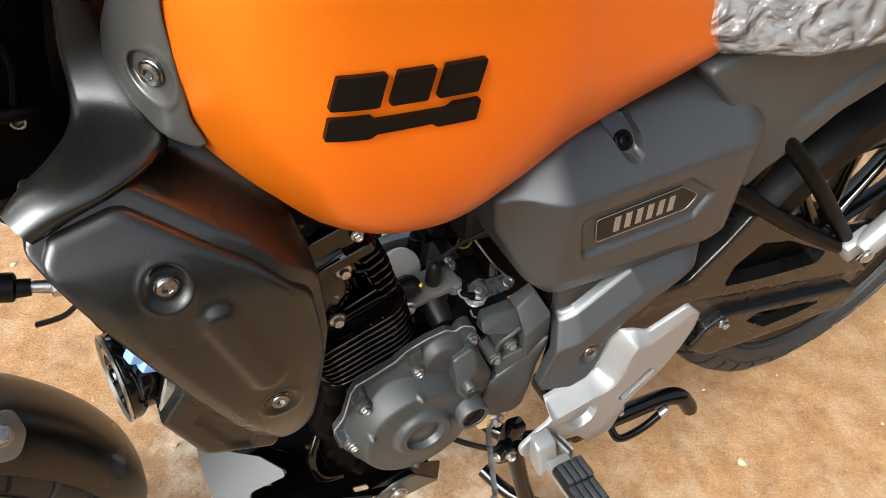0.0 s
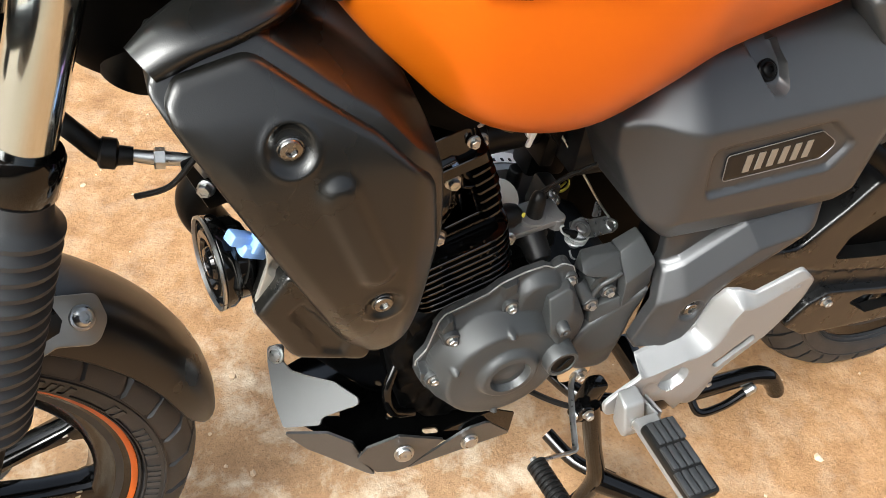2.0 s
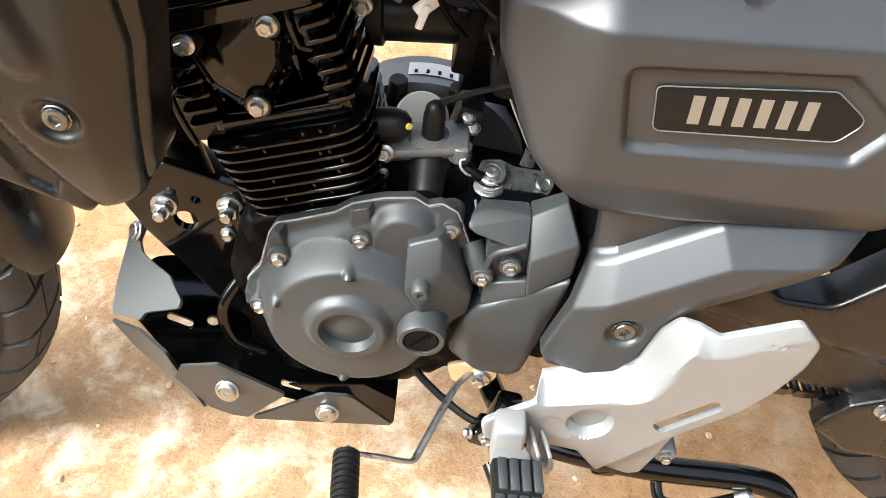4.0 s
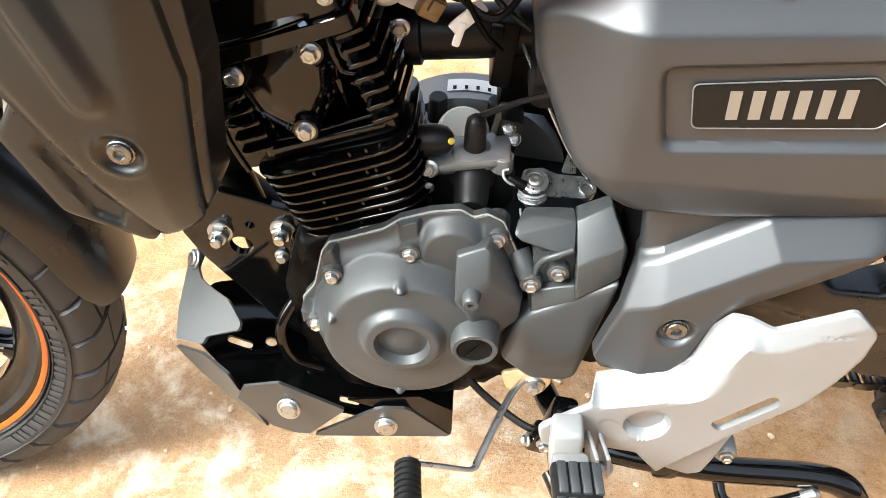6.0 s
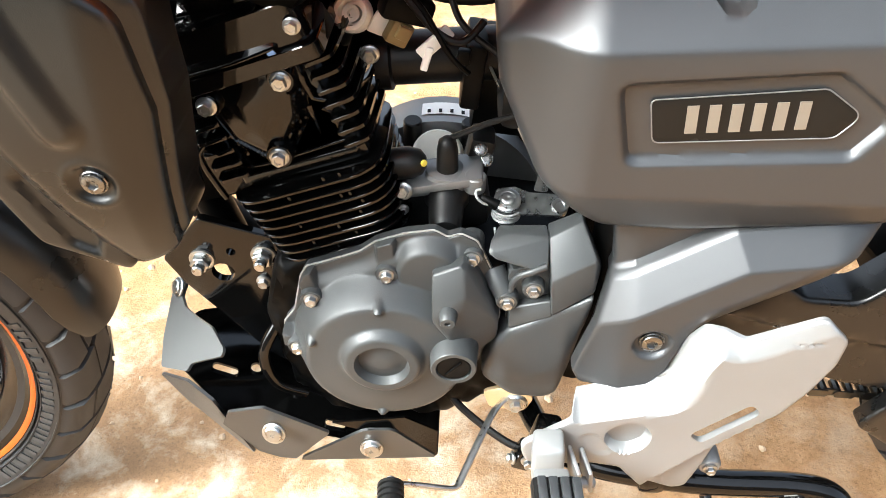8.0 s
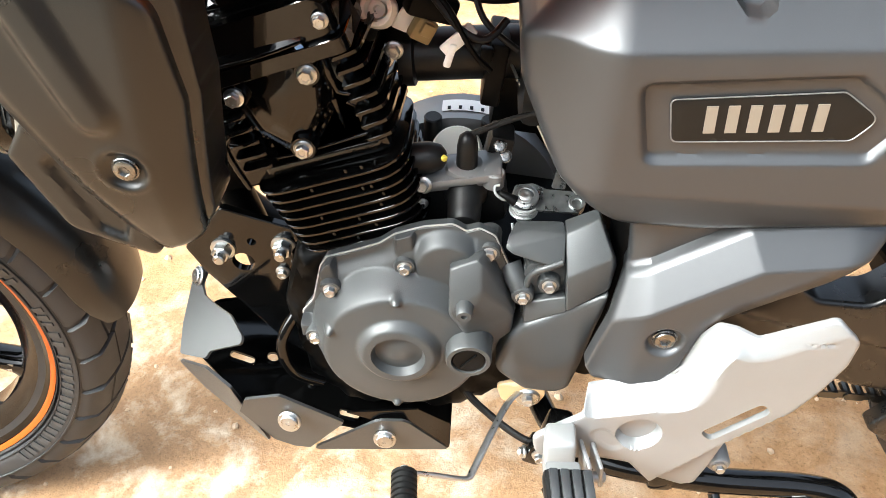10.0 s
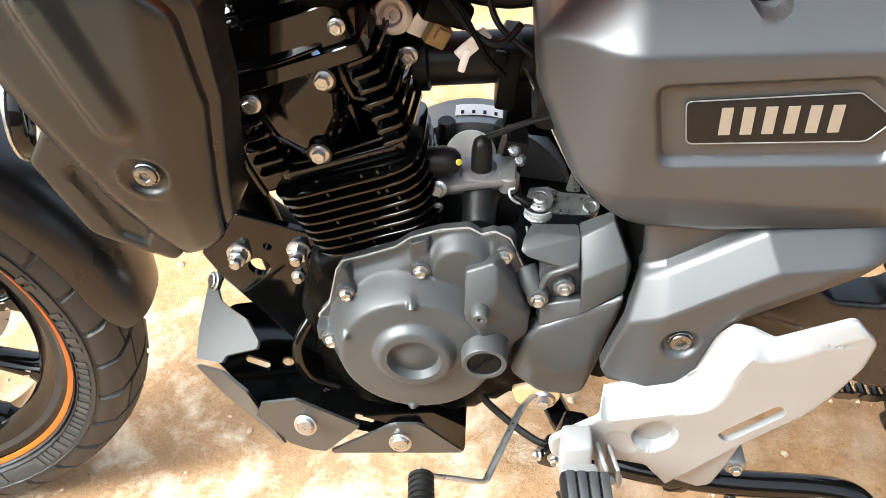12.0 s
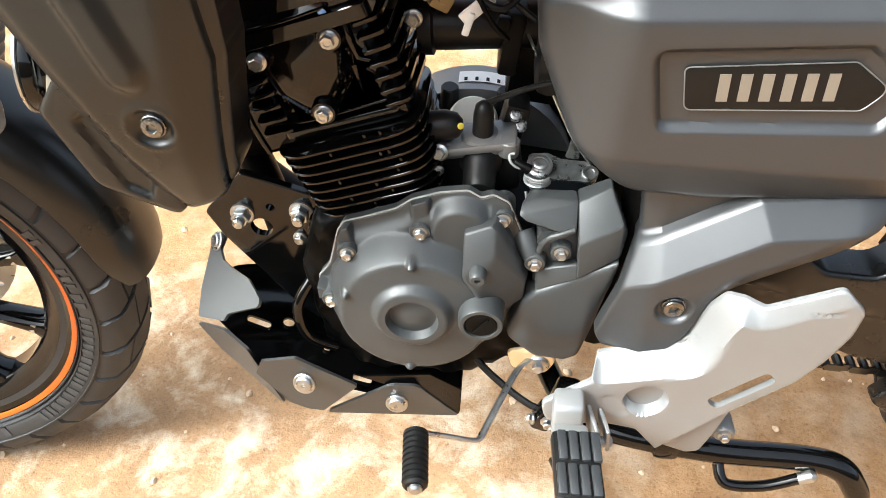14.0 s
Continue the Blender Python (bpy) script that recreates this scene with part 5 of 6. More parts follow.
bm = block(bmesh.new(), (0.372, -0.012, 0.665), (0.04, 0.02, 0.02), (0, 20, 20), 0.004)
part("plug", bm, SATIN, harness)
bm = block(bmesh.new(), (0.47, 0.02, 0.63), (0.05, 0.10, 0.12), (0, 0, 0), 0.01)
part("airbox_body", bm, RUBBER, bike, "black air box body")
bm = lathe(bmesh.new(), (0.5135, 0.0740, 0.468), (0, -1, 0.15), [(0.0115, -0.003), (0.0115, 0.0012), (0.0098, 0.0012), (0.0098, -0.003)], 24, caps=False)
rod(bm, (0.5085, 0.0738, 0.470), (0.5125, 0.0738, 0.464), 0.0014)
rod(bm, (0.5125, 0.0738, 0.464), (0.5190, 0.0734, 0.472), 0.0014)
part("yellow_ring_mark", bm, YELLOW, crankcase, "yellow paint mark")

# mounting plate ahead of the crankcase, with studs
bm = shell([(0.145, 0.425, 0.006), (0.186, 0.475, 0.006), (0.262, 0.452, 0.01), (0.285, 0.39, 0.01), (0.262, 0.275, 0.01), (0.230, 0.300, 0.01), (0.160, 0.395, 0.006)],
           lambda x, z: -0.036 + 0.0 * x, -0.028, 0.007, 0.01, 0.0015, [circle(0.199, 0.411, 0.011, 18), circle(0.210, 0.437, 0.0045, 12)])
mount = part("engine_mount", bm, GLOSS, bike, "gloss black engine mounting plate")
bolt("nut", (0.182, -0.037, 0.427), mount, 1.05)
bolt("nut", (0.240, -0.037, 0.435), mount, 1.05)
bolt("hex", (0.236, -0.037, 0.402), mount, 0.9)
bm = tube(bmesh.new(), [(0.255, -0.070, 0.385), (0.240, -0.085, 0.355), (0.248, -0.090, 0.320), (0.275, -0.085, 0.300)], 0.0055, 12)
part("oil_hose", bm, GLOSS, bike, "gloss black oil hose")
bm = lathe(bmesh.new(), (0.276, -0.03, 0.420), (0, -1, 0), [(0.030, 0), (0.030, 0.010), (0.025, 0.016), (0.023, 0.024), (0.016, 0.028), (0.014, 0.036), (0, 0.040)], 26)
part("oil_filter_boss", bm, GLOSS, crankcase)
bolt("hex", (0.261, -0.068, 0.377), crankcase, 1.0)

# skid plate: bent sheet panels on a slotted tray
TRAY0, TRAY1 = Vector((0.135, 0, 0.300)), Vector((0.405, 0, 0.222))


def tray_place(x, y, z):
    k = (x - 0.135) / 0.27
    p = TRAY0 + (TRAY1 - TRAY0) * k
    return (p.x, z, p.z + y + 0.008 * ss(0.3, 0.0, np.array(k)).item())


def long_hole(x, z, l, w):
    return rounded([(x - l, z - w), (x + l, z - w), (x + l, z + w), (x - l, z + w)], w * 0.95, 4)


bm = shell([(0.140, -0.06, 0.02), (0.200, -0.105, 0.01), (0.405, -0.100, 0.006), (0.405, 0.045, 0.006), (0.200, 0.050, 0.01), (0.140, 0.01, 0.02)], lambda x, z: 0.0 * x, 0.003, 0.01, 0.01, 0.0,
           [long_hole(0.185, -0.052, 0.012, 0.0045), circle(0.213, -0.040, 0.006, 14), circle(0.258, -0.060, 0.0045, 12), long_hole(0.300, -0.088, 0.010, 0.004), long_hole(0.375, -0.086, 0.008, 0.004), long_hole(0.23, 0.02, 0.014, 0.005)], tray_place)
skid = part("skid_plate", bm, GLOSS, bike, "black sheet metal skid plate with slots")
def skid_panel(name, corners, label="", mat=GREY_PAINT, radius=0.004):
    return part(name, flat_plate(bmesh.new(), corners, 0.003, radius), mat, skid, label)


skid_panel("front_wing", [(0.130, 0.013, 0.354), (0.127, -0.002, 0.344), (0.125, -0.039, 0.322), (0.129, -0.068, 0.309), (0.165, -0.089, 0.329), (0.168, -0.084, 0.335), (0.205, -0.096, 0.361), (0.206, -0.090, 0.365), (0.187, -0.062, 0.364), (0.164, -0.040, 0.355), (0.149, -0.024, 0.350), (0.142, -0.010, 0.352), (0.147, 0.005, 0.365)], "grey bent front wing", WING, 0.006)
skid_panel("bow_panel", [(0.130, -0.069, 0.306), (0.170, -0.100, 0.333), (0.194, -0.115, 0.320), (0.195, -0.114, 0.288), (0.226, -0.112, 0.240), (0.213, -0.108, 0.242), (0.174, -0.096, 0.262), (0.151, -0.081, 0.275)], "grey bent sheet bow")
skid_panel("flank_panel", [(0.199, -0.117, 0.290), (0.208, -0.121, 0.313), (0.243, -0.125, 0.326), (0.302, -0.121, 0.287), (0.262, -0.111, 0.228), (0.246, -0.111, 0.228), (0.226, -0.112, 0.238)])
skid_panel("rear_panel", [(0.262, -0.109, 0.221), (0.330, -0.114, 0.282), (0.337, -0.114, 0.285), (0.358, -0.114, 0.285), (0.364, -0.114, 0.281), (0.405, -0.102, 0.227)])
bm = sheet(bmesh.new(), [(0.303, -0.112, 0.290), (0.330, -0.111, 0.279), (0.360, -0.111, 0.281), (0.404, -0.101, 0.228), (0.404, -0.101, 0.268), (0.372, -0.104, 0.292)], 0.0025)
part("tray_lip", bm, GLOSS, skid)
bolt("pan", (0.250, -0.1290, 0.292), skid, 1.0, (-0.1, -0.93, 0.3))
bolt("pan", (0.340, -0.117, 0.256), skid, 1.0, (0, -0.97, 0.2))
bolt("pan", (0.136, -0.004, 0.358), skid, 0.9, (-0.7, -0.5, 0.5))

# gear lever
bm = bmesh.new()
lathe(bm, (0.476, -0.095, 0.326), (0, -1, 0), [(0.012, 0), (0.012, 0.014), (0.010, 0.016), (0, 0.016)], 20)
pts = [(0.466, -0.112, 0.336), (0.455, -0.126, 0.334), (0.440, -0.160, 0.330), (0.427, -0.192, 0.327), (0.423, -0.200, 0.327), (0.415, -0.2025, 0.329), (0.395, -0.204, 0.334), (0.366, -0.206, 0.339)]
tube(bm, pts, 0.0038, 10, 6, 0.6)
rod(bm, (0.368, -0.200, 0.337), (0.374, -0.262, 0.341), 0.004)
lever = part("gear_lever", bm, ZINC, bike, "bare metal gear lever with ribbed rubber")
bm = bmesh.new()
prof = [(0.006, 0.0)]
for i in range(9):
    prof += [(0.0112, 0.001 + 0.0056 * i), (0.0112, 0.0040 + 0.0056 * i), (0.0094, 0.0046 + 0.0056 * i), (0.0094, 0.0054 + 0.0056 * i)]
prof += [(0.0105, 0.0520), (0.0085, 0.0540), (0.0, 0.0545)]
lathe(bm, (0.3685, -0.206, 0.3375), (0.09, -1, 0.05), prof, 20)
part("lever_rubber", bm, RUBBER, lever, "ribbed black lever rubber")
bm = lathe(bmesh.new(), (0.3735, -0.2605, 0.3405), (0.09, -1, 0.05), [(0.0062, 0), (0.0062, 0.002), (0.004, 0.004), (0, 0.0042)], 14)
part("lever_tip", bm, ZINC, lever)
bm = shell([(0.445, 0.340, 0.006), (0.452, 0.318, 0.008), (0.485, 0.312, 0.01), (0.494, 0.335, 0.01), (0.470, 0.350, 0.006)], lambda x, z: -0.108 + 0.0 * x, -0.104, 0.006, 0.006, 0.001)
part("lever_bracket", bm, TAN, lever, "tan plated lever bracket")
bolt("hex", (0.476, -0.110, 0.327), lever, 1.0)
bm = tube(bmesh.new(), [(0.405, -0.06, 0.33), (0.415, -0.075, 0.295), (0.440, -0.09, 0.275), (0.478, -0.11, 0.262), (0.50, -0.11, 0.262)], 0.004, 8)
part("side_stand_wire", bm, RUBBER, bike)

# side stand, centre stand with its tang
bm = bmesh.new()
tube(bm, [(0.507, -0.115, 0.262), (0.525, -0.130, 0.180), (0.545, -0.140, 0.100), (0.541, -0.134, 0.016)], [0.013, 0.012, 0.013, 0.012], 14)
block(bm, (0.540, -0.134, 0.006), (0.06, 0.035, 0.012), (0, 0, 20), 0.004)
tube(bm, [(0.548, -0.136, 0.090), (0.620, -0.178, 0.064), (0.690, -0.222, 0.046)], [0.019, 0.014, 0.008], 14)
tube(bm, [(0.688, -0.221, 0.046), (0.702, -0.232, 0.040), (0.716, -0.254, 0.026), (0.729, -0.272, 0.012)], [0.0075, 0.0065, 0.006, 0.0055], 10)
tube(bm, [(0.531, -0.034, 0.060), (0.555, -0.085, 0.050), (0.590, -0.135, 0.062)], 0.011, 12)
block(bm, (0.508, -0.108, 0.276), (0.026, 0.022, 0.05), (0, 10, 0), 0.006)
block(bm, (0.490, -0.120, 0.262), (0.02, 0.02, 0.03), (0, 20, 0), 0.004)
side_stand = part("side_stand", bm, GLOSS, bike, "gloss black side stand, folded out")
bolt("hex", (0.493, -0.132, 0.268), side_stand, 1.0)
bolt("hex", (0.478, -0.125, 0.262), side_stand, 0.8, (-1, -0.2, 0.2))
bm = bmesh.new()
tube(bm, [(0.480, 0.02, 0.235), (0.515, -0.07, 0.228), (0.560, -0.105, 0.228), (0.660, -0.118, 0.226), (0.760, -0.122, 0.230), (0.795, -0.128, 0.226), (0.815, -0.135, 0.205), (0.822, -0.138, 0.192)], [0.013, 0.013, 0.013, 0.0135, 0.0135, 0.0135, 0.013, 0.012], 16)
tube(bm, [(0.676, -0.125, 0.212), (0.684, -0.140, 0.200), (0.720, -0.142, 0.204), (0.752, -0.140, 0.220)], 0.006, 10)
block(bm, (0.62, -0.07, 0.228), (0.03, 0.12, 0.03), (0, 0, 0), 0.008)
centre_stand = part("centre_stand", bm, GLOSS, bike, "gloss black centre stand, folded up")
bm = lathe(bmesh.new(), (0.752, -0.140, 0.219), (0.6, 0, 0.4), [(0.0066, 0), (0.0066, 0.014), (0.003, 0.018)], 12)
part("worn_tip", bm, STEEL, centre_stand)
bm = lathe(bmesh.new(), (0.660, -0.12, 0.283), (0, -1, 0), [(0.011, 0), (0.011, 0.018), (0.009, 0.021), (0, 0.021)], 20)
boss = part("stand_pivot", bm, SILVER, bike)
bolt("hex", (0.660, -0.142, 0.283), boss, 0.8)

# ---- front end: wheel, fork, mudguard ----
WYAW = radians(8.3)
WN = Vector((-math.sin(WYAW), math.cos(WYAW), 0))       # across the wheel, to the far side
WE = Vector((math.cos(WYAW), math.sin(WYAW), 0))        # to the rear
WC = Vector((-0.2573, -0.0374, 0.290))
TR = 0.297


def wheel_point(c, e, n, r, a, w):
    return c + (e * math.cos(a) + Vector((0, 0, 1)) * math.sin(a)) * r + n * w


def build_wheel(name, c, e, n, tr, half, rim_r, spokes, turn, label):
    """Tyre, cast rim with a stripe, spokes and hub. Returns the wheel part."""
    steps = 96
    hub_bm = lathe(bmesh.new(), c - n * 0.045, n, [(0.020, 0), (0.034, 0.004), (0.036, 0.02), (0.030, 0.03), (0.030, 0.06), (0.040, 0.07), (0.040, 0.09)], 28)
    wheel = part(name, hub_bm, GLOSS, bike, label)
    wall = tr - rim_r
    prof = [(rim_r * 0.93, -half * 0.55), (rim_r * 1.02, -half * 0.66), (rim_r + wall * 0.20, -half * 0.90), (rim_r + wall * 0.36, -half * 0.985), (rim_r + wall * 0.45, -half), (rim_r + wall * 0.50, -half * 0.955),
            (tr - half * 0.44 - 0.003, -half * 0.86), (tr - half * 0.16 - 0.004, -half * 0.57), (tr - half * 0.03 - 0.004, -half * 0.25), (tr - 0.004, 0)]
    prof = smooth_line(prof, 4)
    prof = list(prof) + [np.array((p[0], -p[1])) for p in prof[-2::-1]]
    bm = bmesh.new()
    loft(bm, [[wheel_point(c, e, n, p[0], 2 * math.pi * k / steps, p[1]) for p in prof] for k in range(steps)] + [[wheel_point(c, e, n, p[0], 0, p[1]) for p in prof]], False, False)
    bmesh.ops.remove_doubles(bm, verts=bm.verts, dist=1e-5)
    tyre = part("tyre", bm, TYRE, wheel, "black road tyre with block tread")
    # tread: slanting raised blocks over both shoulders
    count = 32
    for s in (-1, 1):
        bm = bmesh.new()
        for k in range(count):
            a0 = 2 * math.pi * (k + (0.5 if s > 0 else 0)) / count
            da = 2 * math.pi / count * 0.435

            def tread(a, w, h):
                q = abs(w)
                r = np.interp(q, [0, 0.25 * half, 0.58 * half, 0.90 * half, half], [tr, tr - half * 0.03, tr - half * 0.16, tr - half * 0.42, tr - half * 0.74])
                return wheel_point(c, e, n, r + h, a, w * (1 + h * 4))

            for w0, w1, off in ((0.02, 0.50 + 0.14 * (k % 2), 0.0), (0.54 + 0.14 * (k % 2), 1.0, 0.0)):
                rowsb = []
                for u in (0, 0.35, 0.7, 1):
                    w = s * half * (w0 + (w1 - w0) * u)
                    mid = a0 + off * 2 * math.pi / count - 0.20 * (w0 + (w1 - w0) * u)
                    wd = da * (1.0 - 0.06 * (k % 2) * u)
                    rowsb.append((mid - wd, mid + wd, w))
                top = [(bm.verts.new(tread(p, w, 0.0030)), bm.verts.new(tread(q, w, 0.0030))) for p, q, w in rowsb]
                low = [(bm.verts.new(tread(p, w, -0.006)), bm.verts.new(tread(q, w, -0.006))) for p, q, w in rowsb]
                for i in range(3):
                    bm.faces.new((top[i][0], top[i][1], top[i + 1][1], top[i + 1][0]))
                    bm.faces.new((top[i][0], top[i + 1][0], low[i + 1][0], low[i][0]))
                    bm.faces.new((top[i][1], low[i][1], low[i + 1][1], top[i + 1][1]))
                for i in (0, 3):
                    bm.faces.new((top[i][0], low[i][0], low[i][1], top[i][1]))
        part("tread", bm, TYRE, wheel)
    # moulded side wall writing: plain bars
    rm = rim_r + wall * 0.27
    marks = random.Random(5)
    a = 0.0
    while a < 6.2 and name == "front_wheel":
        d = marks.uniform(0.020, 0.036)
        if marks.random() < 0.16:
            a += marks.uniform(0.10, 0.22)
        P = [wheel_point(c, e, n, rm + dr, a + da, -half * w) for da, dr, w in ((-d * 0.6, -0.0065, 0.905), (d * 0.3, -0.0065, 0.905), (d * 0.6, 0.0065, 0.99), (-d * 0.3, 0.0065, 0.99))]
        part("side_wall_bar", sheet(bmesh.new(), P, 0.0022), TYRE_PRINT, wheel)
        a += d * marks.uniform(1.5, 2.0)
    for f, w in ((0.10, 0.78), (0.16, 0.86), (0.43, 1.0)):
        r = rim_r + (tr - rim_r) * f
        bm = bmesh.new()
        ringp = [(r - 0.0012, -half * w + 0.002), (r - 0.0006, -half * w - 0.0022), (r + 0.0006, -half * w - 0.0022), (r + 0.0012, -half * w + 0.002)]
        loft(bm, [[wheel_point(c, e, n, p[0], 2 * math.pi * k / steps, p[1]) for p in ringp] for k in range(steps + 1)], False, False)
        part("side_wall_ring", bm, TYRE, wheel)
    # rim
    prof = [(rim_r * 0.84, -half * 0.30), (rim_r * 0.87, -half * 0.46), (rim_r * 0.955, -half * 0.56), (rim_r * 1.02, -half * 0.70), (rim_r * 1.045, -half * 0.72), (rim_r * 1.045, -half * 0.5), (rim_r * 0.9, -half * 0.2)]
    prof = prof + [(r, -w) for r, w in prof[::-1]]
    bm = bmesh.new()
    loft(bm, [[wheel_point(c, e, n, p[0], 2 * math.pi * k / steps, p[1]) for p in prof + prof[:1]] for k in range(steps + 1)], False, False)
    bmesh.ops.remove_doubles(bm, verts=bm.verts, dist=1e-5)
    rim_ob = part("rim", bm, GLOSS, wheel, "gloss black cast rim")
    if name == "front_wheel":
        bm = bmesh.new()
        sp = [(rim_r * 0.995, -half * 0.69), (rim_r * 1.014, -half * 0.748), (rim_r * 1.024, -half * 0.748), (rim_r * 1.026, -half * 0.70)]
        loft(bm, [[wheel_point(c, e, n, p[0], 2 * math.pi * k / steps, p[1]) for p in sp + sp[:1]] for k in range(steps + 1)], False, False)
        bmesh.ops.remove_doubles(bm, verts=bm.verts, dist=1e-5)
        part("rim_stripe", bm, STRIPE, wheel, "orange rim stripe")
    for k in range(spokes):
        a = radians(turn + 360 / spokes * k)
        bm = bmesh.new()
        rings = []
        for r, w, d in ((0.03, 0.012, 0.022), (0.07, 0.0085, 0.017), (rim_r * 0.62, 0.0075, 0.014), (rim_r * 0.80, 0.011, 0.016), (rim_r * 0.88, 0.022, 0.020)):
            mid = wheel_point(c, e, n, r, a, 0)
            tv = (e * -math.sin(a) + Vector((0, 0, 1)) * math.cos(a))
            rings.append([mid + tv * w * math.cos(q) * (abs(math.cos(q)) ** -0.4 if abs(math.cos(q)) > 1e-3 else 0) + n * d * math.sin(q) for q in (2 * math.pi * i / 12 + 0.13 for i in range(12))])
        loft(bm, rings, True)
        spoke = part("spoke", bm, GLOSS, wheel)
        tv = e * -math.sin(a) + Vector((0, 0, 1)) * math.cos(a)
        tip = [wheel_point(c, e, n, r, a, 0) + tv * u - n * d for r, u, d in ((rim_r * 0.735, 0.004, 0.0135), (rim_r * 0.735, -0.004, 0.0135), (rim_r * 0.80, 0.0065, 0.0155), (rim_r * 0.80, -0.0065, 0.0155), (rim_r * 0.735, 0.004, 0.008), (rim_r * 0.735, -0.004, 0.008), (rim_r * 0.80, 0.0065, 0.008), (rim_r * 0.80, -0.0065, 0.008))]
        part("spoke_tip", hull(bmesh.new(), tip, 0.001, 2), STEEL, spoke, "bright machined spoke end")
    return wheel


front_wheel = build_wheel("front_wheel", WC, WE, WN, TR, 0.050, 0.222, 10, 12.0, "front wheel with orange rim stripe")
# brake disc on its far side
bm = bmesh.new()
holes = []
outer = circle(0, 0, 0.132, 48)
for k in range(30):
    a = 2 * math.pi * k / 30
    r = 0.121 if k % 2 else 0.106
    holes.append(circle(r * math.cos(a), r * math.sin(a), 0.0035, 8))
holes.append(circle(0, 0, 0.080, 30))
shell([(p[0], p[1], 0) for p in outer], lambda x, z: 0.0 * x, 0.004, 0.012, 0, 0, holes, lambda x, y, z: tuple(WC + WE * x + Vector((0, 0, z)) + WN * (0.062 + y)), bm=bm)
part("brake_disc", bm, STEEL, front_wheel, "drilled steel brake disc")

# fork legs
FD = Vector((0.080, 0.012, 0.209)).normalized()      # up the fork
LEG = Vector((-0.1915, -0.103, 0.310))
for s, far in ((-1, False), (1, True)):
    foot = LEG + WN * (0.200 if far else 0.0)

    def up(d, o=0.0, foot=foot):
        return foot + FD * d + WE * o

    bm = lathe(bmesh.new(), up(0.36), FD, [(0.0205, 0), (0.0205, 0.46)], 36)
    leg = part("fork_leg", bm, CHROME, bike, "chromed fork tube with black rubber gaiter")
    bm = rod(bmesh.new(), Vector((WC.x, foot.y - 0.016, WC.z)), Vector((WC.x, foot.y + 0.016, WC.z)), 0.024)
    tube(bm, [up(0.10), up(0.05, -0.02), Vector((WC.x, foot.y, WC.z))], [0.024, 0.022, 0.020], 14)
    part("axle_lug", bm, SATIN, leg)
    bm = lathe(bmesh.new(), up(0.03), FD, [(0.020, 0), (0.027, 0.01), (0.027, 0.19), (0.024, 0.21)], 28)
    part("fork_slider", bm, SATIN, leg)
    bm = lathe(bmesh.new(), up(0.414), FD, [(0.0245, 0), (0.0275, 0.004), (0.0275, 0.034), (0.0255, 0.038), (0.021, 0.038)], 32)
    part("gaiter_clamp", bm, GLOSS, leg)
    prof = [(0.022, 0.0)]
    for i in range(15):
        r = 0.0420 - 0.0004 * i
        prof += [(r - 0.006, 0.0145 * i + 0.001), (r, 0.0145 * i + 0.0055), (r, 0.0145 * i + 0.0095), (r - 0.006, 0.0145 * i + 0.0142)]
    prof += [(0.027, 0.222), (0.025, 0.236), (0.0215, 0.238)]
    bm = lathe(bmesh.new(), up(0.178), FD, prof, 36)
    part("gaiter", bm, GAITER, leg, "pleated black rubber gaiter")
    bm = lathe(bmesh.new(), up(0.676), FD, [(0.024, 0), (0.034, 0.003), (0.034, 0.040), (0.030, 0.044)], 32)
    part("lower_clamp", bm, SATIN, leg)
bm = bmesh.new()
a, c = LEG + FD * 0.70, LEG + WN * 0.200 + FD * 0.70
block(bm, (a + c) / 2 + WE * 0.02, (0.07, 0.19, 0.04), (0, -25, 6), 0.01)
lathe(bm, (0.045, 0.008, 0.72), (0.25, 0, 0.64), [(0.025, 0), (0.029, 0.01), (0.029, 0.28), (0.025, 0.29)], 24)
yoke = part("fork_yoke", bm, SATIN, bike, "black fork yoke and steering head")

# mudguard over the tyre
def guard_section(a, r0, half_w, drop):
    pts = []
    for u in np.linspace(-1, 1, 15):
        w = half_w * math.sin(u * math.pi / 2)
        r = r0 - drop * (1 - math.cos(u * math.pi / 2)) ** 1.2
        pts.append((r, w))
    inner = [(r - 0.003, w * 0.95) for r, w in pts[::-1]]
    return [wheel_point(WC, WE, WN, r, a, w) for r, w in pts + inner]


bm = bmesh.new()
rings = []
for a in np.linspace(radians(172), radians(6), 44):
    t = min(1, max(0, (radians(17) - a) / radians(11)))
    tail = math.sqrt(max(0, 1 - t * t * 0.75))
    rings.append(guard_section(a, 0.331 - 0.012 * (1 - tail), 0.062 * (0.65 + 0.35 * tail), 0.036 * tail + 0.004))
loft(bm, rings, True)
guard = part("front_mudguard", bm, PLASTIC, bike, "matt black front mudguard")
# its champagne stay with bolt: a plate on the guard's flank that runs down to the fork
GN = Vector((0.46, -0.62, 0.63)).normalized()
GO = Vector((-0.035, -0.050, 0.527))
GU = (FD - GN * FD.dot(GN)).normalized()
GV = GU.cross(GN)


def stay_place(x, y, z):
    return tuple(GO + GV * x + GU * z - GN * y - GN * 4.0 * (x * x))


bm = shell([(-0.022, -0.022, 0.010), (0.012, -0.026, 0.016), (0.024, -0.004, 0.014), (0.016, 0.020, 0.010), (-0.030, 0.022, 0.008), (-0.085, 0.026, 0.008), (-0.110, -0.010, 0.008), (-0.096, -0.120, 0.008), (-0.076, -0.122, 0.008), (-0.070, -0.046, 0.014)],
           lambda x, z: -0.003 - 0.002 * disc(x, z, 0.0, 0.0, 0.012, 0.006), 0.0, 0.006, 0.008, 0.0012, place=stay_place)
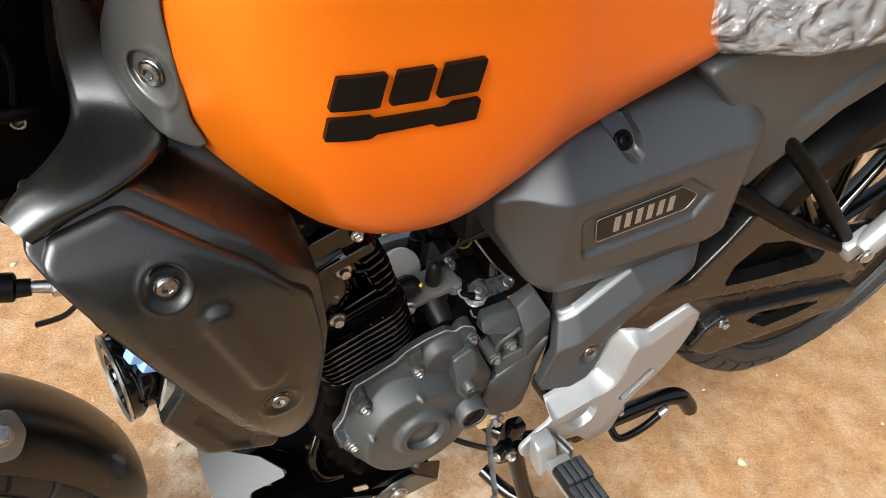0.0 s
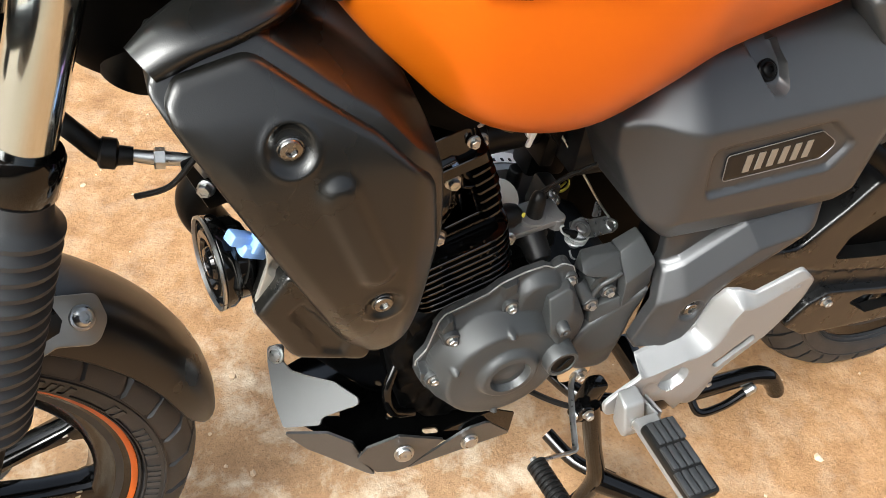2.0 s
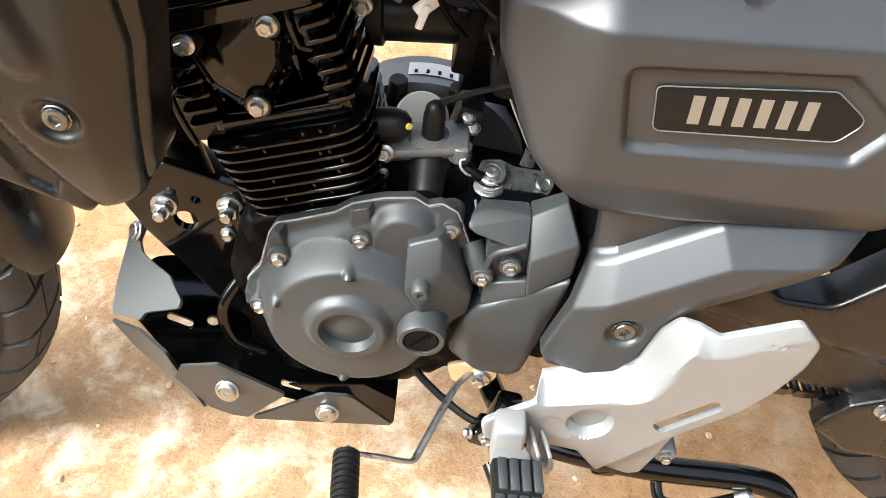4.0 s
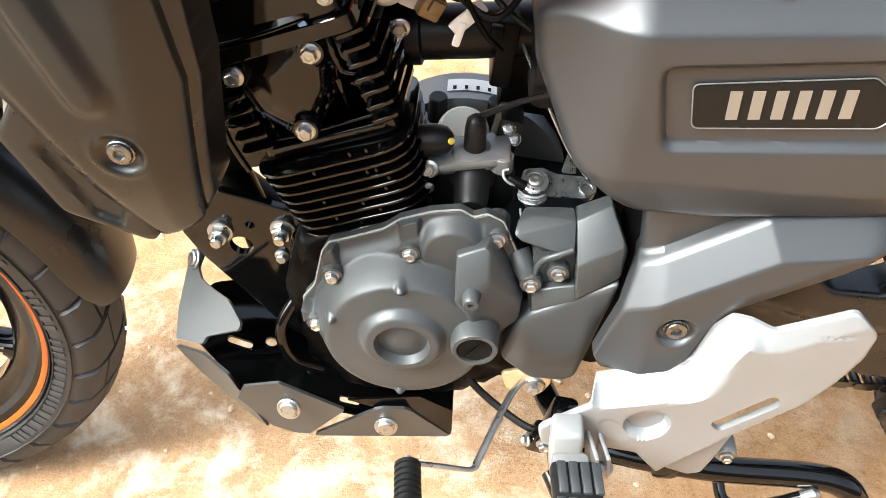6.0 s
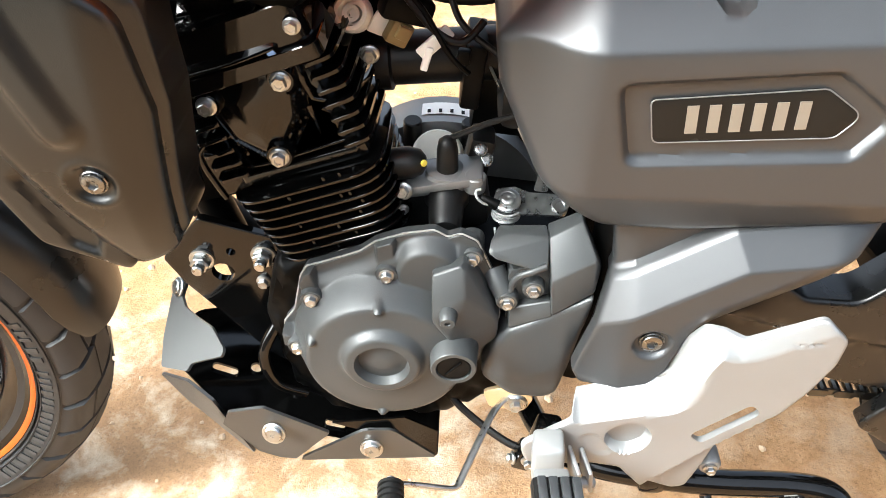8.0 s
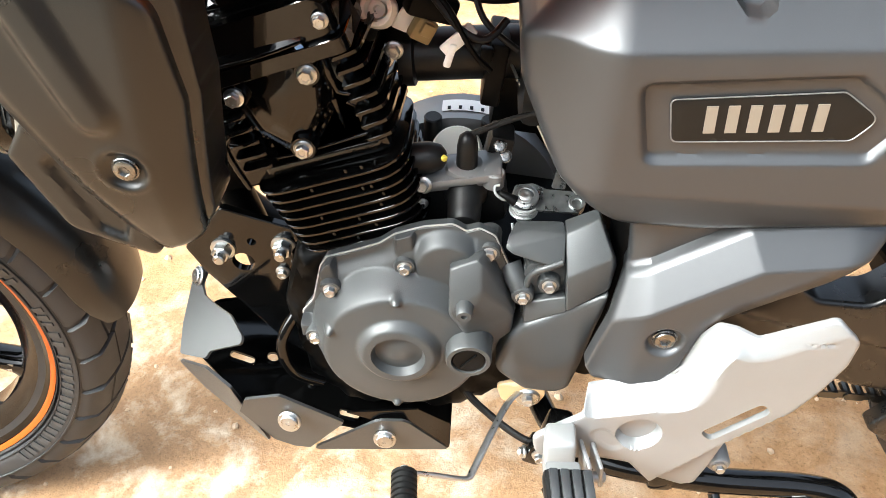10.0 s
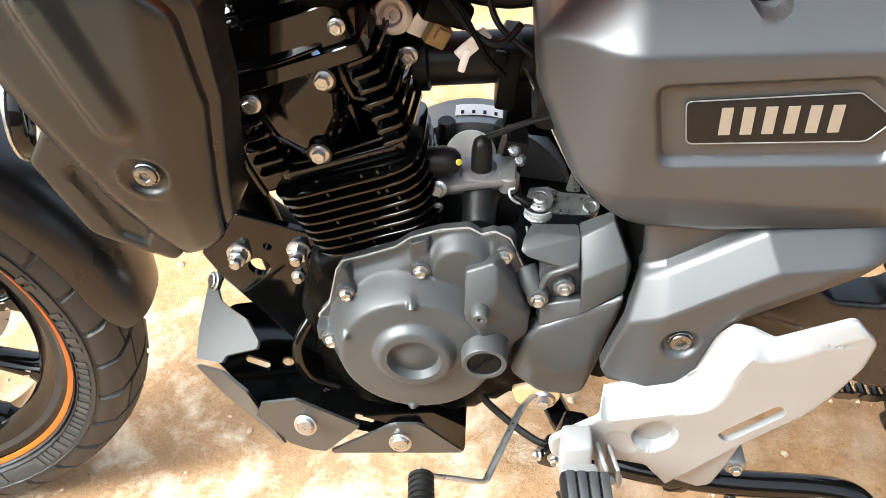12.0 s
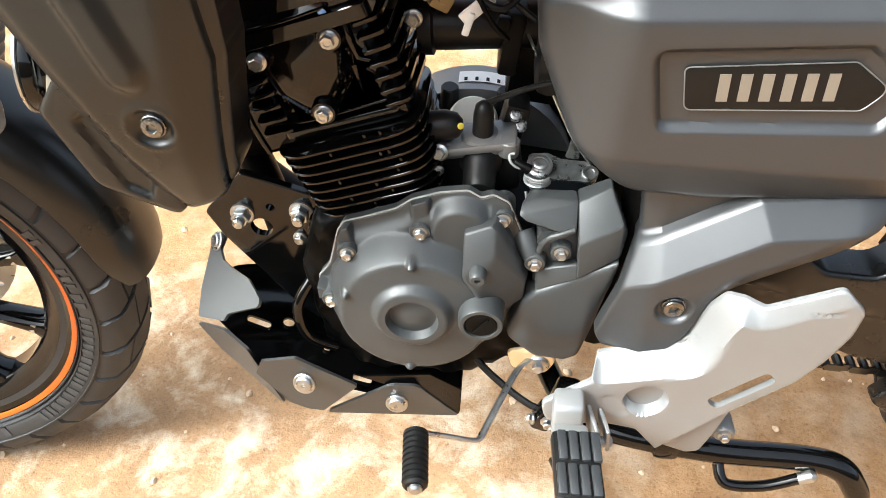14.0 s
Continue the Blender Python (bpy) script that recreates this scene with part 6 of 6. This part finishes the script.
stay = part("mudguard_stay", bm, CHAMPAGNE, guard, "champagne metal stay")
bolt("cone", tuple(GO + GN * 0.005), guard, 0.9, tuple(GN))

# headlamp bracket, lamp shell and indicator
def bracket_y(x, z):
    y = -0.074 + 0.10 * (x + 0.02)
    for cx, cz in ((-0.014, 0.914), (-0.028, 0.883)):
        y = y - 0.0035 * disc(x, z, cx, cz, 0.0135, 0.006)
    return y


bm = shell([(-0.150, 0.905, 0.006), (-0.120, 0.912, 0.006), (0.018, 0.9455, 0.003), (0.022, 0.941, 0.003), (-0.011, 0.853, 0.004), (-0.150, 0.893, 0.006)], bracket_y, lambda x, z: bracket_y(x, z) + 0.012, 0.003, 0.005, 0.003,
           [rounded([(-0.070, 0.893), (-0.040, 0.899), (-0.036, 0.911), (-0.066, 0.906)], 0.006)])
bracket = part("headlamp_bracket", bm, CHAMPAGNE, bike, "champagne metal headlamp bracket")
for x, z in ((-0.014, 0.914), (-0.028, 0.883)):
    bolt("cone", (x, float(bracket_y(np.array([x]), np.array([z]))[0]) - 0.001, z), bracket, 0.66)
bolt("cone", (-0.062, -0.066, 0.866), bracket, 0.62)
bm = lathe(bmesh.new(), (-0.035, 0.032, 0.880), (-1, 0.14, -0.08), [(0.0, 0), (0.055, 0.006), (0.082, 0.04), (0.090, 0.09), (0.090, 0.16)], 44)
lamp = part("headlamp_shell", bm, SATIN, bike, "black round headlamp shell")
# open grey arm below it that carries the indicator
bm = hull(bmesh.new(), [(-0.030, -0.078, 0.850), (-0.032, -0.052, 0.850), (-0.035, -0.078, 0.831), (-0.037, -0.052, 0.828), (-0.112, -0.080, 0.826), (-0.116, -0.040, 0.824), (-0.116, -0.082, 0.800), (-0.150, -0.080, 0.806), (-0.150, -0.045, 0.806), (-0.150, -0.080, 0.788)], 0.004, 3)
hull(bm, [(-0.108, -0.082, 0.806), (-0.126, -0.082, 0.806), (-0.106, -0.080, 0.782), (-0.126, -0.080, 0.770), (-0.108, -0.050, 0.806), (-0.128, -0.050, 0.770), (-0.106, -0.050, 0.782)], 0.004, 3)
part("lamp_arm", bm, GREY_PAINT, lamp, "dark grey arm")
AXI = Vector((-0.88, -0.02, -0.40)).normalized()       # the way the indicator points
ACR = Vector((0.195, -0.886, -0.42))
ACR = (ACR - AXI * ACR.dot(AXI)).normalized()
AUP = ACR.cross(AXI)
SEAM = Vector((-0.080, -0.163, 0.801))


def pod_ring(d, hw, hh, p=3.0, n=28):
    ring = []
    for k in range(n):
        a = 2 * math.pi * k / n
        c, q = math.cos(a), math.sin(a)
        ring.append(SEAM + AXI * d + ACR * hw * math.copysign(abs(c) ** (2 / p), c) + AUP * hh * math.copysign(abs(q) ** (2 / p), q))
    return ring


bm = tube(bmesh.new(), [(-0.088, -0.035, 0.812), (-0.080, -0.075, 0.812), (-0.070, -0.118, 0.815), (-0.062, -0.142, 0.811)], [0.0145, 0.0145, 0.0150, 0.0165], 24)
stalk = part("indicator", bm, GAITER, bike, "indicator with clear lens and black body")
bm = loft(bmesh.new(), [pod_ring(d, w, h) for d, w, h in ((-0.044, 0.004, 0.003), (-0.042, 0.012, 0.009), (-0.034, 0.019, 0.015), (-0.018, 0.0255, 0.020), (-0.004, 0.0285, 0.0225), (0.0, 0.0285, 0.0225))], True)
part("indicator_body", bm, GAITER, stalk)
bm = loft(bmesh.new(), [pod_ring(d, w, h, 3.6) for d, w, h in ((0.0004, 0.0280, 0.0220), (0.002, 0.0290, 0.0230), (0.004, 0.0282, 0.0222), (0.020, 0.0268, 0.0208), (0.030, 0.0240, 0.0185), (0.035, 0.018, 0.014), (0.037, 0.008, 0.006))], True)
lens = part("indicator_lens", bm, LENS, stalk, "clear ribbed lens")
for k in range(9):
    d = 0.006 + 0.0026 * k
    part("lens_rib", loft(bmesh.new(), [pod_ring(d + e, 0.0272 - 0.07 * d + g, 0.0212 - 0.07 * d + g, 3.6) for e, g in ((0, 0.0005), (0.0008, 0.0012), (0.0016, 0.0005))], True), LENS, lens)

# frame tubes, radiator-side bracket, horn and cables seen past the fork
bm = bmesh.new()
tube(bm, [(0.11, 0.01, 0.86), (0.13, -0.01, 0.72), (0.165, 0.005, 0.55), (0.195, 0.01, 0.43), (0.22, 0.01, 0.33), (0.28, 0.01, 0.30)], 0.017, 16)
tube(bm, [(0.11, 0.020, 0.87), (0.25, -0.045, 0.80), (0.42, -0.055, 0.75), (0.62, -0.035, 0.73), (0.9, -0.05, 0.72)], 0.016, 14)
tube(bm, [(0.09, 0.01, 0.88), (0.25, 0.025, 0.80), (0.42, 0.01, 0.76), (0.62, 0.0, 0.74), (0.9, 0.01, 0.73)], 0.016, 14)
tube(bm, [(0.52, -0.045, 0.72), (0.54, -0.065, 0.60), (0.545, -0.07, 0.45), (0.53, -0.06, 0.33)], 0.018, 14)
chassis = part("frame", bm, SATIN, bike, "satin black tubular frame")
# gusset blocks in near-black, their shade put into the colour
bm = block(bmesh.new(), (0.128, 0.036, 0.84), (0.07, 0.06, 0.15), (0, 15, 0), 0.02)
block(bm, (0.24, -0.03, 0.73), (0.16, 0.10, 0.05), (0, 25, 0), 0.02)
part("frame_gusset", bm, SHADE_BLACK, chassis)
# round housing, coloured near-black for the deep shade round the steering head
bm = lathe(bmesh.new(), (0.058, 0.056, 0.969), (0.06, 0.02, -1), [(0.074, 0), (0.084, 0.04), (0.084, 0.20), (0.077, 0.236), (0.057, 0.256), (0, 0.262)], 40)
housing = part("lock_housing", bm, SHADE_BLACK, bike, "lock housing at the steering head, darkened for shade")
bm = lathe(bmesh.new(), (0.066, -0.020, 0.824), (-0.2, -1, 0.1), [(0.0065, 0), (0.0065, 0.008), (0.0056, 0.010), (0.0040, 0.010), (0.0036, 0.006), (0, 0.006)], 20)
part("lock_screw", bm, SCREW, housing)
bm = tube(bmesh.new(), [(0.020, -0.030, 0.838), (0.045, -0.032, 0.834), (0.072, -0.030, 0.832), (0.090, -0.015, 0.826)], [0.005, 0.006, 0.005, 0.005], 10)
part("cable", bm, SATIN, housing)
bm = tube(bmesh.new(), [(0.062, -0.028, 0.905), (0.072, -0.032, 0.872), (0.066, -0.030, 0.840)], 0.0030, 8)
part("cable", bm, SATIN, housing)
bm = bmesh.new()
prof = []
for i in range(8):
    prof += [(0.014, 0.006 * i), (0.0165, 0.006 * i + 0.002), (0.0165, 0.006 * i + 0.004)]
lathe(bm, (0.092, -0.070, 0.700), (0.16, 0, 1), prof, 18)
part("ribbed_hose", bm, RUBBER, bike, "ribbed black hose")
bm = bmesh.new()
block(bm, (0.092, -0.058, 0.665), (0.040, 0.010, 0.050), (0, -20, 0), 0.003)
block(bm, (0.105, -0.066, 0.705), (0.030, 0.012, 0.018), (0, -35, 0), 0.002)
horn_bracket = part("cable_bracket", bm, SATIN, bike, "black bracket with cable end")
bolt("hex", (0.081, -0.064, 0.660), horn_bracket, 1.0, (-0.4, -0.9, 0.1))
bm = bmesh.new()
tube(bm, [(0.106, -0.050, 0.671), (0.078, -0.050, 0.678), (0.052, -0.046, 0.681), (0.030, -0.042, 0.685)], [0.003, 0.0048, 0.0060, 0.0045], 12)
lathe(bm, (0.056, -0.0465, 0.6805), (-1, 0.1, 0.1), [(0.0085, 0), (0.0085, 0.007), (0.0075, 0.008)], 6)
block(bm, (0.092, -0.066, 0.688), (0.034, 0.004, 0.020), (0, -25, 0), 0.001)
part("cable_adjuster", bm, ZINC, horn_bracket, "zinc plated cable adjuster")
bm = tube(bmesh.new(), [(0.034, -0.043, 0.684), (0.014, -0.040, 0.688), (0.0, -0.035, 0.702), (-0.02, -0.02, 0.72)], [0.0070, 0.0085, 0.008, 0.008], 14)
lathe(bm, (0.018, -0.040, 0.687), (-1.0, 0.1, 0.25), [(0.0090, -0.006), (0.0120, -0.004), (0.0120, 0.006), (0.0090, 0.008)], 18)
part("brake_hose", bm, RUBBER, horn_bracket)
bm = tube(bmesh.new(), [(0.030, -0.064, 0.662), (0.055, -0.074, 0.675), (0.075, -0.078, 0.700), (0.092, -0.080, 0.722)], 0.0024, 8)
part("thin_cable", bm, RUBBER, horn_bracket)
# horn
HN = Vector((-0.97, -0.17, 0.04)).normalized()
HO = Vector((0.074, -0.104, 0.618))
bm = lathe(bmesh.new(), HO - HN * 0.032, HN, [(0.0098, -0.035), (0.0131, -0.002), (0.0279, 0.004), (0.0336, 0.010), (0.0336, 0.018), (0.0357, 0.020), (0.0381, 0.024), (0.0381, 0.030), (0.0365, 0.032), (0.0344, 0.029)], 44)
horn = part("horn", bm, GLOSS, bike, "black disc horn with steel rings")
bm = lathe(bmesh.new(), HO - HN * 0.003, HN, [(0.0348, -0.002), (0.0336, 0.002), (0.0295, 0.0005), (0.0271, 0.004), (0.0213, 0.004), (0.0189, 0.001), (0.0148, 0.001), (0.0123, 0.005), (0.0074, 0.0055), (0.0066, 0.003), (0.0033, 0.003), (0.0000, 0.006)], 44)
part("horn_face", bm, GLOSS, horn)
bm = lathe(bmesh.new(), HO - HN * 0.001, HN, [(0.0361, 0), (0.0385, 0.001), (0.0385, 0.003), (0.0365, 0.0035), (0.0361, 0)], 44, caps=False)
part("horn_ring", bm, STEEL, horn)
bm = bmesh.new()
block(bm, (0.097, -0.118, 0.652), (0.022, 0.012, 0.010), (0, 35, 20), 0.002)
block(bm, (0.105, -0.120, 0.640), (0.024, 0.012, 0.010), (0, 35, 20), 0.002)
block(bm, (0.112, -0.120, 0.652), (0.010, 0.012, 0.026), (0, 35, 20), 0.002)
plug = part("horn_plug", bm, BLUE, bike, "pale blue wiring plug")
bm = tube(bmesh.new(), [(0.112, -0.120, 0.662), (0.108, -0.118, 0.675), (0.098, -0.108, 0.688), (0.094, -0.098, 0.700)], 0.003, 8)
part("wire", bm, PURPLE, plug, "lilac wire")
bm = block(bmesh.new(), (0.104, -0.105, 0.592), (0.012, 0.010, 0.010), (0, 20, 0), 0.002)
part("terminal", bm, WHITE, horn)
# added near-black block, so that the space behind the horn reads as shade
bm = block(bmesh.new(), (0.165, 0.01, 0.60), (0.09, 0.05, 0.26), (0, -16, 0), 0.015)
part("downtube_filler", bm, SHADE_BLACK, chassis)
# exhaust header dropping from the head to the far side
bm = tube(bmesh.new(), [(0.27, -0.02, 0.56), (0.20, 0.0, 0.58), (0.12, 0.03, 0.585), (0.085, 0.05, 0.565), (0.085, 0.06, 0.52), (0.13, 0.07, 0.44), (0.20, 0.08, 0.36), (0.32, 0.10, 0.28), (0.6, 0.12, 0.27)], 0.021, 18)
part("exhaust_pipe", bm, SATIN, bike, "black exhaust header pipe")

# ---- rear end ----
RC = Vector((1.180, 0.012, 0.314))
rear_wheel = build_wheel("rear_wheel", RC, Vector((1, 0, 0)), Vector((0, 1, 0)), 0.312, 0.060, 0.220, 10, 20.0, "rear wheel with wide road tyre")
# swing arm
def arm_y(x, z):
    return -0.098 - 0.008 * ss(-0.004, 0.004, side(x, z, (0.62, 0.452), (1.1, 0.345)))


arm_hole = resample(rounded([(0.818, 0.431), (0.899, 0.417), (1.010, 0.405), (1.020, 0.425), (0.92, 0.481), (0.861, 0.497), (0.823, 0.469)], 0.012), 0.01)
bm = shell([(0.585, 0.505, 0.01), (0.600, 0.415, 0.02), (0.70, 0.388, 0.02), (0.767, 0.359, 0.02), (0.821, 0.350, 0.02), (0.915, 0.333, 0.02), (1.069, 0.308, 0.02), (1.15, 0.290, 0.02), (1.17, 0.330, 0.02), (1.074, 0.408, 0.03), (0.988, 0.456, 0.03), (0.895, 0.528, 0.03), (0.840, 0.568, 0.01), (0.815, 0.556, 0.01), (0.791, 0.521, 0.02), (0.745, 0.468, 0.02), (0.70, 0.470, 0.02), (0.66, 0.500, 0.02)], arm_y, -0.070, 0.008, 0.015, 0.005, [arm_hole])
swing = part("swing_arm", bm, ARM, bike, "gloss black braced swing arm")
# added near-black sheet that paints the shade seen through the arm's opening
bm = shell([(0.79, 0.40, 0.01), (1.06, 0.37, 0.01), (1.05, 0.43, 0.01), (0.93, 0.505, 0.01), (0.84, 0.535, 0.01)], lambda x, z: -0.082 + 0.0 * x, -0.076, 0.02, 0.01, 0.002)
part("opening_shade", bm, SHADE_BLACK, swing)
# chain guard and lower guide
guard_hole = resample(rounded([(0.896, 0.334), (0.951, 0.297), (1.011, 0.297), (1.072, 0.305), (1.036, 0.317), (0.921, 0.343)], 0.006), 0.008)
bm = shell([(0.816, 0.352, 0.01), (0.794, 0.315, 0.01), (0.844, 0.280, 0.02), (0.926, 0.272, 0.02), (1.024, 0.265, 0.02), (1.15, 0.262, 0.01), (1.16, 0.298, 0.01), (1.115, 0.312, 0.02), (1.043, 0.328, 0.02), (0.900, 0.357, 0.02), (0.845, 0.368, 0.01)], lambda x, z: -0.112 + 0.0 * x, -0.095, 0.007, 0.01, 0.004, [guard_hole])
chain_guard = part("chain_guard", bm, ARM, bike, "matt black chain guard")
bolt("hex", (0.845, -0.113, 0.353), chain_guard, 1.1)
# chain: rows of rollers with plates
for z0, sl, run in ((0.345, -0.055, "chain_lower_run"), (0.425, -0.06, "chain_upper_run")):
    bm = bmesh.new()
    for k in range(44):
        x = 0.60 + 0.0127 * k
        z = z0 + sl * (x - 0.6)
        lathe(bm, (x, -0.091, z), (0, 1, 0), [(0.0042, 0), (0.0042, 0.016)], 8)
        block(bm, (x + 0.0063, -0.0885 if k % 2 else -0.0905, z), (0.0165, 0.0016, 0.0085), (0, 3.3, 0), 0)
    part(run, bm, DARK_STEEL, bike, "steel roller chain")
# subframe tubes, shock, pillion footrest
bm = bmesh.new()
tube(bm, [(0.66, -0.050, 0.72), (0.80, -0.06, 0.71), (1.02, -0.06, 0.75), (1.3, -0.06, 0.82)], 0.014, 12)
tube(bm, [(0.80, -0.080, 0.69), (0.868, -0.115, 0.620), (0.96, -0.13, 0.52), (1.00, -0.135, 0.475)], 0.0105, 12)
tube(bm, [(0.70, -0.085, 0.640), (0.766, -0.110, 0.610), (0.88, -0.125, 0.533), (0.98, -0.135, 0.475)], [0.012, 0.011, 0.010, 0.010], 12)
part("subframe", bm, SATIN, bike, "satin black rear subframe")
bm = bmesh.new()
block(bm, (1.005, -0.145, 0.480), (0.05, 0.02, 0.035), (0, -30, 0), 0.006)
rod(bm, (1.00, -0.155, 0.478), (1.09, -0.160, 0.575), 0.017, 0.019)
peg2 = part("pillion_footrest", bm, SILVER, bike, "silver pillion footrest, folded")
bolt("pan", (1.000, -0.168, 0.478), peg2, 1.1)
bm = rod(bmesh.new(), (0.98, -0.02, 0.75), (0.80, -0.02, 0.45), 0.035, 0.035, 20)
part("shock_absorber", bm, SATIN, bike, "black rear shock absorber")

# black inner mudguard over the rear tyre
bm = bmesh.new()
ring = []
for a in range(28, 176, 6):
    ring.append([RC + Vector((math.cos(radians(a)) * r, w, math.sin(radians(a)) * r)) for r, w in ((0.285, -0.080), (0.325, -0.079), (0.338, -0.062), (0.342, 0.0), (0.338, 0.062), (0.285, 0.079))])
loft(bm, ring, False, False)
part("inner_mudguard", bm, SATIN, bike, "black plastic inner mudguard")

# side panel behind the air box, with a moulded rib
def tail_y(x, z):
    y = -0.104 + 0.06 * (x - 0.7) * 0.2
    return y - 0.004 * capsule(x, z, (0.842, 0.690), (0.925, 0.735), 0.006, 0.006) + 0.004 * ss(0.0, 0.01, side(x, z, (0.842, 0.690), (0.925, 0.735))) * ss(0.80, 0.84, x)


bm = shell([(0.651, 0.790, 0.01), (0.70, 0.802, 0.02), (0.884, 0.806, 0.02), (1.10, 0.845, 0.02), (1.10, 0.79, 0.02), (0.949, 0.708, 0.02), (0.897, 0.688, 0.02), (0.852, 0.655, 0.02), (0.807, 0.632, 0.02), (0.77, 0.60, 0.03), (0.735, 0.66, 0.02), (0.70, 0.74, 0.03)], tail_y, -0.07, 0.007, 0.01, 0.006)
part("side_panel", bm, ENGINE, bike, "matt dark grey side panel")

# seat, still in its clear wrapping
def seat_section(x, out=0.0):
    w = np.interp(x, [0.60, 0.66, 0.75, 0.95, 1.25], [0.060, 0.082, 0.100, 0.115, 0.105]) + out
    lo = np.interp(x, [0.60, 0.66, 0.75, 0.95, 1.25], [0.84, 0.808, 0.796, 0.800, 0.83]) - out * 0.4
    top = np.interp(x, [0.60, 0.66, 0.75, 0.95, 1.25], [0.895, 0.895, 0.885, 0.885, 0.93]) + out
    return smooth_line([(-w * 0.7, lo - 0.002), (-w, lo + 0.012), (-w * 1.02, lo + 0.04), (-w * 0.88, top - 0.012), (-w * 0.4, top), (w * 0.4, top), (w * 0.88, top - 0.012), (w * 1.02, lo + 0.04), (w, lo + 0.012), (w * 0.7, lo - 0.002)], 4)


bm = bmesh.new()
loft(bm, [[(x, YC + p[0], p[1]) for p in seat_section(x)] for x in np.linspace(0.60, 1.25, 20)], True)
seat = part("seat", bm, SEAT, bike, "black seat wrapped in clear crinkled film", 60)
bm = bmesh.new()
secs = []
for x in np.linspace(0.605, 1.24, 150):
    row = []
    for i, p in enumerate(seat_section(x, 0.006)):
        f = Vector((x * 8, p[0] * 11, p[1] * 11))
        w = Vector((noise.noise(f * 0.7), noise.noise(f * 0.7 + Vector((5, 1, 2))), 0))
        k = 0.016 * (0.25 - abs(noise.noise(f * 1.3 + w))) + 0.004 * (0.25 - abs(noise.noise(f * 2.2 + w * 2)))
        row.append((x, YC + p[0] * (1 + k * 5), p[1] + k * 0.6))
    secs.append(row)
loft(bm, secs, True, False)
part("plastic_wrap", bm, FILM, seat, "clear crinkled plastic film", 20)

# ---- loose bits on the ground ----
bm = bmesh.new()
for i in range(420):
    x, y = random.uniform(-0.9, 2.2), random.uniform(-0.7, 1.4)
    r = random.choice((0.002, 0.003, 0.003, 0.004, 0.006)) * random.uniform(0.7, 1.3)
    t = bmesh.new()
    bmesh.ops.create_icosphere(t, subdivisions=1, radius=r)
    for v in t.verts:
        v.co *= 1 + random.uniform(-0.3, 0.3)
        v.co.z *= 0.6
    bmesh.ops.translate(t, vec=(x, y, relief(x, y) + r * 0.25), verts=t.verts)
    join(bm, t)
pebbles = part("pebbles", bm, PEBBLE, None, "", 20)
tagged(pebbles, "scattered pale pebbles on the earth", "pebbles", kind="stuff")
